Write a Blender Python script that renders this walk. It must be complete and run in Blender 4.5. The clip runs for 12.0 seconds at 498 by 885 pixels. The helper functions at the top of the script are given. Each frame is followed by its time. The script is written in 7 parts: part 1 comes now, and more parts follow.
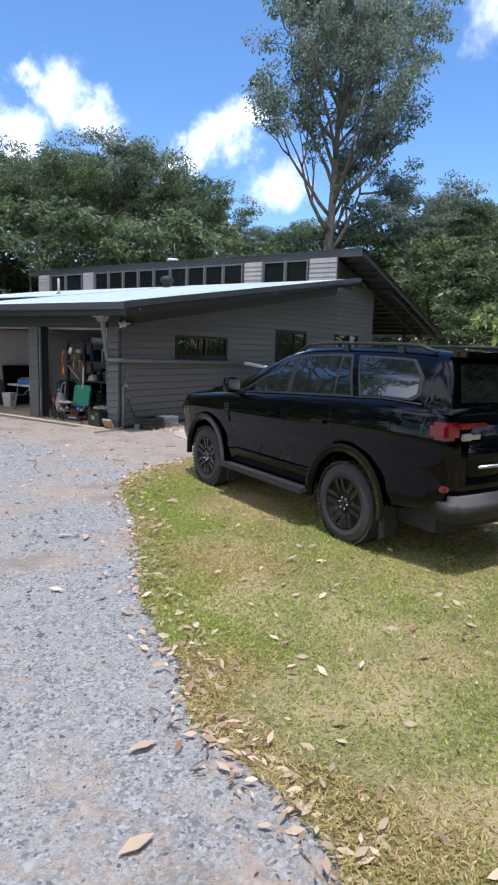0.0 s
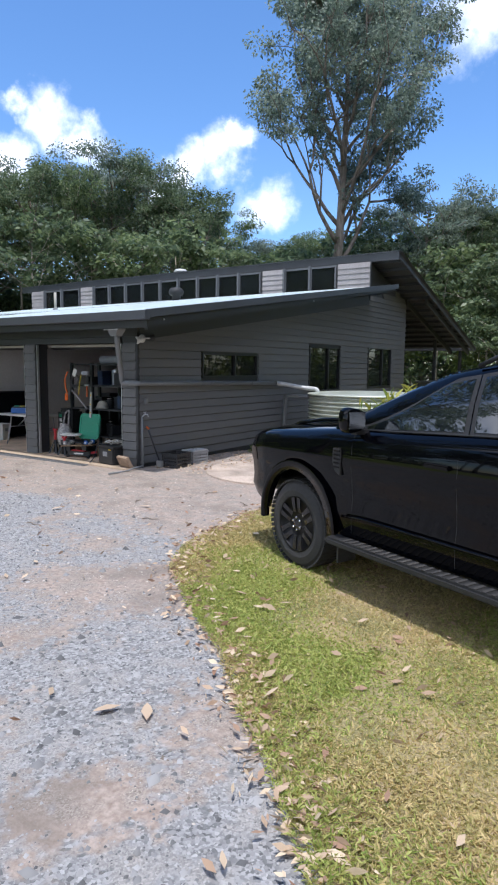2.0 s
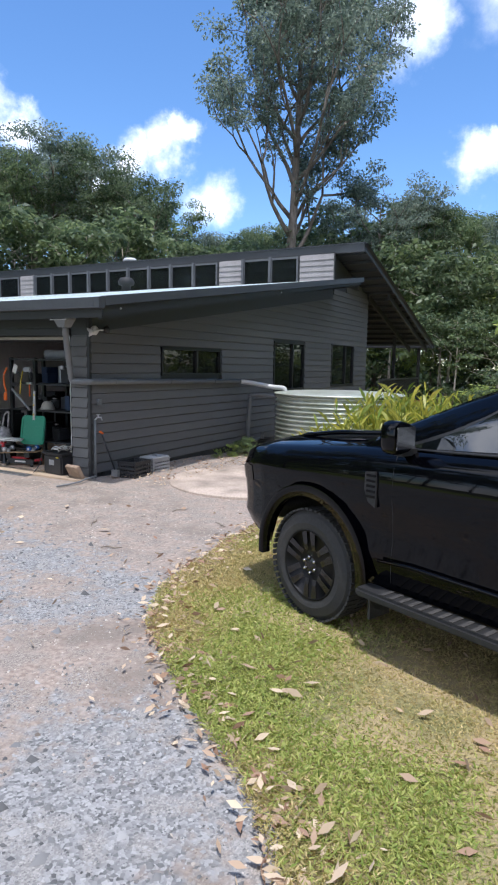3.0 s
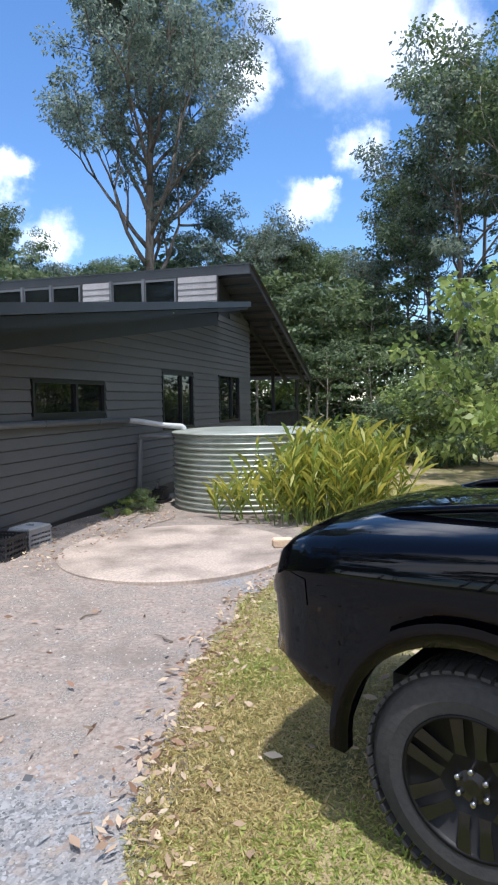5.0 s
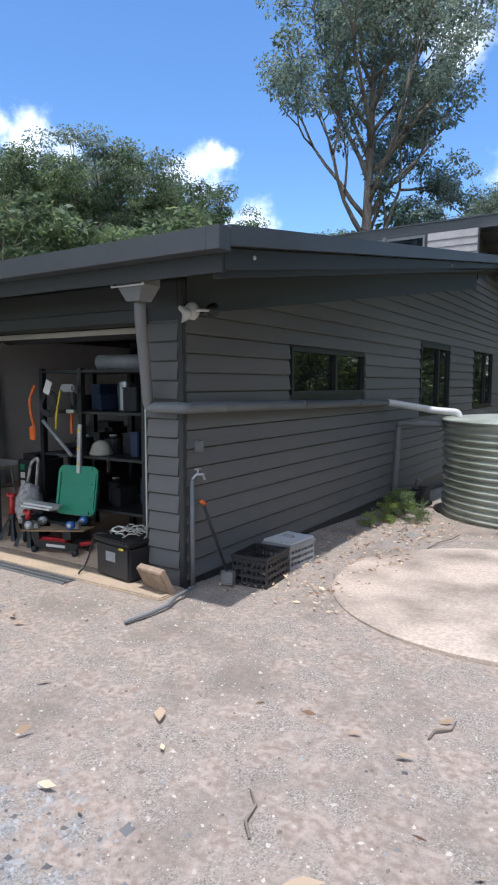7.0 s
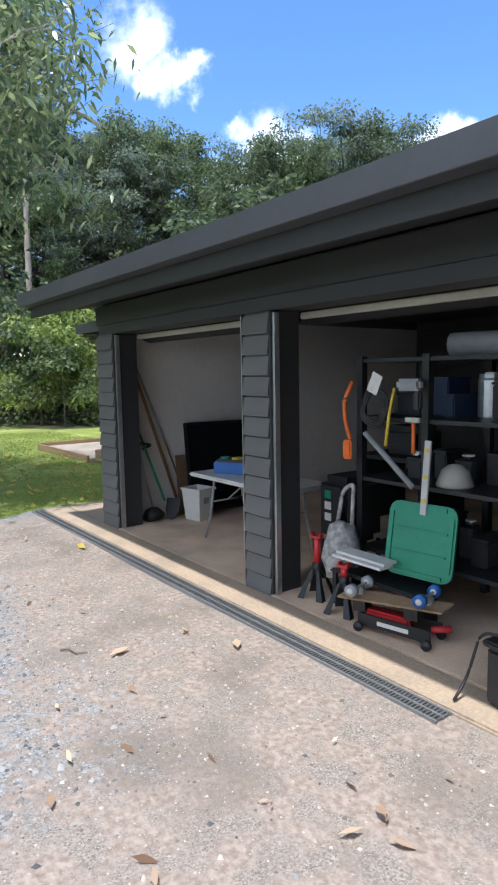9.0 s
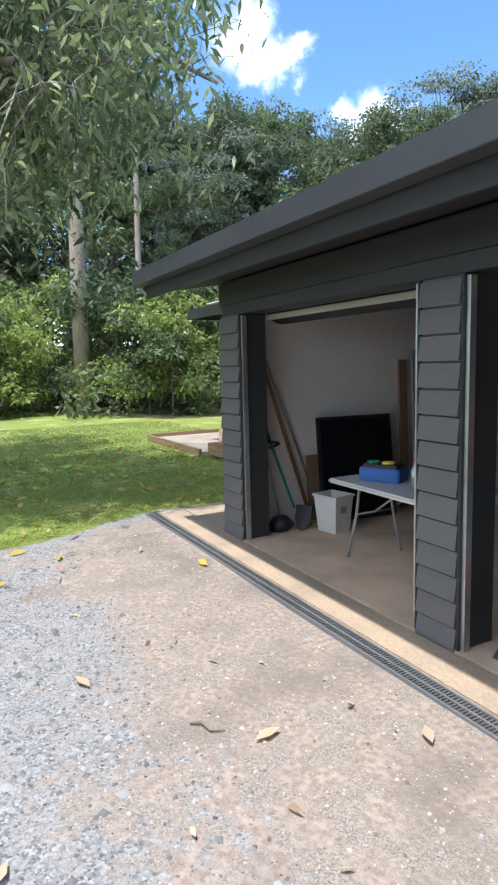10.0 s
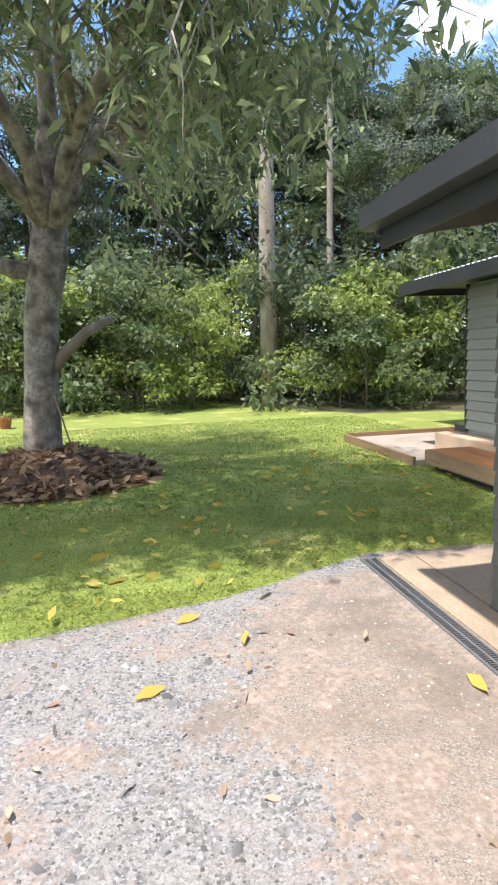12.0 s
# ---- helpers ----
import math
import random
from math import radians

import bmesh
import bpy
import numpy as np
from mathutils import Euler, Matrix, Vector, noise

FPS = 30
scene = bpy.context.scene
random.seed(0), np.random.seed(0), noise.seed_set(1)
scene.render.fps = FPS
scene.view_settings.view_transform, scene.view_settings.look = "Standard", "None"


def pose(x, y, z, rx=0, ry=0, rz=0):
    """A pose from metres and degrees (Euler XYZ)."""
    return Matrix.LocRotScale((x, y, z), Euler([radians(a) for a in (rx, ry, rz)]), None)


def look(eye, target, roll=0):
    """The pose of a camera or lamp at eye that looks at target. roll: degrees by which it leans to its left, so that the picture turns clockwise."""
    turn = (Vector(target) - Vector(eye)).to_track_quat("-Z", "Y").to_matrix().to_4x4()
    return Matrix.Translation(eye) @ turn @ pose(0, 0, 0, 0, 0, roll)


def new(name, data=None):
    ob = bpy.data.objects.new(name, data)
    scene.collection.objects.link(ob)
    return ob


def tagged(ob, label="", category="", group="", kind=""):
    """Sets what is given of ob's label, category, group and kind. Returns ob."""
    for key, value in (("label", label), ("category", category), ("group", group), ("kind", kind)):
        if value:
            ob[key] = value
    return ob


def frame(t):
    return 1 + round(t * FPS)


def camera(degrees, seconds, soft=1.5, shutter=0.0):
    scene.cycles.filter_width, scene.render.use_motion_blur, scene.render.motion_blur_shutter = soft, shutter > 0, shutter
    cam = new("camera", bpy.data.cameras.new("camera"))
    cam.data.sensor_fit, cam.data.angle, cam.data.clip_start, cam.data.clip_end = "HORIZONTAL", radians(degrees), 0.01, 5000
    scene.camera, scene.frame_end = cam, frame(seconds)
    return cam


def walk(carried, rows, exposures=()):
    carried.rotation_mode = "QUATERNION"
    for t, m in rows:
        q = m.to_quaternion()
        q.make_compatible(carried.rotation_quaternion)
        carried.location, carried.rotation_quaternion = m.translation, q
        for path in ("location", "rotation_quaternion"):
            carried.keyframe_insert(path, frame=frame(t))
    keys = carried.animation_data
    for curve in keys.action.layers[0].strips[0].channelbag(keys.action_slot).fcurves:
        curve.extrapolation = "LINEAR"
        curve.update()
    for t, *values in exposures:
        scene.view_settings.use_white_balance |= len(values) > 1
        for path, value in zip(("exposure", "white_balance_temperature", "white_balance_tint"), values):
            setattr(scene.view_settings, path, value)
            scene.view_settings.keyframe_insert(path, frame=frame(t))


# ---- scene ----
cam = camera(43.8, 12.0, 2.1)
PATH = [
    (0, (1.365, -0.466, 1.978), (0.242, 1.162, 1.676), 1.8),
    (0.5, (0.684, -0.061, 1.935), (-0.47, 1.553, 1.683), -0.0),
    (1, (0.106, 0.293, 1.952), (-1.055, 1.9, 1.687), -0.3),
    (1.5, (-0.469, 0.661, 1.971), (-1.617, 2.279, 1.721), -0.1),
    (2, (-1.098, 1.191, 1.94), (-2.207, 2.837, 1.696), 0.6),
    (2.5, (-1.573, 1.573, 1.985), (-2.626, 3.254, 1.729), 0.9),
    (3, (-2.146, 2.045, 1.948), (-3.104, 3.783, 1.694), 1.0),
    (3.5, (-2.555, 2.447, 1.902), (-3.406, 4.241, 1.662), 1.0),
    (3.7, (-2.786, 2.688, 1.854), (-3.573, 4.513, 1.635), 0.5),
    (5.3, (-4.318, 4.132, 1.885), (-4.832, 6.061, 1.756), -0.8),
    (5.5, (-4.509, 4.341, 1.86), (-5.067, 6.258, 1.734), -0.7),
    (6, (-4.965, 4.746, 1.809), (-5.656, 6.618, 1.667), -0.8),
    (6.5, (-5.513, 5.13, 1.832), (-6.388, 6.92, 1.658), -0.5),
    (7, (-6.047, 5.526, 1.807), (-7.117, 7.205, 1.619), 0.1),
    (7.5, (-6.736, 5.804, 1.826), (-7.974, 7.362, 1.623), 0.3),
    (7.7, (-6.964, 5.877, 1.813), (-8.238, 7.406, 1.62), 0.4),
    (9.3, (-8.877, 6.762, 1.871), (-10.53, 7.865, 1.642), -1.2),
    (9.5, (-9.11, 6.824, 1.88), (-10.793, 7.879, 1.646), -1.2),
    (10, (-9.729, 6.908, 1.853), (-11.491, 7.819, 1.602), -1.4),
    (10.5, (-10.339, 7.03, 1.834), (-12.168, 7.797, 1.576), -1.5),
    (11, (-10.897, 7.11, 1.826), (-12.773, 7.754, 1.567), -1.8),
    (11.5, (-11.483, 7.175, 1.824), (-13.397, 7.685, 1.542), -1.7),
    (12, (-12.035, 7.292, 1.836), (-13.982, 7.661, 1.567), -2.0),
]
walk(cam, [(t, look(eye, target, roll)) for t, eye, target, roll in PATH], [(0, 0.5, 5980, 14), (7.5, 0.6, 5950, 12), (9.5, 0.88, 6000, 11), (12, 1.1, 6600, 15)])

# ---- world, sun ----
SUN_EL, SUN_X, SUN_Y = radians(75), 0.5, -0.866      # height of the sun and the side from which it shines
world = bpy.data.worlds.new("sky")
scene.world = world
world.use_nodes = True
wn, wl = world.node_tree.nodes, world.node_tree.links
wn.clear()
w_out, w_bg = wn.new("ShaderNodeOutputWorld"), wn.new("ShaderNodeBackground")
w_sky = wn.new("ShaderNodeTexSky")
w_sky.sky_type, w_sky.sun_disc = "NISHITA", False
w_sky.air_density, w_sky.dust_density, w_sky.ozone_density = 1.0, 0.2, 4.0
w_sky.sun_elevation, w_sky.sun_rotation = SUN_EL, math.atan2(SUN_X, SUN_Y) % (2 * math.pi)
w_sat = wn.new("ShaderNodeHueSaturation")
w_sat.inputs["Saturation"].default_value = 1.12
wl.new(w_sky.outputs["Color"], w_sat.inputs["Color"])
w_co = wn.new("ShaderNodeTexCoord")


def w_math(op, a, b):
    n = wn.new("ShaderNodeMath")
    n.operation = op
    for k, v in enumerate((a, b)):
        if isinstance(v, (int, float)):
            n.inputs[k].default_value = v
        else:
            wl.new(v, n.inputs[k])
    return n.outputs[0]


def w_span(src, a, b, lo=0.0, hi=1.0):
    r = wn.new("ShaderNodeMapRange")
    r.interpolation_type = "SMOOTHSTEP"
    for k, v in zip(("From Min", "From Max", "To Min", "To Max"), (a, b, lo, hi)):
        r.inputs[k].default_value = v
    wl.new(src, r.inputs["Value"])
    return r.outputs["Result"]


# fair-weather cumulus: (azimuth, height, radius) in degrees, edges curled by noise
CUMULUS = [(144.8, 16.2, 3.0), (141.4, 19.3, 3.2), (138.6, 18.0, 2.4), (127.0, 17.6, 3.0), (129.6, 16.6, 2.7), (125.6, 19.0, 1.9), (123.1, 13.4, 3.2), (132.5, 15.6, 2.2),
           (105.5, 26.5, 3.8), (99.6, 16.6, 2.9), (98.2, 18.0, 1.6), (95.0, 29.6, 7.0), (100.5, 32.5, 5.5), (88.5, 27.5, 4.5), (94.8, 21.2, 2.9), (152.5, 26.5, 3.6), (150.5, 23.8, 2.4), (142.8, 20.4, 2.2), (147.8, 24.0, 2.0)]
w_curl = wn.new("ShaderNodeTexNoise")
w_curl.inputs["Scale"].default_value, w_curl.inputs["Detail"].default_value, w_curl.inputs["Roughness"].default_value = 11.0, 7, 0.6
wl.new(w_co.outputs["Generated"], w_curl.inputs["Vector"])
w_mid, w_amp, w_dir = wn.new("ShaderNodeVectorMath"), wn.new("ShaderNodeVectorMath"), wn.new("ShaderNodeVectorMath")
w_mid.operation, w_amp.operation, w_dir.operation = "SUBTRACT", "SCALE", "ADD"
w_mid.inputs[1].default_value, w_amp.inputs["Scale"].default_value = (0.5, 0.5, 0.5), 0.14
wl.new(w_curl.outputs["Color"], w_mid.inputs[0])
wl.new(w_mid.outputs[0], w_amp.inputs[0])
wl.new(w_amp.outputs[0], w_dir.inputs[0])
wl.new(w_co.outputs["Generated"], w_dir.inputs[1])
w_cloud = None
for az, el, rad in CUMULUS:
    near = wn.new("ShaderNodeVectorMath")
    near.operation = "DISTANCE"
    wl.new(w_dir.outputs[0], near.inputs[0])
    near.inputs[1].default_value = (math.cos(radians(az)) * math.cos(radians(el)), math.sin(radians(az)) * math.cos(radians(el)), math.sin(radians(el)))
    puff = w_span(near.outputs["Value"], radians(rad) * 0.98, 0.0)
    w_cloud = puff if w_cloud is None else w_math("MAXIMUM", w_cloud, puff)
# broken cloud over the rest of the sky, behind the walker
w_noise = wn.new("ShaderNodeTexNoise")
w_noise.inputs["Scale"].default_value, w_noise.inputs["Detail"].default_value, w_noise.inputs["Roughness"].default_value = 2.6, 7, 0.55
wl.new(w_co.outputs["Generated"], w_noise.inputs["Vector"])
w_sep = wn.new("ShaderNodeSeparateXYZ")
wl.new(w_co.outputs["Generated"], w_sep.inputs[0])
w_back = w_math("MULTIPLY", w_span(w_noise.outputs["Fac"], 0.43, 0.56), w_span(w_math("SUBTRACT", w_sep.outputs["Y"], w_math("MULTIPLY", w_sep.outputs["X"], 0.45)), 0.2, -0.1))
w_mix = wn.new("ShaderNodeMixRGB")
w_mix.inputs["Color2"].default_value = (9.0, 9.2, 9.6, 1)
wl.new(w_math("MAXIMUM", w_cloud, w_back), w_mix.inputs["Fac"])
wl.new(w_sat.outputs["Color"], w_mix.inputs["Color1"])
wl.new(w_mix.outputs["Color"], w_bg.inputs["Color"])
wl.new(w_bg.outputs["Background"], w_out.inputs["Surface"])
w_bg.inputs["Strength"].default_value = 0.15
sun = new("sun", bpy.data.lights.new("sun", "SUN"))
sun.data.energy, sun.data.angle, sun.data.color = 3.2, radians(1.0), (1.0, 0.95, 0.87)
sun_dir = Vector((SUN_X, SUN_Y, 0)).normalized() * math.cos(SUN_EL) + Vector((0, 0, math.sin(SUN_EL)))
sun.matrix_world = look(sun_dir * 60, (0, 0, 0))


# ---- materials ----
def material(name, base, rough=0.6, metal=0.0, grain=0.25, scale=20.0, stain=0.25, stain_scale=1.2, bump=0.15, bump_scale=None,
             second=None, per_piece=0.0, coat=0.0, spec=0.5, stretch=(1, 1, 1), translucent=0.0):
    """A surface with fine grain, broad stains, relief and, for pieces, a shade of its own for each."""
    m = bpy.data.materials.new(name)
    m.use_nodes = True
    nt, ln = m.node_tree.nodes, m.node_tree.links
    b = nt["Principled BSDF"]
    co, mp = nt.new("ShaderNodeTexCoord"), nt.new("ShaderNodeMapping")
    mp.inputs["Scale"].default_value = stretch
    ln.new(co.outputs["Object"], mp.inputs["Vector"])
    fine, broad = nt.new("ShaderNodeTexNoise"), nt.new("ShaderNodeTexNoise")
    fine.inputs["Scale"].default_value, fine.inputs["Detail"].default_value = scale, 6
    broad.inputs["Scale"].default_value, broad.inputs["Detail"].default_value = stain_scale, 4
    for n in (fine, broad):
        ln.new(mp.outputs["Vector"], n.inputs["Vector"])
    c2 = second or tuple(c * 0.45 for c in base)
    mix = nt.new("ShaderNodeMixRGB")
    mix.inputs["Color1"].default_value, mix.inputs["Color2"].default_value = (*base, 1), (*c2, 1)
    r = nt.new("ShaderNodeMapRange")
    r.inputs["From Min"].default_value, r.inputs["From Max"].default_value, r.inputs["To Max"].default_value = 0.42, 0.68, min(1, stain * 2)
    ln.new(broad.outputs["Fac"], r.inputs["Value"])
    ln.new(r.outputs["Result"], mix.inputs["Fac"])
    val = nt.new("ShaderNodeMapRange")
    val.inputs["From Min"].default_value, val.inputs["From Max"].default_value = 0.3, 0.7
    val.inputs["To Min"].default_value, val.inputs["To Max"].default_value = 1 - grain, 1 + grain
    ln.new(fine.outputs["Fac"], val.inputs["Value"])
    hsv = nt.new("ShaderNodeHueSaturation")
    ln.new(mix.outputs["Color"], hsv.inputs["Color"])
    last = val.outputs["Result"]
    if per_piece:
        info, pr, mul = nt.new("ShaderNodeObjectInfo"), nt.new("ShaderNodeMapRange"), nt.new("ShaderNodeMath")
        pr.inputs["To Min"].default_value, pr.inputs["To Max"].default_value = 1 - per_piece, 1 + per_piece
        ln.new(info.outputs["Random"], pr.inputs["Value"])
        mul.operation = "MULTIPLY"
        ln.new(pr.outputs["Result"], mul.inputs[0])
        ln.new(last, mul.inputs[1])
        last = mul.outputs[0]
    ln.new(last, hsv.inputs["Value"])
    ln.new(hsv.outputs["Color"], b.inputs["Base Color"])
    b.inputs["Roughness"].default_value, b.inputs["Metallic"].default_value = rough, metal
    b.inputs["Specular IOR Level"].default_value = spec
    b.inputs["Coat Weight"].default_value = coat
    b.inputs["Coat Roughness"].default_value = 0.04
    if bump:
        bp = nt.new("ShaderNodeBump")
        bp.inputs["Strength"].default_value, bp.inputs["Distance"].default_value = bump, 0.02
        src = fine
        if bump_scale:
            src = nt.new("ShaderNodeTexNoise")
            src.inputs["Scale"].default_value, src.inputs["Detail"].default_value = bump_scale, 5
            ln.new(mp.outputs["Vector"], src.inputs["Vector"])
        ln.new(src.outputs["Fac"], bp.inputs["Height"])
        ln.new(bp.outputs["Normal"], b.inputs["Normal"])
    if translucent:
        tr, ms = nt.new("ShaderNodeBsdfTranslucent"), nt.new("ShaderNodeMixShader")
        ln.new(hsv.outputs["Color"], tr.inputs["Color"])
        ms.inputs["Fac"].default_value = translucent
        ln.new(b.outputs["BSDF"], ms.inputs[1])
        ln.new(tr.outputs["BSDF"], ms.inputs[2])
        ln.new(ms.outputs["Shader"], nt["Material Output"].inputs["Surface"])
    return m


def leafy(name, dark, light, gloss=0.5, translucent=0.35):
    """Foliage: each leaf its own shade between two greens."""
    m = bpy.data.materials.new(name)
    m.use_nodes = True
    nt, ln = m.node_tree.nodes, m.node_tree.links
    b = nt["Principled BSDF"]
    geo, mix = nt.new("ShaderNodeNewGeometry"), nt.new("ShaderNodeMixRGB")
    mix.inputs["Color1"].default_value, mix.inputs["Color2"].default_value = (*dark, 1), (*light, 1)
    ln.new(geo.outputs["Random Per Island"], mix.inputs["Fac"])
    ln.new(mix.outputs["Color"], b.inputs["Base Color"])
    b.inputs["Roughness"].default_value = gloss
    tr, ms = nt.new("ShaderNodeBsdfTranslucent"), nt.new("ShaderNodeMixShader")
    hs = nt.new("ShaderNodeHueSaturation")
    hs.inputs["Hue"].default_value, hs.inputs["Value"].default_value = 0.48, 1.5
    ln.new(mix.outputs["Color"], hs.inputs["Color"])
    ln.new(hs.outputs["Color"], tr.inputs["Color"])
    ms.inputs["Fac"].default_value = translucent
    ln.new(b.outputs["BSDF"], ms.inputs[1])
    ln.new(tr.outputs["BSDF"], ms.inputs[2])
    ln.new(ms.outputs["Shader"], nt["Material Output"].inputs["Surface"])
    return m


def glass(name, tint=(0.8, 0.85, 0.85), rough=0.02, clear=0.6):
    """Thin pane: part mirror, part see-through."""
    m = bpy.data.materials.new(name)
    m.use_nodes = True
    nt, ln = m.node_tree.nodes, m.node_tree.links
    b = nt["Principled BSDF"]
    b.inputs["Base Color"].default_value = (0.01, 0.012, 0.013, 1)
    b.inputs["Roughness"].default_value = rough
    b.inputs["Specular IOR Level"].default_value = 0.5
    tr, ms = nt.new("ShaderNodeBsdfTransparent"), nt.new("ShaderNodeMixShader")
    tr.inputs["Color"].default_value = (*tint, 1)
    ms.inputs["Fac"].default_value = clear
    ln.new(b.outputs["BSDF"], ms.inputs[1])
    ln.new(tr.outputs["BSDF"], ms.inputs[2])
    ln.new(ms.outputs["Shader"], nt["Material Output"].inputs["Surface"])
    return m


M_BOARD = material("painted_weatherboard", (0.13, 0.129, 0.127), 0.6, grain=0.08, scale=30, stain=0.12, stain_scale=0.8, bump=0.06, per_piece=0.06, stretch=(1, 1, 6))
M_TRIM = material("charcoal_paint", (0.034, 0.036, 0.038), 0.5, grain=0.08, scale=40, stain=0.12, bump=0.05)
M_FASCIA = material("charcoal_fascia", (0.055, 0.059, 0.067), 0.4, grain=0.06, scale=25, stain=0.15, bump=0.04)
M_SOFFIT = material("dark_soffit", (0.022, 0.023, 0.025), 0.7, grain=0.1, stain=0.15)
M_ROOF = material("pale_roof_steel", (0.62, 0.70, 0.68), 0.42, metal=0.25, grain=0.05, scale=8, stain=0.12, bump=0.03)
M_INNER = material("white_wall_lining", (0.76, 0.74, 0.71), 0.8, grain=0.04, stain=0.1, stain_scale=0.7, bump=0.05)
M_CONC = material("slab_concrete", (0.74, 0.55, 0.385), 0.85, grain=0.12, scale=60, stain=0.3, stain_scale=1.6, bump=0.2)
M_APRON = material("worn_ochre_concrete", (0.43, 0.33, 0.235), 0.85, grain=0.14, scale=45, stain=0.35, stain_scale=1.9, bump=0.25, second=(0.3, 0.25, 0.19))
M_PALE = material("pale_concrete_pad", (0.48, 0.39, 0.32), 0.9, grain=0.2, scale=40, stain=0.75, stain_scale=1.3, bump=0.25, second=(0.22, 0.18, 0.145))
M_PVC = material("grey_pvc", (0.17, 0.178, 0.185), 0.4, grain=0.05, stain=0.15, bump=0.03)
M_PALEPVC = material("pale_pvc", (0.55, 0.56, 0.56), 0.4, grain=0.05, stain=0.2, bump=0.03)
M_STEEL = material("galvanised_steel", (0.55, 0.57, 0.58), 0.35, metal=0.85, grain=0.1, scale=14, stain=0.2, bump=0.03)
M_TANK = material("zincalume_tank", (0.46, 0.49, 0.43), 0.42, metal=0.3, grain=0.08, scale=9, stain=0.35, stain_scale=1.4, bump=0.04, second=(0.27, 0.30, 0.22))
M_BLACK = material("black_plastic", (0.018, 0.018, 0.02), 0.5, grain=0.15, scale=50, stain=0.2, second=(0.04, 0.04, 0.042), bump=0.08)
M_WOOD = material("raw_timber", (0.36, 0.24, 0.14), 0.75, grain=0.2, scale=18, stain=0.3, stretch=(1, 1, 7), bump=0.2)
M_DECK = material("oiled_deck_timber", (0.42, 0.19, 0.07), 0.55, grain=0.2, scale=16, stain=0.25, stretch=(1, 8, 8), bump=0.15, per_piece=0.15)
M_GLASSDARK = glass("dark_window_glass", clear=0.2)
M_ALU = material("dark_aluminium", (0.03, 0.032, 0.034), 0.4, metal=0.3, grain=0.05, stain=0.1, bump=0.02)
M_CREAM = material("cream_paint", (0.42, 0.40, 0.34), 0.5, grain=0.06, stain=0.2, bump=0.05)


# ---- building helpers ----
def mesh(name, verts, faces, mat, smooth=False):
    me = bpy.data.meshes.new(name)
    me.from_pydata([tuple(v) for v in verts], [], [tuple(f) for f in faces])
    for x in (mat if isinstance(mat, (list, tuple)) else [mat]):
        me.materials.append(x)
    if smooth:
        me.polygons.foreach_set("use_smooth", [True] * len(me.polygons))
    me.update()
    return me


def bm_mesh(name, bm, mat, smooth=False):
    me = bpy.data.meshes.new(name)
    bmesh.ops.recalc_face_normals(bm, faces=bm.faces[:])
    bm.to_mesh(me)
    bm.free()
    for x in (mat if isinstance(mat, (list, tuple)) else [mat]):
        me.materials.append(x)
    if smooth:
        me.polygons.foreach_set("use_smooth", [True] * len(me.polygons))
    return me


def part(name, bm, mat, parent=None, label="", smooth=False, at=None):
    """One mesh object, under a thing or a part."""
    ob = new(name, bm if isinstance(bm, bpy.types.Mesh) else bm_mesh(name, bm, mat, smooth))
    if parent:
        ob.parent = parent
    if at is not None:
        ob.matrix_basis = at
    if label:
        ob["label"] = label
    return ob


def thing(name, label, category, group="", at=None, kind=""):
    ob = new(name)
    ob.empty_display_size = 0.1
    if at is not None:
        ob.matrix_basis = at
    return tagged(ob, label, category, group, kind)


def box(bm, x0, x1, y0, y1, z0, z1, bevel=0.0, m=None):
    g = bmesh.ops.create_cube(bm, size=1, matrix=Matrix.Translation(((x0 + x1) / 2, (y0 + y1) / 2, (z0 + z1) / 2)) @ Matrix.Diagonal((abs(x1 - x0), abs(y1 - y0), abs(z1 - z0), 1)))
    vs = g["verts"]
    if bevel:
        es = list({e for v in vs for e in v.link_edges})
        r = bmesh.ops.bevel(bm, geom=es, offset=bevel, segments=2, affect="EDGES")
        vs = list({v for f in r["faces"] for v in f.verts} | {v for v in vs if v.is_valid})
    if m is not None:
        bmesh.ops.transform(bm, matrix=m, verts=vs)
    return vs


def boxes(*rows, bevel=0.0):
    bm = bmesh.new()
    for r in rows:
        box(bm, *r, bevel=bevel)
    return bm


def tube(bm, pts, radii, n=10, caps=True):
    """A round tube along points; radii: one or one each."""
    pts = [Vector(p) for p in pts]
    if not isinstance(radii, (list, tuple)):
        radii = [radii] * len(pts)
    rings = []
    up = Vector((0, 0, 1))
    for i, p in enumerate(pts):
        d = (pts[min(i + 1, len(pts) - 1)] - pts[max(i - 1, 0)]).normalized()
        a = d.cross(up if abs(d.dot(up)) < 0.95 else Vector((1, 0, 0))).normalized()
        b = d.cross(a)
        rings.append([bm.verts.new(p + (a * math.cos(k * 2 * math.pi / n) + b * math.sin(k * 2 * math.pi / n)) * radii[i]) for k in range(n)])
    for r0, r1 in zip(rings, rings[1:]):
        for k in range(n):
            bm.faces.new((r0[k], r0[(k + 1) % n], r1[(k + 1) % n], r1[k]))
    if caps:
        bm.faces.new(rings[0])
        bm.faces.new(rings[-1][::-1])
    return rings


def bent(pts, r, n=5):
    """Round off the inner corners of a line of points with radius r."""
    pts = [Vector(p) for p in pts]
    out = [pts[0]]
    for a, b, c in zip(pts, pts[1:], pts[2:]):
        u, v = (a - b).normalized(), (c - b).normalized()
        p, q = b + u * r, b + v * r
        for k in range(n + 1):
            s = k / n
            out.append(p * (1 - s) ** 2 + b * 2 * s * (1 - s) + q * s ** 2)
    return out + [pts[-1]]


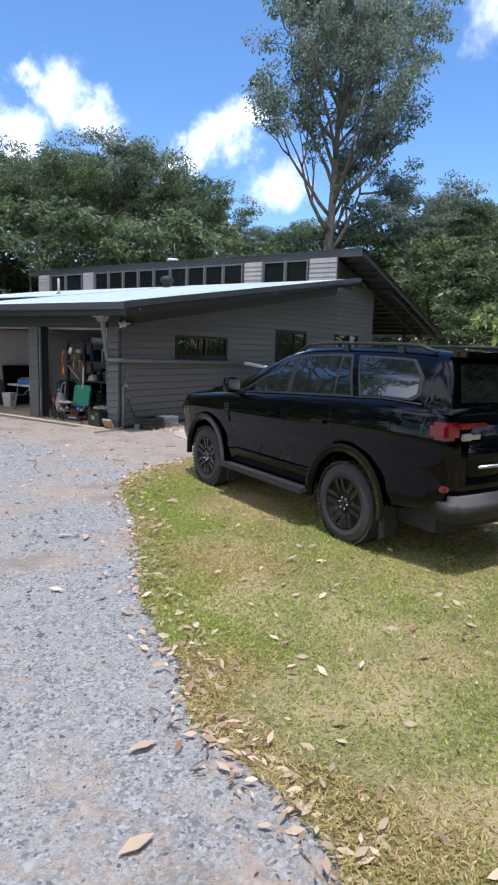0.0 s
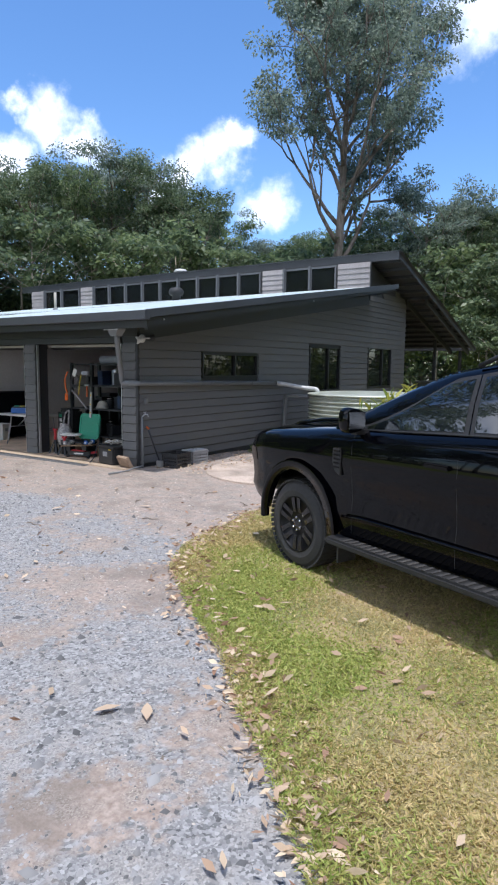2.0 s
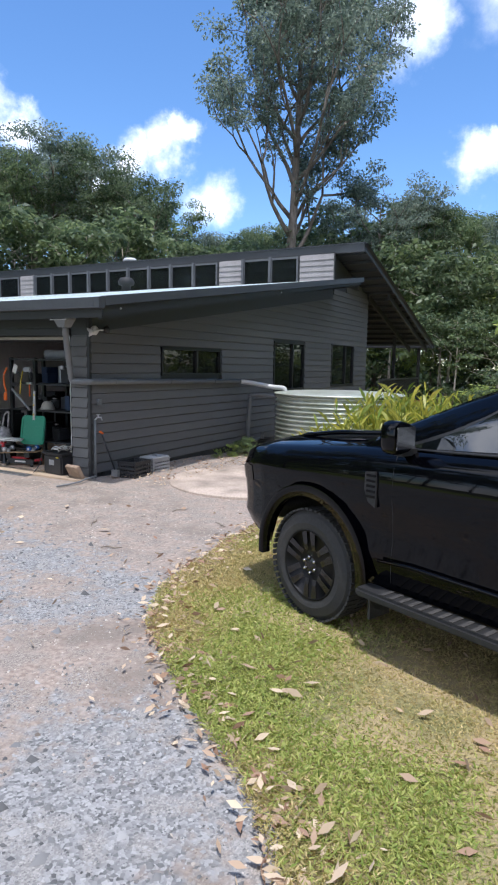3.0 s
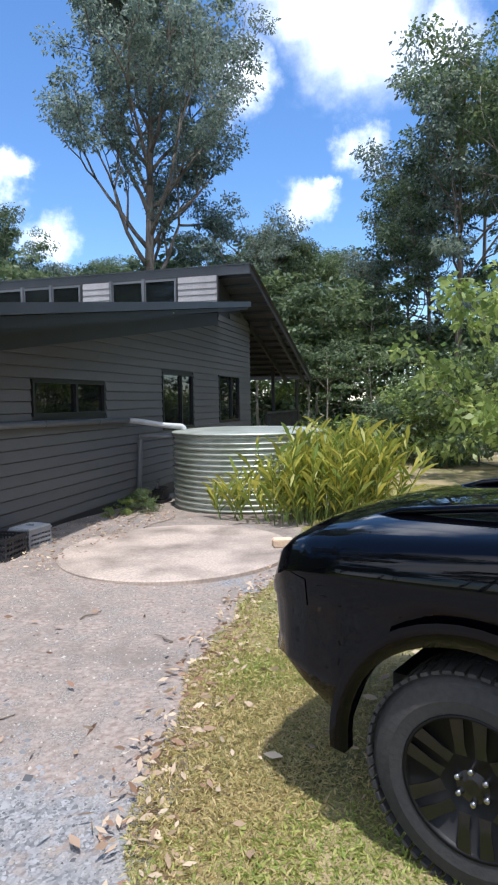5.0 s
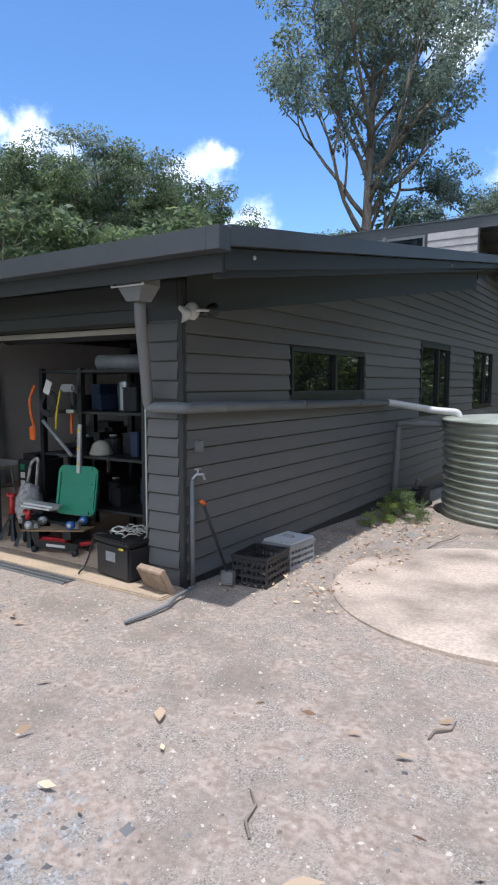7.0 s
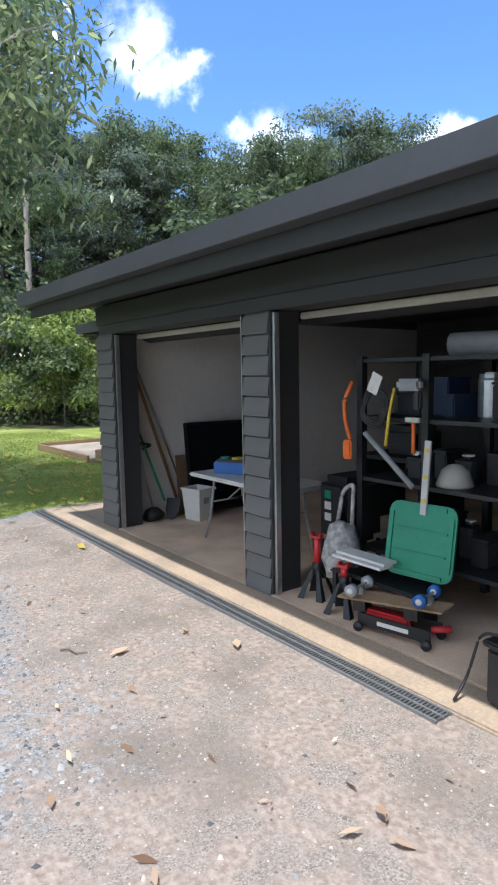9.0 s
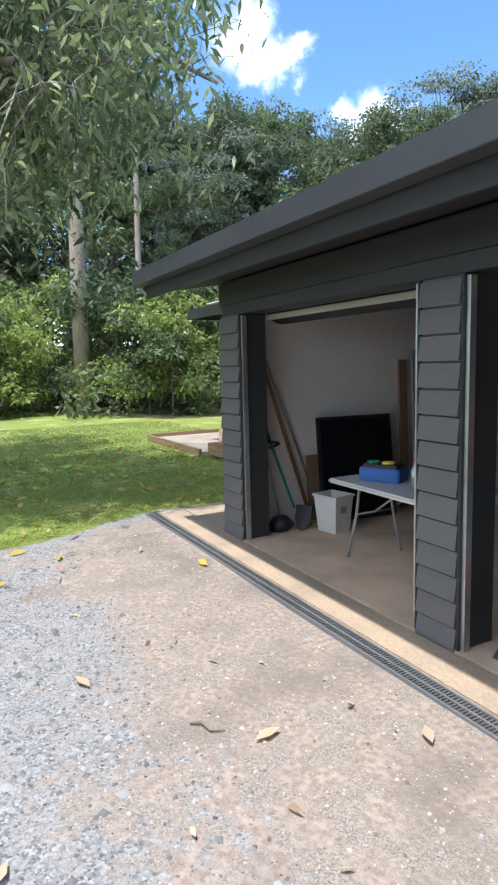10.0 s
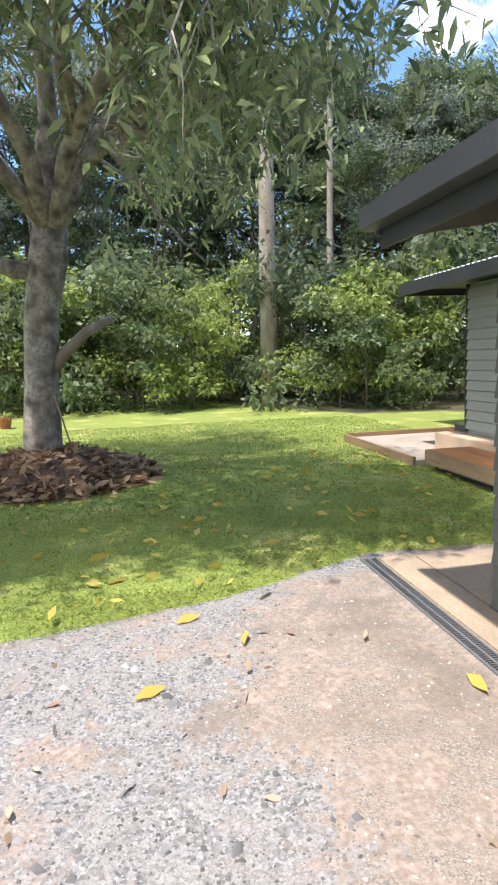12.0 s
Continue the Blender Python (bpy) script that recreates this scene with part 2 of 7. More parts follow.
def lathe(bm, profile, n=32, m=None):
    """A turned body round z from (radius, height) pairs."""
    rings = []
    for r, z in profile:
        rings.append([bm.verts.new((r * math.cos(k * 2 * math.pi / n), r * math.sin(k * 2 * math.pi / n), z)) for k in range(n)])
    for r0, r1 in zip(rings, rings[1:]):
        for k in range(n):
            bm.faces.new((r0[k], r0[(k + 1) % n], r1[(k + 1) % n], r1[k]))
    if profile[0][0] > 1e-4:
        bm.faces.new(rings[0][::-1])
    if profile[-1][0] > 1e-4:
        bm.faces.new(rings[-1])
    if m is not None:
        bmesh.ops.transform(bm, matrix=m, verts=[v for r in rings for v in r])
    return rings


def prism(bm, outline, axis, a, b):
    """An outline of 2D points, drawn out along an axis from a to b."""
    def at(p, t):
        return {"x": (t, p[0], p[1]), "y": (p[0], t, p[1]), "z": (p[0], p[1], t)}[axis]
    v0, v1 = [bm.verts.new(at(p, a)) for p in outline], [bm.verts.new(at(p, b)) for p in outline]
    n = len(outline)
    for i in range(n):
        bm.faces.new((v0[i], v0[(i + 1) % n], v1[(i + 1) % n], v1[i]))
    bm.faces.new(v0[::-1])
    bm.faces.new(v1)
    return v0 + v1


def smooth_step(a, b, x):
    t = np.clip((x - a) / (b - a), 0, 1)
    return t * t * (3 - 2 * t)


def ground_z(x, y):
    """Height of the ground: a rise under the parked car, a fall behind the tank."""
    x, y = np.asarray(x, float), np.asarray(y, float)
    z = -0.03 + 0.09 * smooth_step(-6.5, -4.2, x) * smooth_step(9.5, 7.0, y)
    z = z - 0.045 * np.maximum(y - 12.5, 0) * smooth_step(-13, -9, x) * smooth_step(60, 20, y)
    z = z + 0.012 * np.sin(x * 1.3 + 0.7 * y) * np.cos(y * 1.1 - 0.4 * x)
    return z

# ---- ground ----
from mathutils.geometry import delaunay_2d_cdt

def fbm(x, y, seed, octaves=5):
    p, v, a = Vector((x, y, seed)), 0.0, 0.5
    for _ in range(octaves):
        v += a * noise.noise(p)
        p, a = p * 2.03, a * 0.55
    return v


def bare(x, y):
    """How bare of stones the drive is: 0 thick gravel, 1 trodden dirt."""
    d = 0.36 + 0.5 * float(smooth_step(2.2, 5.6, 0.33 * x + y)) + 1.0 * fbm(x * 0.55, y * 0.55, 4.0) + 0.25 * fbm(x * 2.3, y * 2.3, 9.0, 3)
    d += 0.5 * math.exp(-((y - 8.7) / 0.8) ** 2) * (x > -17) * (x < -9)
    return min(1.0, max(0.0, (d - 0.32) / 0.45))


def ground_sheet():
    near = np.concatenate([np.arange(-30, -17, 0.35), np.arange(-17, 2, 0.14), np.arange(2, 12.01, 0.35)])
    xs = np.concatenate([-30 - np.geomspace(0.6, 470, 26)[::-1], near, 12.1 + np.geomspace(0.6, 470, 26)])
    near = np.concatenate([np.arange(-6, -1, 0.35), np.arange(-1, 14, 0.14), np.arange(14, 34.01, 0.35)])
    ys = np.concatenate([-6 - np.geomspace(0.6, 470, 26)[::-1], near, 34.1 + np.geomspace(0.6, 470, 26)])
    gx, gy = np.meshgrid(xs, ys)
    gz = ground_z(gx, gy)
    nx, ny = len(xs), len(ys)
    idx = np.arange(nx * ny).reshape(ny, nx)
    faces = np.stack([idx[:-1, :-1], idx[:-1, 1:], idx[1:, 1:], idx[1:, :-1]], -1).reshape(-1, 4)
    me = mesh("ground", np.stack([gx, gy, gz], -1).reshape(-1, 3).tolist(), faces.tolist(), M_GRAVEL, True)
    me.attributes.new("bare", "FLOAT", "POINT").data.foreach_set("value", [bare(x, y) if -20 < x < 6 and -4 < y < 16 else 0.5 for x, y in zip(gx.ravel().tolist(), gy.ravel().tolist())])
    return me


def gravel_material():
    """Crushed grey gravel over pale, trodden dirt."""
    m = bpy.data.materials.new("gravel_and_dirt")
    m.use_nodes = True
    nt, ln = m.node_tree.nodes, m.node_tree.links
    b = nt["Principled BSDF"]
    b.inputs["Roughness"].default_value = 0.95
    co = nt.new("ShaderNodeTexCoord")

    def noise_at(scale, detail=5):
        n = nt.new("ShaderNodeTexNoise")
        n.inputs["Scale"].default_value, n.inputs["Detail"].default_value = scale, detail
        ln.new(co.outputs["Object"], n.inputs["Vector"])
        return n

    def span(src, a, b_, lo=0.0, hi=1.0):
        r = nt.new("ShaderNodeMapRange")
        for k, v in zip(("From Min", "From Max", "To Min", "To Max"), (a, b_, lo, hi)):
            r.inputs[k].default_value = v
        ln.new(src, r.inputs["Value"])
        return r.outputs["Result"]

    def mixed(fac, c1, c2):
        x = nt.new("ShaderNodeMixRGB")
        ln.new(fac, x.inputs["Fac"])
        for k, c in (("Color1", c1), ("Color2", c2)):
            if isinstance(c, tuple):
                x.inputs[k].default_value = (*c, 1)
            else:
                ln.new(c, x.inputs[k])
        return x.outputs["Color"]

    cells, pebbles = nt.new("ShaderNodeTexVoronoi"), nt.new("ShaderNodeTexVoronoi")
    cells.inputs["Scale"].default_value, pebbles.inputs["Scale"].default_value = 62, 130
    for n in (cells, pebbles):
        ln.new(co.outputs["Object"], n.inputs["Vector"])
    stones0 = mixed(span(cells.outputs["Color"], 0.05, 0.95), (0.09, 0.091, 0.092), (0.38, 0.376, 0.37))
    fines = mixed(span(pebbles.outputs["Color"], 0.0, 1.0), (0.15, 0.145, 0.138), (0.40, 0.38, 0.355))
    stones = mixed(span(noise_at(7, 8).outputs["Fac"], 0.47, 0.6, 0, 0.85), stones0, fines)
    dust = mixed(span(noise_at(26, 9).outputs["Fac"], 0.36, 0.64), (0.235, 0.184, 0.15), (0.38, 0.312, 0.262))
    grit = mixed(span(pebbles.outputs["Color"], 0.0, 1.0), (0.13, 0.108, 0.092), (0.39, 0.342, 0.295))
    dirt0 = mixed(span(noise_at(5, 9).outputs["Fac"], 0.42, 0.60), dust, grit)
    dirt = mixed(span(noise_at(1.3, 8).outputs["Fac"], 0.52, 0.66, 0, 0.65), dirt0, (0.17, 0.142, 0.118))
    worn = nt.new("ShaderNodeAttribute")
    worn.attribute_name = "bare"
    patch = nt.new("ShaderNodeMath")
    patch.operation = "ADD"
    ln.new(worn.outputs["Fac"], patch.inputs[0])
    ln.new(span(noise_at(11, 8).outputs["Fac"], 0.25, 0.75, -0.5, 0.5), patch.inputs[1])
    speck = mixed(span(patch.outputs[0], 0.3, 0.7), stones, dirt)
    # forest floor away from the yard
    far = nt.new("ShaderNodeVectorMath")
    far.operation = "DISTANCE"
    ln.new(co.outputs["Object"], far.inputs[0])
    far.inputs[1].default_value = (-8, 6, 0)
    litter = mixed(span(noise_at(3).outputs["Fac"], 0.35, 0.65), (0.10, 0.08, 0.045), (0.09, 0.10, 0.04))
    col = mixed(span(far.outputs["Value"], 14, 22), speck, litter)
    ln.new(col, b.inputs["Base Color"])
    bp = nt.new("ShaderNodeBump")
    bp.inputs["Strength"].default_value, bp.inputs["Distance"].default_value = 0.3, 0.008
    ln.new(cells.outputs["Distance"], bp.inputs["Height"])
    ln.new(bp.outputs["Normal"], b.inputs["Normal"])
    return m


M_GRAVEL = gravel_material()
tagged(new("ground", ground_sheet()), "grey gravel drive over pale trodden dirt", "ground", kind="structure")


def inside(poly, x, y):
    """Which points lie in a polygon."""
    x, y = np.asarray(x), np.asarray(y)
    res = np.zeros(x.shape, bool)
    for (x0, y0), (x1, y1) in zip(poly, poly[1:] + poly[:1]):
        cut = ((y0 > y) != (y1 > y))
        with np.errstate(divide="ignore", invalid="ignore"):
            res ^= cut & (x < (x1 - x0) * (y - y0) / (y1 - y0 + 1e-12) + x0)
    return res


def lawn(name, poly, mat, lift, label, step):
    """A patch of turf on the ground, with an uneven edge."""
    ring = []
    for (x0, y0), (x1, y1) in zip(poly, poly[1:] + poly[:1]):
        n = max(1, int(math.hypot(x1 - x0, y1 - y0) / step))
        for k in range(n):
            x, y = x0 + (x1 - x0) * k / n, y0 + (y1 - y0) * k / n
            w = noise.noise(Vector((x * 2.1, y * 2.1, 3))) * 0.13 + noise.noise(Vector((x * 7, y * 7, 1))) * 0.05
            ring.append((x + w, y - w))
    xs, ys = [p[0] for p in ring], [p[1] for p in ring]
    g = 0.3 if max(xs) - min(xs) < 25 else 1.0
    gx, gy = np.meshgrid(np.arange(min(xs), max(xs), g), np.arange(min(ys), max(ys), g))
    ok = inside(ring, gx, gy)
    co = [Vector((x, y)) for x, y in ring] + [Vector((float(x), float(y))) for x, y in zip(gx[ok], gy[ok])]
    n = len(ring)
    v, e, f, *_ = delaunay_2d_cdt(co, [(i, (i + 1) % n) for i in range(n)], [], 1, 1e-5)
    verts = [(p.x, p.y, float(ground_z(p.x, p.y)) + (lift if i >= n else -0.004)) for i, p in enumerate(v)]
    return tagged(new(name, mesh(name, verts, f, mat, True)), label, "lawn", kind="structure"), ring


def turf(name, c1, c2, straw, straw_amount):
    m = bpy.data.materials.new(name)
    m.use_nodes = True
    nt, ln = m.node_tree.nodes, m.node_tree.links
    b = nt["Principled BSDF"]
    b.inputs["Roughness"].default_value = 0.9
    co = nt.new("ShaderNodeTexCoord")
    cur = None
    for scale, a, z, x1, x2 in ((38, 0.35, 0.65, c1, c2), (1.1, 0.62 - straw_amount * 0.4, 0.72 - straw_amount * 0.3, None, straw)):
        n, r, x = nt.new("ShaderNodeTexNoise"), nt.new("ShaderNodeMapRange"), nt.new("ShaderNodeMixRGB")
        n.inputs["Scale"].default_value, n.inputs["Detail"].default_value = scale, 6
        ln.new(co.outputs["Object"], n.inputs["Vector"])
        r.inputs["From Min"].default_value, r.inputs["From Max"].default_value = a, z
        ln.new(n.outputs["Fac"], r.inputs["Value"])
        ln.new(r.outputs["Result"], x.inputs["Fac"])
        if x1:
            x.inputs["Color1"].default_value = (*x1, 1)
        else:
            ln.new(cur, x.inputs["Color1"])
        x.inputs["Color2"].default_value = (*x2, 1)
        cur = x.outputs["Color"]
    ln.new(cur, b.inputs["Base Color"])
    bp, n = nt.new("ShaderNodeBump"), nt.new("ShaderNodeTexNoise")
    n.inputs["Scale"].default_value = 60
    ln.new(co.outputs["Object"], n.inputs["Vector"])
    bp.inputs["Strength"].default_value, bp.inputs["Distance"].default_value = 0.9, 0.03
    ln.new(n.outputs["Fac"], bp.inputs["Height"])
    ln.new(bp.outputs["Normal"], b.inputs["Normal"])
    return m


M_TURF_DRY = turf("dry_turf", (0.13, 0.13, 0.05), (0.30, 0.27, 0.11), (0.40, 0.31, 0.17), 0.5)
M_TURF = turf("green_turf", (0.17, 0.235, 0.04), (0.31, 0.37, 0.08), (0.40, 0.41, 0.13), 0.2)
RIGHT_LAWN = [(3.5, -4.0), (1.3, 0.2), (0.5, 1.44), (-0.18, 1.68), (-0.53, 1.79), (-0.92, 2.19), (-1.72, 2.67), (-2.55, 3.5), (-3.0, 3.87), (-3.4, 4.29), (-4.1, 4.8),
              (-4.85, 5.45), (-5.3, 6.3), (-5.42, 6.9), (-5.48, 7.6), (-5.55, 8.4), (-5.6, 9.4), (-5.45, 10.4), (-5.5, 11.6), (-5.6, 12.6), (-5.6, 17.5), (-9.3, 26), (-9.3, 32), (14, 36), (22, 20), (20, -4)]
LEFT_LAWN = [(-17.3, 9.45), (-16.86, 8.4), (-16.65, 7.9), (-16.46, 7.2), (-16.2, 6.5), (-15.9, 5.5), (-15.6, 3.5), (-15.8, 0), (-16.5, -10), (-50, -14), (-52, 2), (-47, 9), (-37, 11.5),
             (-31, 14.5), (-29, 20), (-17.3, 20)]
lawn_right, RING_R = lawn("lawn_dry", RIGHT_LAWN, M_TURF_DRY, 0.04, "patchy green and straw-coloured lawn strewn with dead leaves", 0.18)
lawn_left, RING_L = lawn("lawn_green", LEFT_LAWN, M_TURF, 0.03, "mown green lawn under the trees", 0.25)

# ---- the shed ----
YF, XS = 9.785, -9.445                 # front and side faces
XL, YB, YC = -15.95, 24.0, 20.2        # left end, rear end, wall under the upper roof
SLOPE = 0.148


def roof_z(y):
    return 2.87 + (y - 9.3) * SLOPE


def high_z(y):
    return 5.56 - (y - 20.7) * 0.283


def wall(name, rows, mat, label):
    return tagged(new(name, bm_mesh(name, boxes(*rows), mat)), label, "wall", kind="structure")


HEAD = 2.365                           # door head
LAP = 0.17                             # what shows of each weatherboard


def side_top(y):
    return roof_z(y) - 0.24 if y < 20.55 else high_z(y) - 0.22


def strips(name, rows, mat, label):
    """Side wall out of upright strips (y from, y to, z from, z to or None for the roof)."""
    bm = bmesh.new()
    for y0, y1, z0, z1 in rows:
        prism(bm, [(y0, z0), (y1, z0), (y1, side_top(y1 - 0.001) if z1 is None else z1), (y0, side_top(y0) if z1 is None else z1)], "x", XS - 0.12, XS - 0.03)
    return tagged(new(name, bm_mesh(name, bm, mat)), label, "wall", kind="structure")


wall_front = tagged(new("wall_front", bm_mesh("wall_front", boxes(
    (XL + 0.03, -15.475, YF + 0.03, YF + 0.3, -0.05, 2.72), (-12.845, -12.485, YF + 0.03, YF + 0.3, -0.05, HEAD), (-9.86, XS - 0.03, YF + 0.03, YF + 0.3, -0.15, 2.72),
    (-15.475, -9.86, YF + 0.03, YF + 0.3, HEAD, 2.72)), M_TRIM)), "charcoal front wall of the shed round two open doorways", "wall", kind="structure")
wall_side = strips("wall_side", [(YF + 0.3, 11.75, -0.4, None), (11.75, 13.92, -0.4, 1.68), (11.75, 13.92, 2.23, None), (13.92, 16.55, -0.5, None), (16.55, 18.48, -0.6, 1.24), (16.55, 18.48, 2.53, None),
                                 (18.48, 20.54, -0.8, None), (20.54, 20.6, -0.8, 4.2), (20.6, 22.65, -0.9, 1.27), (20.6, 22.65, 2.62, None), (22.65, YB, -0.9, None)],
                   M_TRIM, "charcoal side wall of the shed with three windows")
tagged(new("wall_left", bm_mesh("wall_left", boxes((XL, XL + 0.12, YF + 0.3, 15.9, -0.1, 2.6)), M_INNER)), "white lined left wall inside the shed", "wall", kind="structure")
# back wall lining is coloured near-black to paint in the shade deep inside
tagged(new("wall_back", bm_mesh("wall_back", boxes((XL + 0.12, XS - 0.12, 15.9, 16.0, -0.1, 3.5)), material("shaded_lining", (0.05, 0.05, 0.052), 0.8))), "back wall inside the shed, lining coloured dark for shade", "wall", kind="structure")
tagged(new("wall_rear", bm_mesh("wall_rear", boxes((-26.8, XS - 0.12, YB - 0.1, YB, -1.2, 4.3)), M_TRIM)), "charcoal rear wall below the upper roof", "wall", kind="structure")
# ceiling takes the near-black soffit colour to paint the bay's shade
tagged(new("ceiling", bm_mesh("ceiling", boxes((XL + 0.12, XS - 0.12, YF + 0.3, 15.9, 2.72, 2.76)), M_SOFFIT)), "ceiling inside the shed, coloured dark for the bay's shade", "ceiling", kind="structure")
tagged(new("floor", bm_mesh("floor", boxes((XL + 0.12, XS - 0.1, 9.78, 15.95, -0.3, 0.0)), M_CONC)), "worn concrete shed floor", "floor", kind="structure")
tagged(new("apron", bm_mesh("apron", boxes((-17.2, -9.42, 9.42, 9.765, -0.3, -0.004), (-17.15, XL, 9.77, 12.5, -0.3, -0.008), bevel=0.012), M_APRON)), "ochre-stained concrete apron along the doorways", "pavement", kind="structure")
bm = bmesh.new()
prism(bm, [(YF + 0.31, -0.5), (YB, -0.9), (YB, 0.06), (YF + 0.31, 0.06)], "x", XS - 0.03, XS - 0.012)
tagged(new("plinth", bm_mesh("plinth", bm, M_TRIM)), "charcoal plinth under the weatherboards", "plinth", kind="structure")

# weatherboards: a wedge, thick at its lower edge
BOARD_V = [(x, *p) for x in (0, 1) for p in ((0, 0), (-0.042, -0.006), (-0.044, 0.004), (-0.024, 0.15), (-0.004, 0.156), (-0.004, 0.175), (0, 0.175))]
BOARD_F = [(6, 5, 4, 3, 2, 1, 0), (7, 8, 9, 10, 11, 12, 13)] + [(i, i + 1, i + 8, i + 7) for i in range(6)]
BOARD = mesh("weatherboard", BOARD_V, BOARD_F, M_BOARD)


def board(parent, m, length, rise=1.0, data=None):
    ob = new("weatherboard", data or BOARD)
    ob.parent = parent
    ob.matrix_basis = m @ Matrix.Diagonal((length, 1, rise, 1))


def front_boards(parent, x0, x1, y, z0, z1, lap=LAP, data=None):
    z = z0
    while z < z1 - 0.02:
        board(parent, Matrix.Translation((x0, y + 0.03, z)), x1 - x0, min(lap, z1 - z) / LAP, data)
        z += lap


for a, b in ((XL + 0.02, -15.48), (-12.84, -12.49), (-9.855, XS - 0.055)):
    front_boards(wall_front, a, b, YF, -0.02, 2.36)
GAPS = [(11.71, 13.96, 1.64, 2.27), (16.51, 18.52, 1.2, 2.57), (20.56, 22.69, 1.23, 2.66)]
TO_SIDE = Matrix.Rotation(radians(90), 4, "Z")
z = 0.05
while z < 4.5:
    y0 = max(YF + 0.03, 9.3 + (z + LAP + 0.24 - 2.87) / SLOPE)
    y1 = min(YB, 20.7 + (5.56 - 0.2 - z - LAP) / 0.283)
    if z > 4.25:
        y0 = max(y0, 20.6)
    cuts = [y0] + [c for g in GAPS if g[2] < z + LAP * 0.6 and g[3] > z + LAP * 0.4 for c in g[:2] if c > y0] + [y1]
    for a, b in zip(cuts[::2], cuts[1::2]):
        while b - a > 0.05:
            e = min(b, a + random.uniform(3.2, 5.6))
            e = b if b - e < 0.5 else e
            board(wall_side, Matrix.Translation((XS - 0.03, a, z)) @ TO_SIDE, e - a - 0.001)
            a = e
    z += LAP
part("corner_trim", boxes((XS - 0.05, XS + 0.008, YF - 0.008, YF + 0.05, -0.12, 2.7), bevel=0.006), M_TRIM, wall_front)
for i, (x, w) in enumerate(((-15.475, 0.02), (-12.485, 0.02), (-12.845, -0.02), (-9.86, -0.02))):
    part("door_jamb", boxes((min(x, x + w), max(x, x + w), YF + 0.0, YF + 0.31, 0, HEAD), bevel=0.004), M_TRIM, wall_front)
part("door_head", boxes((-15.45, -9.88, YF - 0.012, YF + 0.028, HEAD - 0.005, HEAD + 0.11), bevel=0.006), M_TRIM, wall_front)
part("header_board", boxes((XL + 0.02, XS - 0.06, YF + 0.004, YF + 0.029, HEAD + 0.115, 2.7)), M_TRIM, wall_front)


def roller_door(x0, x1):
    d = thing("roller_door", "rolled-up steel roller door with a cream bottom rail", "roller door", "garage doors")
    bm = bmesh.new()
    tube(bm, [(x0, YF + 0.52, 2.46), (x1, YF + 0.52, 2.46)], 0.2, 20)
    part("rolled_curtain", bm, M_SOFFIT, d, smooth=True)
    part("bottom_rail", boxes((x0 + 0.03, x1 - 0.03, YF + 0.31, YF + 0.36, HEAD - 0.065, HEAD - 0.01), bevel=0.008), M_CREAM, d, "cream bottom rail")
    for x in (x0 + 0.0, x1 - 0.03):
        part("guide_rail", boxes((x + 0.022 if x == x0 else x - 0.022, x + 0.052 if x == x0 else x + 0.008, YF + 0.02, YF + 0.07, 0, HEAD - 0.02)), M_STEEL, d)


roller_door(-15.475, -12.845)
roller_door(-12.485, -9.86)


def window(name, y0, y1, z0, z1, split, label):
    """A dark aluminium slider in the side wall."""
    w = thing(name, label, "window", kind="structure")
    f = 0.045
    part("window_frame", boxes((XS - 0.12, XS + 0.012, y0, y1, z0, z0 + f), (XS - 0.12, XS + 0.012, y0, y1, z1 - f, z1), (XS - 0.12, XS + 0.012, y0, y0 + f, z0 + f, z1 - f),
                               (XS - 0.12, XS + 0.012, y1 - f, y1, z0 + f, z1 - f), (XS - 0.1, XS - 0.01, split - 0.03, split + 0.03, z0 + f, z1 - f)), M_ALU, w)
    for a, b, d in ((y0 + f, split - 0.03, 0.06), (split + 0.03, y1 - f, 0.04)):
        part("pane", boxes((XS - d - 0.006, XS - d, a, b, z0 + f, z1 - f)), M_GLASSDARK, w).visible_shadow = False
    part("blind", boxes((XS - 0.2, XS - 0.19, y0, y1, z0, z1)), M_SOFFIT, w)


window("window_1", 11.75, 13.92, 1.68, 2.23, 13.0, "dark aluminium sliding window in the side wall")
window("window_2", 16.55, 18.48, 1.24, 2.53, 17.75, "tall dark aluminium window behind the water tank")
window("window_3", 20.6, 22.65, 1.27, 2.62, 21.9, "dark aluminium window under the upper roof")


# roofs
def sheet_roof(name, x0, x1, y0, y1, zf, mat, label):
    """Ribbed steel sheet, ribs running up the slope."""
    xs, zs = [], []
    x = x0
    while x < x1 - 0.05:
        xs += [x, x + 0.12, x + 0.14, x + 0.18]
        zs += [0, 0, 0.028, 0.028]
        x += 0.2
    n = len(xs)
    v = [(x, y, zf(y) + z) for y in (y0, y1) for x, z in zip(xs, zs)]
    v += [(x, y, zf(y) - 0.02) for y in (y0, y1) for x in (xs[0], xs[-1])]
    f = [(i, i + 1, n + i + 1, n + i) for i in range(n - 1)] + [(2 * n, 2 * n + 2, 2 * n + 3, 2 * n + 1)]
    return tagged(new(name, mesh(name, v, f, mat)), label, "roof", kind="structure")


roof_low = sheet_roof("roof_low", -16.35, -8.54, 9.06, 20.6, roof_z, M_ROOF, "pale ribbed steel roof of the shed")
roof_low2 = sheet_roof("roof_wing", -26.9, -16.36, 14.4, 20.6, lambda y: roof_z(y) - 0.01, M_ROOF, "pale ribbed steel roof of the house wing")
roof_high = sheet_roof("roof_high", -27.6, -8.5, 20.66, 30.2, high_z, M_FASCIA, "dark ribbed steel upper roof over the veranda")


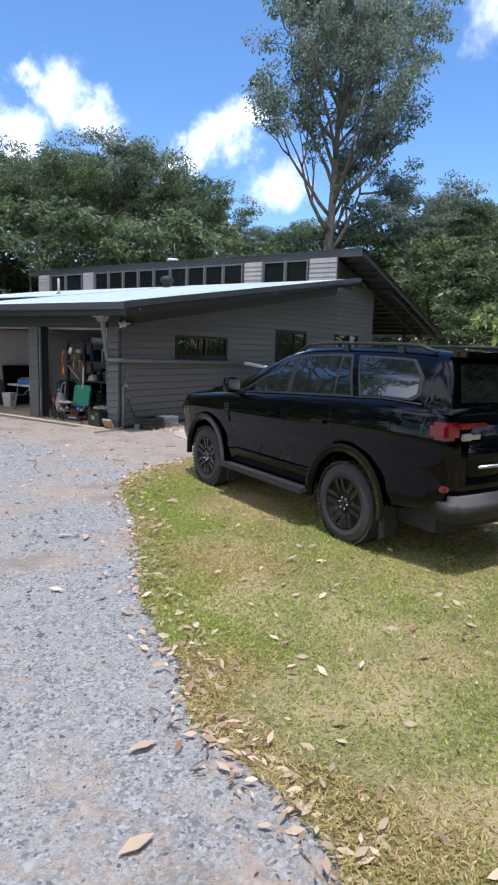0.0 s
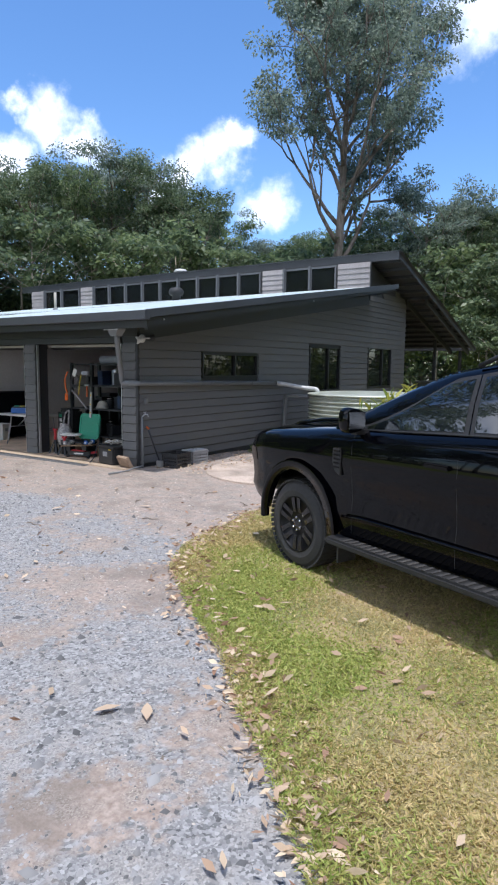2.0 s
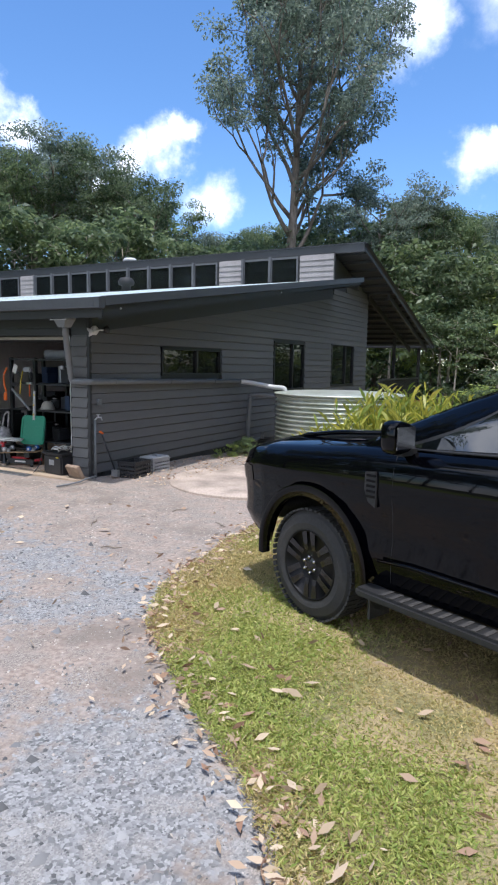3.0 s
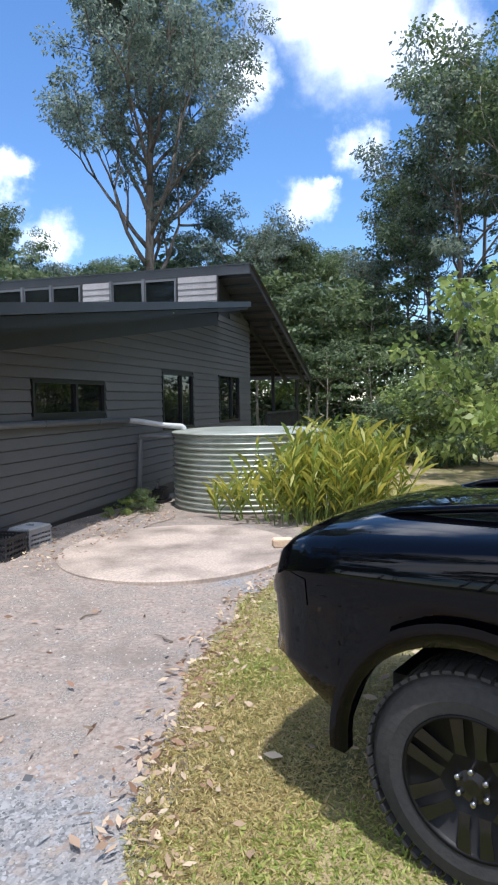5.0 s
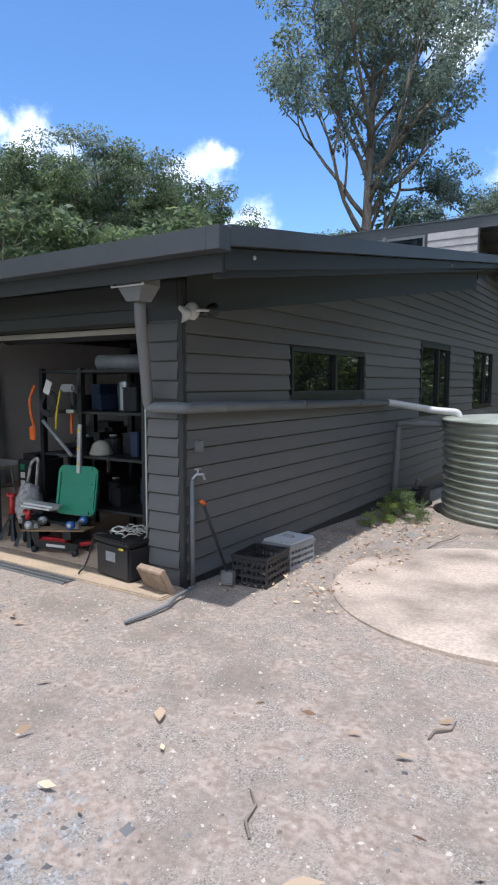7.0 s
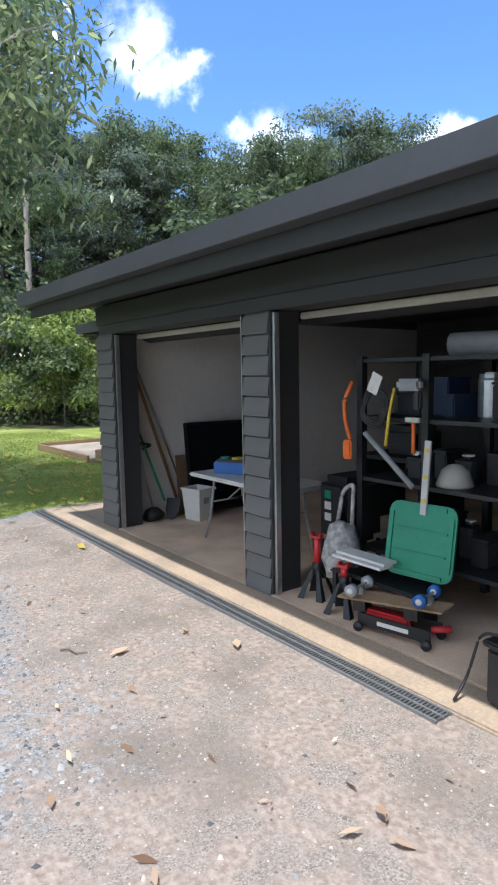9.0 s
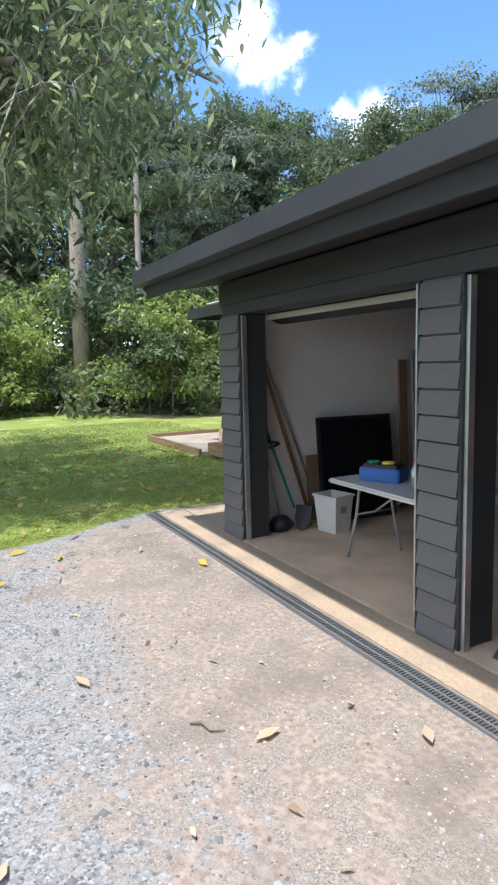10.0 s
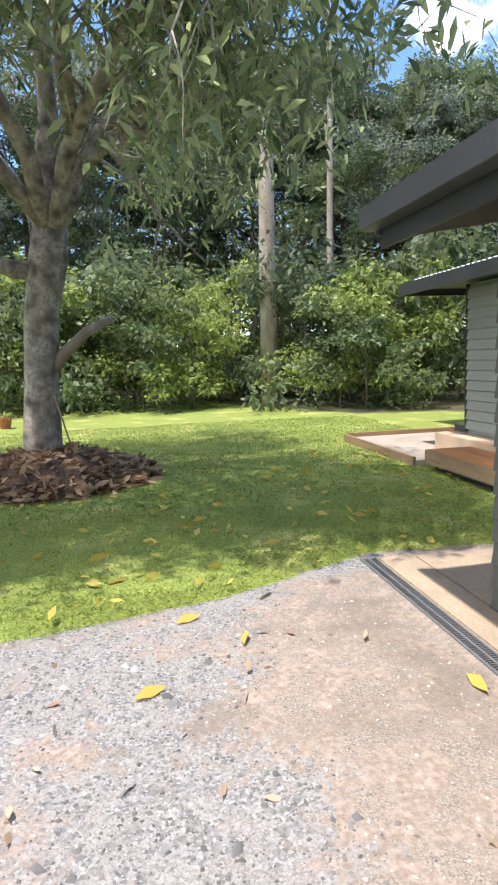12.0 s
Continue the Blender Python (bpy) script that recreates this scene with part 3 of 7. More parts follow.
def sloped(parent, name, x0, x1, y0, y1, zf, top, depth, mat):
    bm = bmesh.new()
    d0, d1 = depth if isinstance(depth, tuple) else (depth, depth)
    prism(bm, [(y0, zf(y0) + top), (y1, zf(y1) + top), (y1, zf(y1) + top - d1), (y0, zf(y0) + top - d0)], "x", x0, x1)
    return part(name, bm, mat, parent)


sloped(roof_low, "soffit", -16.3, -8.62, 9.16, 20.5, roof_z, -0.2, 0.012, M_SOFFIT)
# added strip over the stepped board ends, coloured dark like the eave's shade
sloped(roof_low, "board_end_cover", XS - 0.02, XS + 0.024, YF + 0.04, 20.5, roof_z, -0.212, 0.33, M_TRIM)
sloped(roof_low, "barge_board", -8.62, -8.57, 9.163, 20.62, roof_z, -0.1, (0.15, 0.06), M_TRIM)
sloped(roof_low, "side_gutter", -8.6, -8.49, 9.125, 20.64, roof_z, 0.05, 0.14, M_FASCIA)
sloped(roof_low, "eave_beam", -8.7, -8.62, 9.2, 17.5, roof_z, -0.2, (0.1, 0.02), M_TRIM)
sloped(roof_low, "barge_board", -16.38, -16.34, 9.1, 20.6, roof_z, 0.03, 0.2, M_FASCIA)
part("fascia", boxes((-16.38, -8.572, 9.13, 9.16, 2.585, 2.83)), M_TRIM, roof_low)
bm = bmesh.new()
prism(bm, [(8.99, 2.71), (9.12, 2.71), (9.12, 2.86), (9.105, 2.86), (9.105, 2.725), (9.005, 2.725), (9.005, 2.85), (9.02, 2.85), (9.02, 2.865), (8.985, 2.865), (8.985, 2.715)], "x", -16.42, -8.602)
gutter = part("gutter", bm, M_FASCIA, roof_low, "charcoal steel gutter")
part("gutter_corner", boxes((-8.6, -8.488, 8.984, 9.122, 2.708, 2.868), bevel=0.004), M_FASCIA, roof_low)
# rounded screws on the barge board
for y in (9.55, 15.1):
    bm = bmesh.new()
    bmesh.ops.create_uvsphere(bm, u_segments=8, v_segments=6, radius=0.018, matrix=Matrix.Translation((-8.568, y, roof_z(y) - 0.16)))
    part("barge_screw", bm, M_PALEPVC, roof_low, "bare metal fixing")
sloped(roof_high, "barge_board", -8.53, -8.49, 20.66, 30.25, high_z, 0.03, 0.2, M_FASCIA)
sloped(roof_high, "barge_cap", -8.58, -8.47, 20.6, 30.25, high_z, 0.05, 0.03, M_FASCIA)
part("ridge_fascia", boxes((-27.6, -8.5, 20.58, 20.66, 5.36, 5.61)), M_FASCIA, roof_high)
part("ridge_cap", boxes((-27.62, -8.48, 20.54, 20.9, 5.61, 5.635)), M_FASCIA, roof_high)
for y in np.arange(21.0, 30.2, 0.62):
    part("purlin", boxes((-27.3, -8.56, y, y + 0.07, high_z(y) - 0.13, high_z(y) - 0.03)), M_TRIM, roof_high)
for x in (-9.5, -8.75):
    sloped(roof_high, "rafter", x, x + 0.07, YB + 0.01, 30.1, high_z, -0.14, 0.2, M_TRIM)
bm = bmesh.new()
prism(bm, [(30.26, high_z(30.2) - 0.12), (30.4, high_z(30.2) - 0.12), (30.4, high_z(30.2) + 0.03), (30.26, high_z(30.2) + 0.03)], "x", -27.6, -8.45)
part("gutter", bm, M_FASCIA, roof_high)

# clerestory
M_CLERE = material("grey_window_timber", (0.11, 0.115, 0.125), 0.5, grain=0.08, stain=0.15, bump=0.04)
clere = tagged(new("wall_clerestory", bm_mesh("wall_clerestory", boxes((-26.8, -9.4, 20.5, 20.56, 4.2, 5.38)), M_TRIM)), "clerestory wall of windows and pale boards under the upper roof", "wall", kind="structure")
PALE_BOARD = mesh("pale_weatherboard", BOARD_V, BOARD_F, material("weathered_pale_board", (0.30, 0.28, 0.28), 0.7, grain=0.1, scale=20, stain=0.2, per_piece=0.08))
for a, b in ((-10.6, -9.4), (-13.6, -12.65), (-23.3, -22.4), (-26.75, -25.75)):
    front_boards(clere, a + 0.03, b - 0.03, 20.47, 4.5, 5.35, 0.17, PALE_BOARD)
spans = [(-11.6, -10.63), (-12.62, -11.63)] + [(-22.37 + i * 0.972, -22.37 + (i + 1) * 0.972 - 0.03) for i in range(9)] + [(-24.5, -23.35), (-25.7, -24.55)]
for a, b in spans:
    w = thing("clerestory_window", "small dark clerestory window with a grey frame", "window", "clerestory windows")
    part("window_frame", boxes((a, b, 20.44, 20.49, 4.5, 4.55), (a, b, 20.44, 20.49, 5.27, 5.33), (a, a + 0.05, 20.44, 20.49, 4.55, 5.27), (b - 0.05, b, 20.44, 20.49, 4.55, 5.27)), M_CLERE, w)
    part("pane", boxes((a + 0.05, b - 0.05, 20.465, 20.472, 4.55, 5.27)), M_GLASSDARK, w)
    part("mullion", boxes((a - 0.045, a + 0.03, 20.36, 20.49, 4.5, 5.36)), M_CLERE, w)

# veranda
verandah = tagged(new("veranda_floor", bm_mesh("veranda_floor", boxes((-26.8, -8.8, YB + 0.01, 30.0, 0.3, 0.45)), M_DECK)), "timber veranda floor below the upper roof", "floor", kind="structure")
for i, (x, y) in enumerate(((-9.6, 28.1), (-8.95, 29.7), (-13.5, 29.7), (-18, 29.7))):
    tagged(new("veranda_post", bm_mesh("veranda_post", boxes((x - 0.06, x + 0.06, y - 0.06, y + 0.06, 0.45 if i < 9 else 0, high_z(y) - 0.3), bevel=0.008), M_TRIM)), "dark square timber post holding up the veranda roof", "post", "veranda posts")
rail = thing("veranda_railing", "dark timber veranda railing with upright slats", "railing")
part("top_rail", boxes((-9.0, -8.9, YB + 0.1, 29.6, 1.4, 1.46)), M_TRIM, rail)
part("bottom_rail", boxes((-8.98, -8.92, YB + 0.1, 29.6, 0.55, 0.6)), M_TRIM, rail)
slat = bm_mesh("slat", boxes((-8.965, -8.935, -0.02, 0.02, 0.6, 1.4)), M_TRIM)
for y in np.arange(YB + 0.2, 29.6, 0.13):
    part("slat", slat, None, rail, at=Matrix.Translation((0, y, 0)))

# roof fittings
vent = thing("roof_vent", "pale domed roof ventilator on the upper roof", "roof vent", at=pose(-17.8, 20.9, high_z(20.9)))
bm = bmesh.new()
lathe(bm, [(0.16, -0.05), (0.16, 0.14)], 20)
part("throat", bm, M_PALEPVC, vent, smooth=True)
bm = bmesh.new()
lathe(bm, [(0.17, 0.14), (0.26, 0.17), (0.27, 0.22), (0.2, 0.29), (0.0, 0.31)], 20)
part("dome", bm, M_PALEPVC, vent, smooth=True)
turb = thing("roof_ventilator", "dark weathered round ventilator on the pale roof", "roof vent", at=pose(-16.4, 19.0, roof_z(19.0)))
bm = bmesh.new()
lathe(bm, [(0.16, -0.05), (0.16, 0.2), (0.25, 0.22), (0.28, 0.34), (0.2, 0.46), (0.0, 0.5)], 18)
part("head", bm, M_SOFFIT, turb, smooth=True)
flue = thing("flue_pipe", "white vent pipe through the pale roof", "vent pipe", at=pose(-19.6, 16.1, roof_z(16.1)))
bm = bmesh.new()
tube(bm, [(0, 0, -0.05), (0, 0, 0.62)], 0.045, 12)
part("pipe", bm, M_CREAM, flue, smooth=True)
bm = bmesh.new()
lathe(bm, [(0.12, -0.02), (0.06, 0.08)], 14)
part("flashing", bm, M_PVC, flue, smooth=True)

# rain head, downpipe and the run along the wall to the tank
gp = thing("downpipe", "grey plastic downpipe and rain head at the shed corner", "downpipe")
bm = bmesh.new()
for lo, hi, z0, z1 in (((0.07, 0.07), (0.13, 0.11), 2.46, 2.58), ((0.13, 0.11), (0.13, 0.11), 2.58, 2.7)):
    v = [bm.verts.new((-9.5 + sx * w, 9.3 + sy * d, z)) for (w, d), z in ((lo, z0), (hi, z1)) for sx, sy in ((-1, -1), (1, -1), (1, 1), (-1, 1))]
    for k in range(4):
        bm.faces.new((v[k], v[(k + 1) % 4], v[4 + (k + 1) % 4], v[4 + k]))
    bm.faces.new(v[:4])
    bm.faces.new(v[4:])
part("rain_head", bm, M_PVC, gp, "grey plastic rain head")
bm = bmesh.new()
for a, b in (((-9.67, 9.17, 2.57), (-9.33, 9.17, 2.57)), ((-9.67, 9.17, 2.57), (-9.6, 9.15, 2.7)), ((-9.33, 9.17, 2.57), (-9.38, 9.15, 2.7))):
    tube(bm, [a, b], 0.008, 6)
part("leaf_guard", bm, M_PALEPVC, gp, "bright wire leaf guard")
bm = bmesh.new()
tube(bm, bent([(-9.51, 9.32, 2.48), (-9.55, 9.37, 2.36), (-9.76, 9.69, 1.6), (-9.35, 9.71, 1.6), (-9.37, 9.9, 1.6), (-9.37, 14.7, 1.53)], 0.06), 0.05, 14)
part("pipe", bm, M_PVC, gp, smooth=True)
for y in (10.3, 11.9, 13.5):
    bm = bmesh.new()
    tube(bm, [(-9.37, y, 1.6 - (y - 9.9) * 0.0146), (-9.37, y + 0.03, 1.6 - (y - 9.9) * 0.0146)], 0.056, 14)
    part("pipe_clip", bm, M_PVC, gp, smooth=True)
inlet = thing("tank_inlet_pipe", "pale plastic pipe running from the wall into the tank", "pipe")
bm = bmesh.new()
tube(bm, bent([(-9.37, 14.68, 1.53), (-9.2, 14.8, 1.5), (-8.72, 15.0, 1.41), (-8.4, 15.05, 1.39), (-8.36, 15.06, 1.26)], 0.06), 0.055, 14)
part("pipe", bm, M_PALEPVC, inlet, smooth=True)
over = thing("tank_overflow_pipe", "grey plastic overflow pipe from the tank down the wall", "pipe")
bm = bmesh.new()
tube(bm, bent([(-8.5, 15.1, 1.2), (-9.3, 15.05, 1.2), (-9.36, 15.05, 0.1), (-9.3, 15.6, 0.08)], 0.07), 0.05, 12)
part("pipe", bm, M_PVC, over, smooth=True)
pump = thing("water_pump", "dark water pump with fittings behind the tank", "pump", at=pose(-9.05, 15.4, float(ground_z(-9.0, 15.4))))
part("motor", boxes((-0.12, 0.12, -0.2, 0.2, 0.05, 0.3), bevel=0.04), M_BLACK, pump)
part("base", boxes((-0.14, 0.14, -0.24, 0.24, 0, 0.06)), M_BLACK, pump)
bm = bmesh.new()
tube(bm, bent([(0, -0.15, 0.3), (0, -0.15, 0.45), (0.1, -0.3, 0.45)], 0.05), 0.03, 8)
part("pipe", bm, M_PVC, pump, smooth=True)

# flood lamp and tap by the corner
lampo = thing("flood_lamp", "twin outdoor flood lamp and round sensor on the wall", "wall lamp")
bm = bmesh.new()
lathe(bm, [(0.075, 0), (0.08, 0.03), (0.06, 0.06), (0, 0.065)], 18, pose(XS + 0.01, 9.88, 2.44, 0, 90, 0))
part("base_plate", bm, M_PALEPVC, lampo, "pale round base", True)
bm = bmesh.new()
tube(bm, [(XS + 0.06, 9.88, 2.44), (XS + 0.1, 9.94, 2.45), (XS + 0.13, 10.0, 2.45)], 0.014, 8)
part("arm", bm, M_PALEPVC, lampo, smooth=True)
bm = bmesh.new()
lathe(bm, [(0.025, 0), (0.05, 0.04), (0.062, 0.1), (0.05, 0.1), (0.0, 0.07)], 16, pose(XS + 0.12, 9.99, 2.45, -60, 70, 30))
part("lamp_head", bm, M_BLACK, lampo, smooth=True)
bm = bmesh.new()
lathe(bm, [(0.02, 0), (0.05, 0.03), (0.075, 0.1), (0.065, 0.1), (0.0, 0.08)], 16, pose(XS + 0.06, 9.84, 2.42, 100, 20, -30))
part("lamp_head", bm, M_PALEPVC, lampo, "pale lamp head", True)
tap = thing("garden_tap", "garden tap on an upright grey conduit at the corner", "tap")
bm = bmesh.new()
tube(bm, [(XS + 0.035, 9.86, -0.1), (XS + 0.035, 9.86, 0.96)], 0.022, 10)
part("conduit", bm, M_PVC, tap, smooth=True)
bm = bmesh.new()
tube(bm, [(XS + 0.035, 9.86, 0.96), (XS + 0.05, 9.9, 1.0), (XS + 0.09, 9.95, 1.0), (XS + 0.1, 9.96, 0.95)], 0.014, 8)
tube(bm, [(XS + 0.06, 9.91, 1.0), (XS + 0.06, 9.91, 1.05)], 0.009, 6)
tube(bm, [(XS + 0.06, 9.87, 1.05), (XS + 0.06, 9.95, 1.05)], 0.01, 6)
part("spout", bm, M_STEEL, tap, "worn steel spout", True)
bm = bmesh.new()
box(bm, XS + 0.01, XS + 0.06, 9.93, 10.0, 1.2, 1.3)
part("junction_box", bm, M_PVC, tap)

# drainage channel
M_GRATE = material("grimy_grate_steel", (0.16, 0.165, 0.165), 0.5, metal=0.4, grain=0.2, scale=40, stain=0.3, bump=0.05)
drain = thing("drain_channel", "dark slotted drainage channel along the apron", "drain", kind="structure")
part("channel", boxes((-17.22, -10.45, 9.27, 9.285, -0.2, -0.008), (-17.22, -10.45, 9.4, 9.415, -0.2, -0.008), (-17.22, -10.45, 9.335, 9.35, -0.05, -0.008)), M_PVC, drain)
part("sump", boxes((-17.22, -10.45, 9.285, 9.4, -0.2, -0.1)), M_BLACK, drain)
bar = bm_mesh("grate_bar", boxes((0, 0.012, 9.286, 9.399, -0.03, -0.012)), M_GRATE)
for i in range(265):
    part("grate_bar", bar, None, drain, at=Matrix.Translation((-17.2 + i * 0.0255, 0, 0)))

# round pad and the water tank on its base
bm = bmesh.new()
lathe(bm, [(1.44, -0.14), (1.48, -0.12), (1.48, 0.0), (1.46, 0.015), (0, 0.02)], 64, pose(-7.0, 11.15, -0.004, 0, -0.7, 0))
tagged(new("tank_pad", bm_mesh("tank_pad", bm, M_PALE)), "round pale concrete pad with stains beside the drive", "concrete pad", kind="structure")
bm = bmesh.new()
box(bm, -0.13, 0.13, -0.1, 0.1, 0, 0.09, bevel=0.012, m=pose(-5.68, 11.45, 0.028, 0, 0, 20))
tagged(new("concrete_block", bm_mesh("concrete_block", bm, M_CONC)), "loose grey concrete block lying on the round pad", "concrete block")
tank = thing("water_tank", "corrugated galvanised steel rainwater tank with a low lid", "water tank", at=pose(-7.2, 15.45, -0.17))
prof = [(1.42, -0.25)]
k = 0
while k * 0.0095 < 1.44:
    prof.append((1.445 + 0.024 * math.sin(k * 0.0095 / 0.098 * 2 * math.pi), k * 0.0095))
    k += 1
bm = bmesh.new()
lathe(bm, prof, 72)
part("wall", bm, M_TANK, tank, smooth=True)
bm = bmesh.new()
lathe(bm, [(1.47, 1.43), (1.475, 1.46), (1.46, 1.475), (1.2, 1.5), (0, 1.53)], 72)
part("lid", bm, M_TANK, tank, "flat steel lid")
bm = bmesh.new()
tube(bm, [(1.475 * math.cos(a), 1.475 * math.sin(a), 1.455) for a in np.linspace(0, 2 * math.pi, 73)], 0.014, 6, False)
part("rim", bm, M_TANK, tank, smooth=True)

# house wing on the left, with deck and sand bed
M_PALEWALL = material("pale_grey_weatherboard", (0.34, 0.36, 0.34), 0.5, grain=0.06, scale=30, stain=0.1, bump=0.05, per_piece=0.04)
wing = tagged(new("wall_wing", bm_mesh("wall_wing", boxes((-21.82, -16.4, 13.03, 19.0, 0.3, 2.95)), M_PALEWALL)), "pale grey weatherboard wall of the house wing", "wall", kind="structure")
WING_BOARD = mesh("wing_weatherboard", BOARD_V, BOARD_F, M_PALEWALL)
front_boards(wing, -21.84, -16.4, 13.0, 0.5, 2.9, 0.17, WING_BOARD)
part("corner_trim", boxes((-21.88, -21.83, 12.99, 13.06, 0.45, 2.95)), M_TRIM, wing)
part("base", boxes((-22.2, -16.4, 12.6, 13.02, -0.1, 0.42), bevel=0.01), M_CONC, wing, "grey concrete step")
wroof = tagged(new("roof_annex", bm_mesh("roof_annex", boxes((-22.9, -16.4, 12.3, 19.0, 2.98, 3.06)), M_FASCIA)), "thin dark steel roof over the house wing", "roof", kind="structure")
part("fascia", boxes((-22.95, -16.4, 12.26, 12.3, 2.87, 3.08)), M_FASCIA, wroof)
part("fascia", boxes((-22.95, -22.9, 12.3, 19.0, 2.87, 3.08)), M_FASCIA, wroof)
deck = thing("deck", "low orange-brown timber deck beside the house", "deck", kind="structure")
for i in range(9):
    part("plank", boxes((-21.0, -16.4, 11.85 + i * 0.095, 11.85 + i * 0.095 + 0.09, 0.29, 0.32)), M_DECK, deck)
part("fascia_board", boxes((-21.0, -16.4, 11.82, 11.848, 0.1, 0.31)), M_WOOD, deck)
part("fascia_board", boxes((-21.03, -21.002, 11.82, 12.7, 0.1, 0.31)), M_WOOD, deck)
part("bearer", boxes((-20.9, -16.4, 11.95, 12.05, -0.1, 0.28)), M_SOFFIT, deck)
sand = thing("sand_bed", "raised timber-edged bed of pale sand on the lawn", "garden bed")
part("edging", boxes((-24.6, -21.3, 11.75, 11.8, -0.05, 0.16)), M_WOOD, sand, at=pose(0, 0, 0.0, 0, 0, 0))
part("edging", boxes((-24.6, -24.55, 11.8, 14.3, -0.05, 0.18)), M_WOOD, sand)
part("edging", boxes((-24.55, -22.3, 14.3, 14.36, -0.05, 0.24)), M_SOFFIT, sand)
part("edging", boxes((-22.3, -22.25, 12.7, 14.3, -0.05, 0.24)), M_SOFFIT, sand)
part("sand", boxes((-24.54, -22.31, 11.81, 14.29, -0.1, 0.09), (-22.31, -21.3, 11.81, 12.6, -0.1, 0.09)), material("pale_sand", (0.40, 0.345, 0.29), 0.95, grain=0.12, scale=50, bump=0.4, bump_scale=9), sand)
dish = thing("satellite_dish", "grey satellite dish on a braced bracket on the roof", "satellite dish", at=pose(-21.0, 13.3, 3.06))
bm = bmesh.new()
lathe(bm, [(0.0, 0.0), (0.2, 0.025), (0.38, 0.09), (0.4, 0.1), (0.38, 0.105), (0.0, 0.015)], 28, pose(0.1, 0.1, 0.5, 70, 0, 60))
part("reflector", bm, M_PVC, dish, smooth=True)
bm = bmesh.new()
tube(bm, [(0, 0, 0), (0, 0, 0.45), (0.1, 0.1, 0.5)], 0.025, 8)
part("mast", bm, M_STEEL, dish, smooth=True)
for dx, dy in ((-0.7, 0.0), (0.4, 0.3)):
    bm = bmesh.new()
    tube(bm, [(dx, dy, 0), (0, 0, 0.28)], 0.016, 6)
    part("brace", bm, M_STEEL, dish, smooth=True)

# ---- vegetation ----
RNG = np.random.default_rng(7)
M_BARK = material("grey_brown_bark", (0.23, 0.19, 0.15), 0.9, grain=0.35, scale=9, stain=0.4, stain_scale=2, stretch=(1, 1, 0.3), bump=0.7)
M_MANGOBARK = material("lichened_bark", (0.38, 0.345, 0.295), 0.95, grain=0.45, scale=18, stain=0.5, stain_scale=4.5, second=(0.10, 0.085, 0.07), bump=1.0, bump_scale=11)
M_PALEBARK = material("pale_gum_bark", (0.42, 0.37, 0.31), 0.8, grain=0.2, scale=7, stain=0.35, stain_scale=1.5, stretch=(1, 1, 0.25), bump=0.4, second=(0.22, 0.15, 0.10))
M_LEAF_BLUE = leafy("gum_leaves", (0.09, 0.125, 0.098), (0.24, 0.295, 0.22), 0.5, 0.45)
M_LEAF_DARK = leafy("dark_forest_leaves", (0.04, 0.075, 0.038), (0.15, 0.20, 0.095), 0.5, 0.4)
M_LEAF_MID = leafy("forest_leaves", (0.055, 0.10, 0.045), (0.19, 0.25, 0.11), 0.5, 0.45)
M_LEAF_BRIGHT = leafy("bright_shrub_leaves", (0.12, 0.20, 0.05), (0.36, 0.44, 0.14), 0.45, 0.5)
M_LEAF_MANGO = leafy("mango_leaves", (0.06, 0.105, 0.05), (0.32, 0.38, 0.19), 0.25, 0.5)
M_LEAF_GINGER = leafy("strap_leaves", (0.12, 0.20, 0.03), (0.50, 0.47, 0.08), 0.4, 0.45)


def unit(v):
    return v / np.maximum(np.linalg.norm(v, axis=-1, keepdims=True), 1e-9)


def leaf_mesh(name, base, along, length, width, mat, droop=0.25, rng=RNG, slim=False):
    """Many leaves in one mesh; base (n, 3), along (n, 3), length (n)."""
    n = len(base)
    along = unit(along)
    side = unit(np.cross(along, unit(rng.normal(size=(n, 3)) + np.array([0, 0, 0.6]))))
    down = np.array([0, 0, -1.0])
    L, W = length[:, None], (length * width)[:, None] * 0.5
    mid = base + along * L * 0.45 + down * L * droop * 0.25
    tip = base + along * L + down * L * droop
    if slim:
        mid2 = base + along * L * 0.75 + down * L * droop * 0.6
        v = np.stack([base, mid - side * W, mid2 - side * W * 0.6, tip, mid2 + side * W * 0.6, mid + side * W], 1)
        k = 6
    else:
        v = np.stack([base, mid - side * W, tip, mid + side * W], 1)
        k = 4
    me = bpy.data.meshes.new(name)
    me.vertices.add(n * k)
    me.vertices.foreach_set("co", v.reshape(-1).astype(np.float32))
    me.loops.add(n * k)
    me.loops.foreach_set("vertex_index", np.arange(n * k, dtype=np.int32))
    me.polygons.add(n)
    me.polygons.foreach_set("loop_start", np.arange(0, n * k, k, dtype=np.int32))
    me.update(calc_edges=True)
    me.materials.append(mat)
    return me


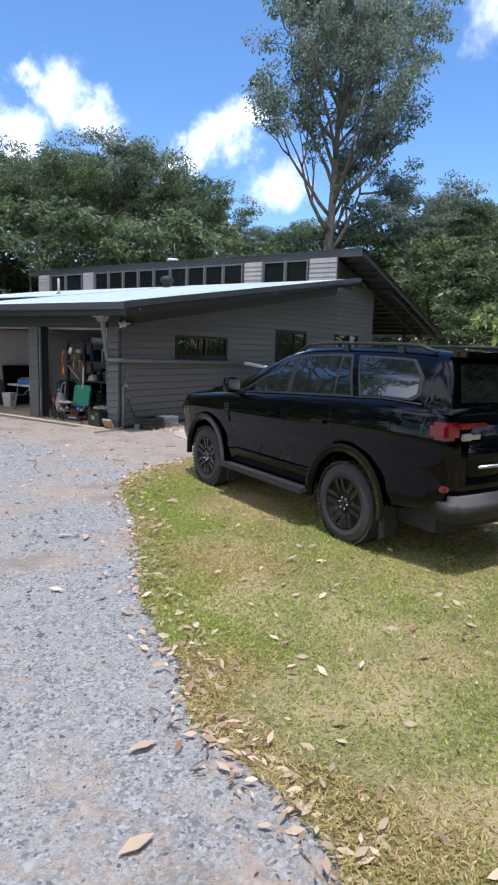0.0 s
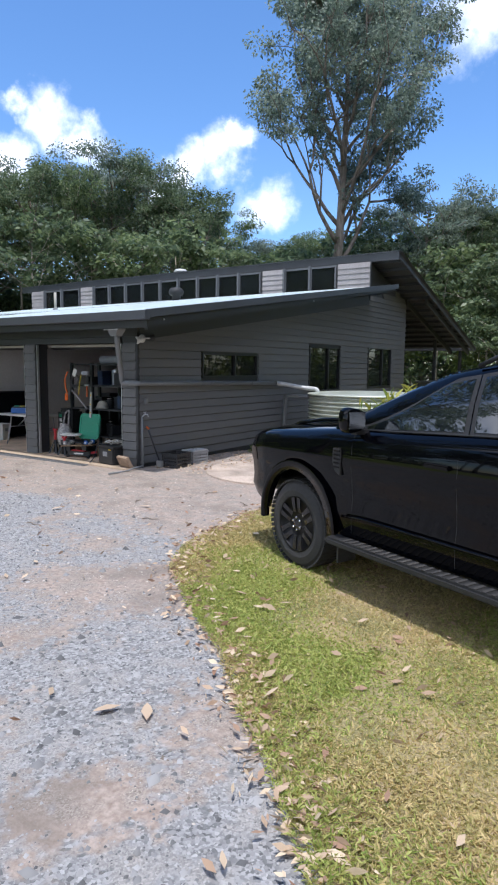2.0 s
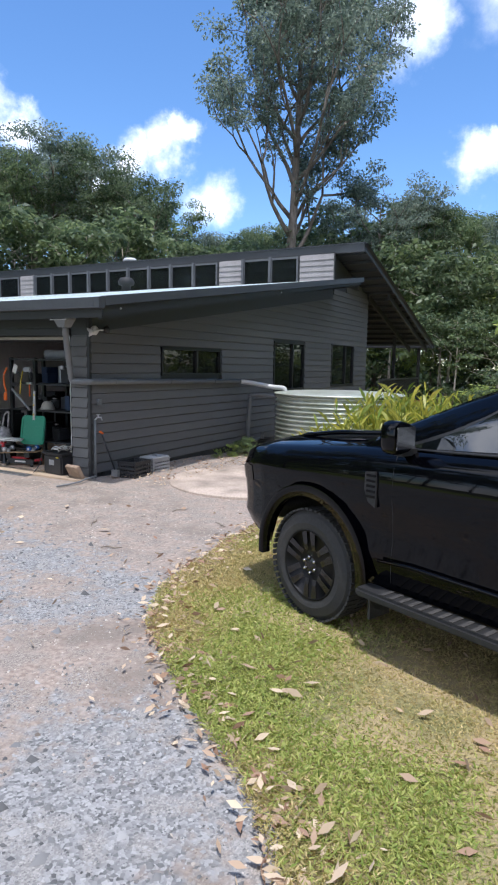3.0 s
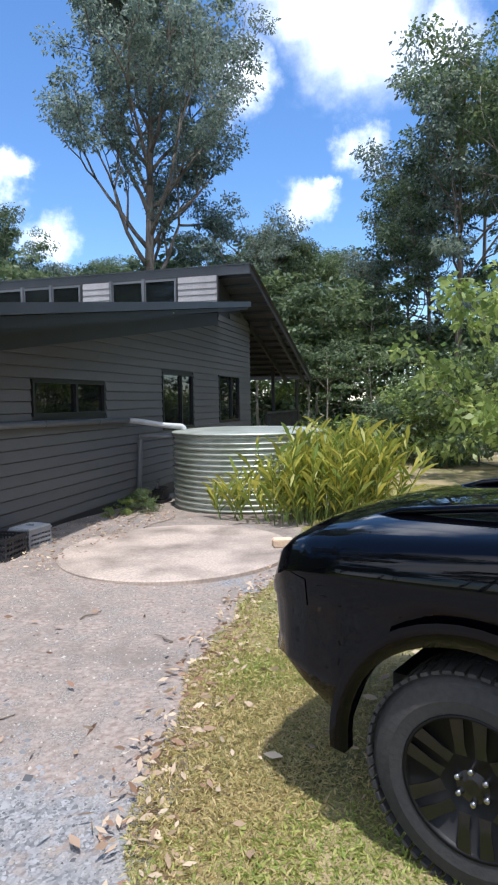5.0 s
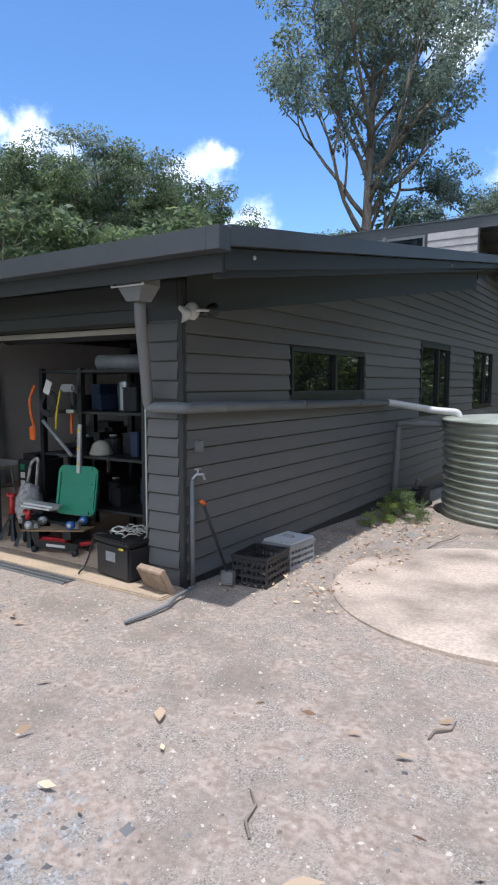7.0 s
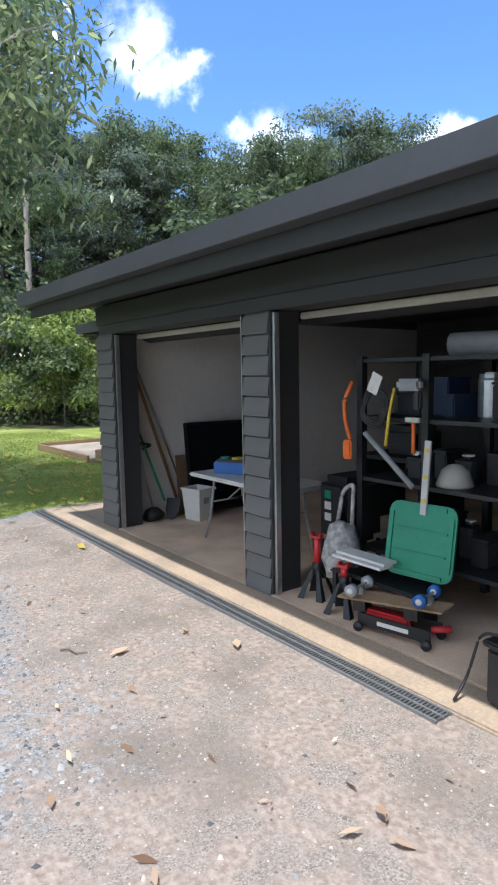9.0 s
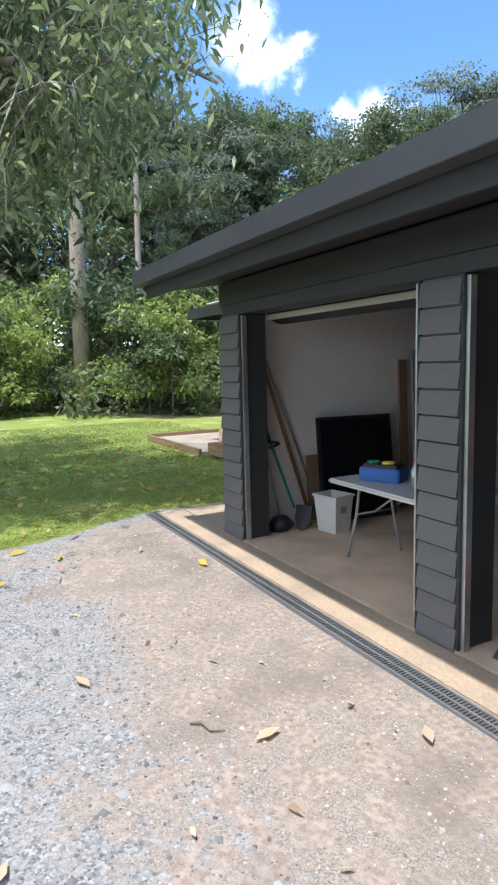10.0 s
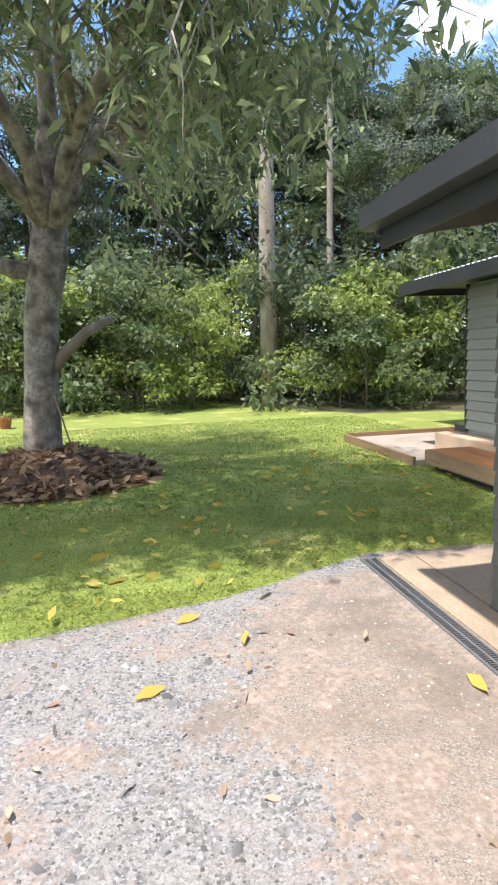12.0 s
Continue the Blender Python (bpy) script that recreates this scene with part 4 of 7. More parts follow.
def branches(bm, start, direction, length, radius, depth, rng, tips, n=7, spread=0.75, lift=0.25, kids=3):
    """A limb that bends and forks; the ends of its twigs are added to tips."""
    p, d = Vector(start), Vector(direction).normalized()
    pts, radii = [p.copy()], [radius]
    steps = 4
    for k in range(steps):
        d = (d + Vector(rng.normal(size=3)) * 0.16 + Vector((0, 0, lift * 0.25))).normalized()
        p = p + d * length / steps
        pts.append(p.copy())
        radii.append(radius * (1 - 0.5 * (k + 1) / steps))
    tube(bm, pts, radii, n)
    if depth == 0:
        tips.append((pts[-1], d))
        tips.append((pts[2], d))
        return
    for k in range(kids):
        at = pts[2 + (k + 1) % 3] if k else pts[-1]
        out = (d + Vector(rng.normal(size=3)) * spread + Vector((0, 0, lift))).normalized()
        branches(bm, at, out, length * rng.uniform(0.55, 0.8), radius * 0.5, depth - 1, rng, tips, max(4, n - 2), spread, lift, kids)


def crown_leaves(name, tips, per_tip, spread, leaf, width, mat, rng, droop=0.3, flat=0.7, slim=False):
    pos = np.repeat(np.array([tuple(t[0]) for t in tips]), per_tip, 0)
    # each clump is a rounded cushion with a fairly flat underside
    off = unit(rng.normal(size=pos.shape)) * (rng.uniform(0.05, 1, (len(pos), 1)) ** 0.42) * spread * np.repeat(rng.uniform(1.1, 2.1, (len(tips), 1)), per_tip, 0)
    off[:, 2] = np.where(off[:, 2] < 0, off[:, 2] * 0.45, off[:, 2]) * flat
    base = pos + off
    along = unit(off) * 0.8 + rng.normal(size=pos.shape) * 0.7
    return leaf_mesh(name, base, along, leaf * rng.uniform(0.6, 1.25, len(base)), width, mat, droop, rng, slim)


def tree_kind(seed, height, bole, r, mat_bark, mat_leaf, limbs, limb_len, leaf, per_tip, spread, depth=1, flat=0.65, lift=0.3, lean=0.0, kids=3, steep=0.0):
    """Trunk and crown meshes of a tree standing at the origin."""
    rng = np.random.default_rng(seed)
    bm = bmesh.new()
    pts, radii, p = [], [], Vector((0, 0, -0.4))
    n = 9
    for k in range(n):
        s = k / (n - 1)
        p = Vector((math.sin(s * 2.5 + seed) * lean + rng.normal() * 0.03 * height * 0.05, math.cos(s * 2 + seed) * lean - lean, -0.4 + (height * 0.92 + 0.4) * s))
        pts.append(p)
        radii.append(r * (1.25 if k == 0 else 1 - 0.85 * s))
    tube(bm, pts, radii, 9)
    tips = []
    for k in range(limbs):
        s = bole + (1 - bole) * (k + rng.uniform(0, 0.8)) / limbs
        i = min(int(s * (n - 1)), n - 2)
        at = pts[i].lerp(pts[i + 1], s * (n - 1) - i)
        a = k * 2.4 + rng.uniform(-0.5, 0.5)
        reach = limb_len * (0.55 + 0.75 * math.sin(math.pi * min(1, 0.25 + (s - bole) / (1 - bole) * 0.75)))
        branches(bm, at, (math.cos(a), math.sin(a), steep + rng.uniform(0.1, 0.7)), reach, r * 0.38 * (1.15 - s * 0.6), depth, rng, tips, 6, 0.7, lift, kids)
    tips.append((pts[-1], Vector((0, 0, 1))))
    trunk = bm_mesh("trunk", bm, mat_bark, True)
    crown = crown_leaves("crown", tips, per_tip, spread, leaf, 0.55, mat_leaf, rng, flat=flat)
    return trunk, crown


def plant(name, kind, m, label, category, group=""):
    t = thing(name, label, category, group, m)
    for nm, me in zip(("trunk", "crown"), kind):
        part(nm, me, None, t)
    return t


def at(x, y, s=1.0, turn=0.0, sz=None):
    return Matrix.Translation((x, y, float(ground_z(x, y)) - 0.05)) @ Matrix.Rotation(turn, 4, "Z") @ Matrix.Diagonal((s, s, sz or s, 1))


FOREST = [tree_kind(11, 20, 0.50, 0.26, M_BARK, M_LEAF_DARK, 15, 3.6, 0.26, 190, 0.66),
          tree_kind(12, 20, 0.58, 0.24, M_PALEBARK, M_LEAF_MID, 13, 3.3, 0.25, 190, 0.62),
          tree_kind(13, 20, 0.46, 0.28, M_BARK, M_LEAF_BLUE, 16, 3.9, 0.26, 190, 0.68),
          tree_kind(14, 20, 0.6, 0.2, M_PALEBARK, M_LEAF_DARK, 12, 3.0, 0.25, 190, 0.6)]
SLENDER = [tree_kind(21, 11, 0.55, 0.11, M_PALEBARK, M_LEAF_DARK, 8, 2.3, 0.36, 45, 0.5, flat=0.35, lean=0.3),
           tree_kind(22, 11, 0.5, 0.10, M_PALEBARK, M_LEAF_MID, 8, 2.4, 0.36, 45, 0.5, flat=0.35, lean=0.4)]
SHRUB = [tree_kind(31, 4, 0.08, 0.05, M_BARK, M_LEAF_BRIGHT, 12, 1.5, 0.24, 46, 0.36, lift=0.1),
         tree_kind(32, 4, 0.05, 0.05, M_BARK, M_LEAF_MID, 13, 1.6, 0.24, 46, 0.38, lift=0.1),
         tree_kind(33, 4, 0.1, 0.05, M_BARK, M_LEAF_DARK, 12, 1.7, 0.26, 46, 0.40, lift=0.15)]

# tall trees of the wood: place and height
TALL = [(-41.5, 31.7, 17.5), (-41, 35.5, 18), (-41.2, 39.7, 21.3), (-39.1, 41.8, 20.7), (-34.6, 41.7, 17.1), (-36.2, 48.1, 17.1), (-35, 51.4, 14.9), (-34.2, 54.3, 14.8), (-29.8, 52.2, 14.5), (-29.4, 54.7, 15.7), (-19, 50.6, 15.9), (-17.5, 53.2, 15.9), (-16.9, 59.6, 15.1), (-11.1, 48.6, 13.9), (-15.5, 44, 15.5), (-13.4, 46, 14.2), (-15.7, 63.3, 17.5), (-12, 61.9, 16.1), (-1.8, 41, 22), (-0.2, 44, 24), (-3.4, 42, 17), (2.2, 39, 25), (-4.6, 43, 14), (5.5, 36, 24), (-52.2, 15.6, 20.1), (-53.5, 18.9, 22.3), (-52.6, 21.8, 21.5), (-53.3, 25.6, 21.3), (-52, 28.3, 21.8), (-50.6, 30.9, 21), (-50.7, 34.6, 20.1), (-50.4, 38.4, 19.4), (-49.6, 42.6, 20.3), (-45.6, 43.8, 21.4), (-41.8, 44.7, 20.1), (-40.5, 48.3, 19.3), (-44.2, -3.7, 17.1), (-47.1, -0.9, 18.9), (-49.7, 2.1, 21.4), (-52, 5.8, 22.2), (-49.9, 9.8, 20.8), (-53.4, 14.6, 22.1), (-50.5, 18.4, 20.9), (-49.1, 22.4, 19.8), (-47.4, 26.1, 18.7), (-47.8, 29.4, 18.7)]
for i, (x, y, h) in enumerate(TALL):
    s = h / 22.5
    plant("forest_tree", FOREST[i % 4], at(x, y, max(s, 0.62), i * 1.7, s), "tall rainforest tree at the edge of the wood", "tree", "trees of the wood")
rng = np.random.default_rng(3)
fill = 0
for x0, x1, y0, y1, h0, h1, step in ((-62, -40, -18, 36, 11, 17, 7.4), (-66, 4, 58, 72, 9, 13, 7.6), (6, 24, 34, 52, 8, 11, 6.2), (-45, -60, -40, -18, 14, 18, 8)):
    for x in np.arange(min(x0, x1), max(x0, x1), step):
        for y in np.arange(y0, y1, step):
            px, py = x + rng.uniform(-2.2, 2.2), y + rng.uniform(-2.2, 2.2)
            s = rng.uniform(h0, h1) / 20.5
            plant("forest_tree", FOREST[fill % 4], at(px, py, s * 1.15, rng.uniform(0, 6), s), "smaller rainforest tree standing deep in the wood", "tree", "trees of the wood")
            fill += 1
# behind the camera the yard is closed by trees too
for i, (x, y) in enumerate(((-4, -20), (4, -18), (11, -14), (17, -7), (20, 1), (-12, -22), (-20, -22), (-28, -20), (24, 9), (25, 17), (22, 25))):
    plant("forest_tree", FOREST[i % 4], at(x, y, 0.85, i * 2.1, 0.8), "tall unseen tree added to close the yard behind the drive", "tree", "trees of the wood")
# tree added out of view to cast dappled shade on the near lawn
plant("added_shade_tree", FOREST[2], at(-19.8, 1.9, 1.1, 0.8, 0.75), "broad tall tree added out of view to shade the near lawn", "tree")
# unseen trees and shrubs added to keep low sky light off the side wall
for i in range(17):
    a = radians(-42 + i * 5.8)
    x, y = -3 + 21 * math.cos(a) + math.sin(i * 3.1), 7 + 25 * math.sin(a) + math.cos(i * 2.3)
    plant("forest_tree", FOREST[(i * 3) % 4], at(x, y, 0.95, i * 2.7, 0.8 + 0.12 * math.sin(i * 1.9)), "tall unseen tree added to close the yard behind the drive", "tree", "trees of the wood")
    plant("shrub", SHRUB[i % 3], at(x + 1.2, y - 1.0, 2.3, i * 1.1, 1.9), "tall dark unseen shrub added to close the yard behind the drive", "shrub", "shrubs behind the drive")
for i, (x, y, h) in enumerate([(-33.1, 26.2, 10.4), (-32.7, 29.8, 10.4), (-31, 31.6, 10.9), (-27.8, 31.8, 9.9), (-27.1, 34.9, 9.7), (-25.3, 39.8, 10), (-22.5, 42.5, 11), (-19.6, 46.1, 12.1), (-16, 43.2, 10.5), (-13, 42, 9.3), (-10.5, 40.6, 8.6), (-8.3, 48.2, 11), (-9.8, 40, 8.7), (-6.4, 40.3, 8.8), (-8.4, 42.1, 4.3), (-11.8, 45.7, 4.1), (-8.9, 36, 5.6), (-6.4, 34.3, 4.8), (-9.5, 38, 5.3)]):
    plant("understorey_tree", SLENDER[i % 2], at(x, y, h / 9, i * 1.3, h / 11.2), "slender pale-trunked tree with layered leaves", "tree", "understorey trees")
for i, (x, y, h) in enumerate([(-9.2, 38, 1), (-7.5, 36.2, 1.6), (-5.9, 32.3, 1.7), (-4.7, 30.3, 2.3), (-3.7, 29.3, 2.9), (-2.8, 28.3, 3.3), (-1.9, 27.2, 4), (-1.1, 26.1, 3.8), (-1.6, 21.2, 5.1), (-36.1, 0.5, 4.1), (-37.4, 1.7, 3.8), (-37.7, 3.3, 4.2), (-38, 5.2, 4.6), (-37, 7.2, 5.1), (-38, 9.3, 4.6), (-35.1, 14, 5), (-33.8, 14.9, 4), (-32.5, 15.4, 3.1), (-33.9, 17.1, 5), (-35.2, 19.1, 6.1), (-34.7, 20.1, 4.5), (-36, 7.8, 3.5), (-35.9, 9.7, 3.5)]):
    plant("shrub", SHRUB[(0, 1, 0, 2)[i % 4]], at(x, y, max(0.85, h / 4.6), i * 2.3, h / 4.3), "dense leafy shrub at the edge of the lawn", "shrub", "shrubs along the lawn")

for i in range(13):
    plant("shrub", SHRUB[(i + 2) % 3], at(-32 + i * 2.6, 43.5 + 1.5 * math.sin(i * 2.2), 1.7, i * 1.9, 1.5), "tall dark shrub behind the veranda", "shrub", "shrubs behind the house")

for i in range(12):
    plant("shrub", SHRUB[(i * 2 + 1) % 3], at(-41 + math.sin(i * 1.7), -8 + i * 2.9, 1.5, i * 1.3, 1.35), "dark shrub in the shade of the wood", "shrub", "shrubs along the lawn")

# deep growth closing the gaps between the trunks
for i in range(26):
    a = radians(100 + i * 4.2)
    plant("shrub", SHRUB[(1, 2, 2)[i % 3]], at(-8 + 56 * math.cos(a), 8 + 56 * math.sin(a), 2.6, i * 1.9, 2.3), "tall dark growth deep in the wood", "shrub", "deep growth of the wood")

# the great gum behind the house
BIG = tree_kind(5, 25.5, 0.36, 0.46, M_BARK, M_LEAF_BLUE, 24, 4.2, 0.22, 165, 0.56, depth=2, flat=0.8, lift=0.5, lean=0.4, kids=3, steep=0.75)
plant("gum_tree", BIG, at(-19.7, 39.2), "very tall open-crowned gum tree behind the house", "tree")

# bare pale trunks among the shrubs
for x, y, h, r in [(-35.7, 12.7, 16, 0.32), (-40.5, 16.8, 19, 0.16)]:
    bm = bmesh.new()
    tube(bm, [(0, 0, -0.3), (0.05, 0, h * 0.3), (0.12, 0.1, h * 0.7), (0.2, 0.05, h)], [r * 1.15, r, r * 0.85, r * 0.6], 10)
    t = thing("gum_tree", "straight pale trunk of a tall gum at the wood's edge", "tree", "bare trunks", at(x, y))
    part("trunk", bm, M_PALEBARK, t, smooth=True)
    rr = np.random.default_rng(int(h * 10))
    tips = [(Vector((0.2 + rr.normal() * 1.2, rr.normal() * 1.2, h + rr.normal() * 1.0)), None) for _ in range(26)]
    part("crown", crown_leaves("crown", tips, 40, 0.6, 0.42, 0.5, M_LEAF_MID, rr), None, t)


# the mango tree
def mango():
    rng = np.random.default_rng(17)
    t = thing("mango_tree", "old spreading mango tree with lichened trunk and long drooping leaves", "tree", at=pose(-22.5, 5.84, 0))
    bm = bmesh.new()
    tube(bm, [(0, 0, 0.0), (0.0, 0.02, 0.6), (0.0, 0.08, 1.6), (0.02, 0.15, 2.6), (0.0, 0.3, 3.4), (0.05, 0.4, 4.0)], [0.4, 0.31, 0.27, 0.27, 0.3, 0.27], 16)
    tips = []

    def limb(pts, r0, r1):
        pts = [Vector(p) for p in pts]
        line = [pts[0]]
        for a, b in zip(pts, pts[1:]):
            for k in (0.34, 0.67, 1.0):
                line.append(a.lerp(b, k) + Vector(rng.normal(size=3)) * 0.05)
        radii = [r0 + (r1 - r0) * i / (len(line) - 1) for i in range(len(line))]
        tube(bm, line, radii, 9)
        for i in range(4, len(line)):
            for _ in range(2 if line[i].y < 4.2 else 0):
                d = (line[i] - line[i - 1]).normalized() + Vector(rng.normal(size=3)) * 0.9
                branches(bm, line[i], d, rng.uniform(0.9, 1.7), radii[i] * 0.4, 1, rng, tips, 5, 0.9, 0.0, 3)

    limb([(0.05, 0.4, 3.9), (0.1, 1.05, 5.0), (0.5, 2.05, 5.4), (1.2, 3.4, 5.8), (2.0, 4.6, 5.7)], 0.2, 0.05)
    limb([(0.1, 1.05, 5.0), (0.4, 1.85, 6.3), (1.0, 2.8, 7.3)], 0.15, 0.05)
    limb([(0.0, 0.4, 3.9), (0.1, 0.5, 5.6), (0.6, 0.6, 7.4), (0.8, 1.2, 8.4)], 0.2, 0.05)
    limb([(0.0, 0.2, 3.3), (0.2, -0.4, 3.4), (0.5, -1.8, 4.4), (0.8, -3.4, 5.2), (1.0, -4.8, 5.4)], 0.16, 0.04)
    limb([(0.1, 0.4, 3.9), (1.2, 0.9, 5.0), (2.6, 1.6, 5.6), (3.9, 2.3, 5.5)], 0.15, 0.04)
    limb([(0.1, 0.4, 3.9), (1.4, 0.0, 5.3), (3.0, -0.6, 6.2), (4.4, -1.0, 6.0)], 0.15, 0.04)
    limb([(0.1, 0.4, 3.9), (-1.2, 0.8, 5.3), (-2.6, 1.6, 6.2), (-3.6, 2.6, 6.4)], 0.16, 0.04)
    limb([(0.1, 0.4, 3.9), (-1.0, -0.6, 5.4), (-2.4, -1.8, 6.4)], 0.15, 0.04)
    limb([(0.1, 0.4, 3.9), (1.6, -1.0, 5.6), (3.4, -2.2, 6.6), (4.3, -2.7, 6.5)], 0.13, 0.04)
    limb([(1.2, 0.9, 5.0), (3.0, 0.8, 6.6), (4.3, 0.6, 6.8)], 0.12, 0.04)
    limb([(0.5, -1.8, 4.4), (1.8, -3.4, 6.0), (3.4, -4.8, 6.4), (4.6, -5.6, 6.2)], 0.11, 0.04)
    limb([(0.6, 0.6, 7.4), (1.8, 1.6, 8.2), (3.0, 2.8, 8.2), (3.8, 3.6, 7.6)], 0.1, 0.03)
    limb([(0.6, 0.6, 7.2), (2.0, -0.6, 8.2), (3.2, -1.2, 8.0)], 0.1, 0.03)
    limb([(0.8, 1.6, 5.3), (2.0, 3.0, 6.4), (3.2, 4.4, 6.6), (3.9, 5.3, 6.0)], 0.1, 0.03)
    limb([(0.6, 0.6, 7.2), (2.2, 1.0, 7.6), (3.6, 1.7, 7.2), (4.4, 2.2, 6.4)], 0.1, 0.03)
    limb([(1.0, 2.8, 7.3), (2.4, 3.6, 7.6), (3.4, 3.9, 6.8)], 0.08, 0.03)
    limb([(2.6, 1.6, 5.6), (3.8, 1.9, 5.7), (4.8, 2.3, 5.4), (5.4, 2.5, 4.9)], 0.08, 0.025)
    limb([(3.0, -0.6, 6.2), (4.2, -0.6, 6.2), (5.0, -0.4, 5.8), (5.5, -0.3, 5.2)], 0.09, 0.025)
    limb([(3.4, -2.2, 6.6), (4.4, -2.3, 6.4), (5.1, -2.5, 6.0), (5.6, -2.6, 5.4)], 0.08, 0.025)
    limb([(2.4, 3.6, 7.0), (3.4, 3.5, 6.9), (4.3, 3.4, 6.3), (4.9, 3.4, 5.6)], 0.07, 0.025)
    limb([(3.4, -4.8, 6.4), (4.4, -4.6, 6.3), (5.2, -4.4, 5.8)], 0.07, 0.025)
    part("trunk", bm, M_MANGOBARK, t, smooth=True)
    bm = bmesh.new()
    tube(bm, [(0.02, 0.2, 1.75), (0.05, 0.45, 2.0), (0.1, 0.85, 2.35), (0.12, 1.25, 2.55)], [0.14, 0.1, 0.085, 0.06], 9)
    part("lopped_limb", bm, M_PALEBARK, t, "pale lopped limb", True)
    tips = [q for q in tips if (math.hypot(q[0].x, q[0].y) > 2.1 or q[0].z > 6.3) and q[0].x < 5.9 and q[0].y < 5.0]
    # drooping rosettes at the twig ends
    pos = np.repeat(np.array([tuple(p) for p, _ in tips]), 21, 0) + rng.normal(size=(len(tips) * 21, 3)) * np.array([0.24, 0.24, 0.26])
    along = rng.normal(size=pos.shape) * np.array([1, 1, 0.6]) + np.array([0, 0, -0.4])
    part("crown", leaf_mesh("crown", pos, along, rng.uniform(0.12, 0.22, len(pos)), 0.34, M_LEAF_MANGO, 0.45, rng, True), None, t)
    return len(tips)


mango()

# leaf mound under it
M_DEADLEAF = leafy("dead_leaves", (0.13, 0.07, 0.035), (0.42, 0.29, 0.17), 0.7, 0.15)
rng = np.random.default_rng(23)
bm = bmesh.new()
rings = lathe(bm, [(1.75, -0.06), (1.55, 0.1), (1.2, 0.26), (0.75, 0.4), (0.2, 0.46)], 40, Matrix.Translation((-22.35, 5.9, 0)))
for v in bm.verts:
    v.co += Vector(rng.normal(size=3)) * 0.03
heap = thing("leaf_mound", "mound of raked brown dead leaves round the mango trunk", "leaf pile")
part("core", bm, material("leaf_mulch", (0.12, 0.075, 0.045), 0.95, grain=0.4, scale=30, bump=0.8), heap, smooth=True)
a, r = rng.uniform(0, 2 * math.pi, 4200), 1.8 * np.sqrt(rng.uniform(0, 1, 4200))
base = np.stack([-22.35 + r * np.cos(a), 5.9 + r * np.sin(a), 0.47 * np.clip(1 - (r / 1.75) ** 1.6, 0, 1) + 0.01 + rng.uniform(0, 0.05, 4200)], 1)
along = rng.normal(size=base.shape) * np.array([1, 1, 0.35])
tagged(part("dead_leaves", leaf_mesh("dead_leaves", base, along, rng.uniform(0.12, 0.26, 4200), 0.34, M_DEADLEAF, 0.1, rng, True), None, heap), kind="stuff")
rake = thing("rake", "rake leaning on the mango trunk", "rake")
bm = bmesh.new()
tube(bm, [(-22.05, 6.4, 0.35), (-22.2, 6.13, 1.35)], 0.014, 7)
part("handle", bm, M_WOOD, rake, smooth=True)
bm = bmesh.new()
for k in range(9):
    s = (k - 4) / 4
    tube(bm, bent([(-22.05, 6.4, 0.4), (-22.0 + s * 0.1, 6.46 + s * 0.2, 0.32), (-21.95 + s * 0.12, 6.5 + s * 0.22, 0.22)], 0.03, 2), 0.006, 4)
part("head", bm, M_BLACK, rake)


# strap-leaved canes beside the tank
def canes(x, y, count, h, seed, r):
    rng = np.random.default_rng(seed)
    t = thing("ginger_clump", "clump of tall yellow-green ginger canes beside the tank", "ginger plant", "ginger clumps", pose(x, y, float(ground_z(x, y))))
    bm = bmesh.new()
    base, along, ln = [], [], []
    for _ in range(count):
        a, rad = rng.uniform(0, 6.28), r * math.sqrt(rng.uniform())
        p = Vector((rad * math.cos(a), rad * math.sin(a), -0.03))
        lean = Vector((math.cos(a), math.sin(a), 0)) * rng.uniform(0.05, 0.55) + Vector((0, 0, 1))
        L = h * rng.uniform(0.65, 1.1)
        tip = p + lean.normalized() * L * 0.85
        tube(bm, [p, p.lerp(tip, 0.5), tip], [0.011, 0.009, 0.005], 5)
        face = rng.uniform(0, 6.28)
        for k in range(11):
            s = 0.22 + 0.78 * k / 10
            side = face + (math.pi if k % 2 else 0) + rng.normal() * 0.4
            base.append(tuple(p.lerp(tip, s)))
            along.append((math.cos(side) * 0.7, math.sin(side) * 0.7, 1.4 + rng.normal() * 0.25))
            ln.append(rng.uniform(0.35, 0.75) * (0.7 if k < 2 else 1))
    tagged(part("stem", bm, material_once("cane_stem"), t), kind="stuff")
    tagged(part("leaves", leaf_mesh("leaves", np.array(base), np.array(along), np.array(ln), 0.1, M_LEAF_GINGER, 0.42, rng, True), None, t), kind="stuff")


STEM = material("green_stem", (0.16, 0.22, 0.05), 0.6, bump=0.05)


def material_once(_):
    return STEM


for i, (x, y, n, h, r) in enumerate(((-5.75, 13.4, 26, 1.45, 0.38), (-5.3, 13.7, 30, 1.6, 0.42), (-4.95, 14.2, 26, 1.55, 0.4), (-5.5, 14.3, 28, 1.75, 0.45), (-6.2, 13.35, 13, 1.15, 0.3),
                                     (-6.7, 13.45, 4, 0.8, 0.2), (-4.7, 14.5, 18, 1.35, 0.36), (-5.0, 15.0, 22, 1.6, 0.42), (-7.1, 13.5, 3, 0.65, 0.2), (-5.9, 13.9, 20, 1.5, 0.3))):
    canes(x, y, n, h, 40 + i, r)
for i, (x, y, s) in enumerate(((-9.0, 13.7, 0.07), (-8.85, 14.1, 0.1), (-9.05, 14.5, 0.09), (-8.6, 13.8, 0.06), (-9.05, 13.2, 0.05))):
    plant("weed", SHRUB[i % 2], at(x, y, s, i), "low green weed against the shed wall", "weed", "weeds by the wall")

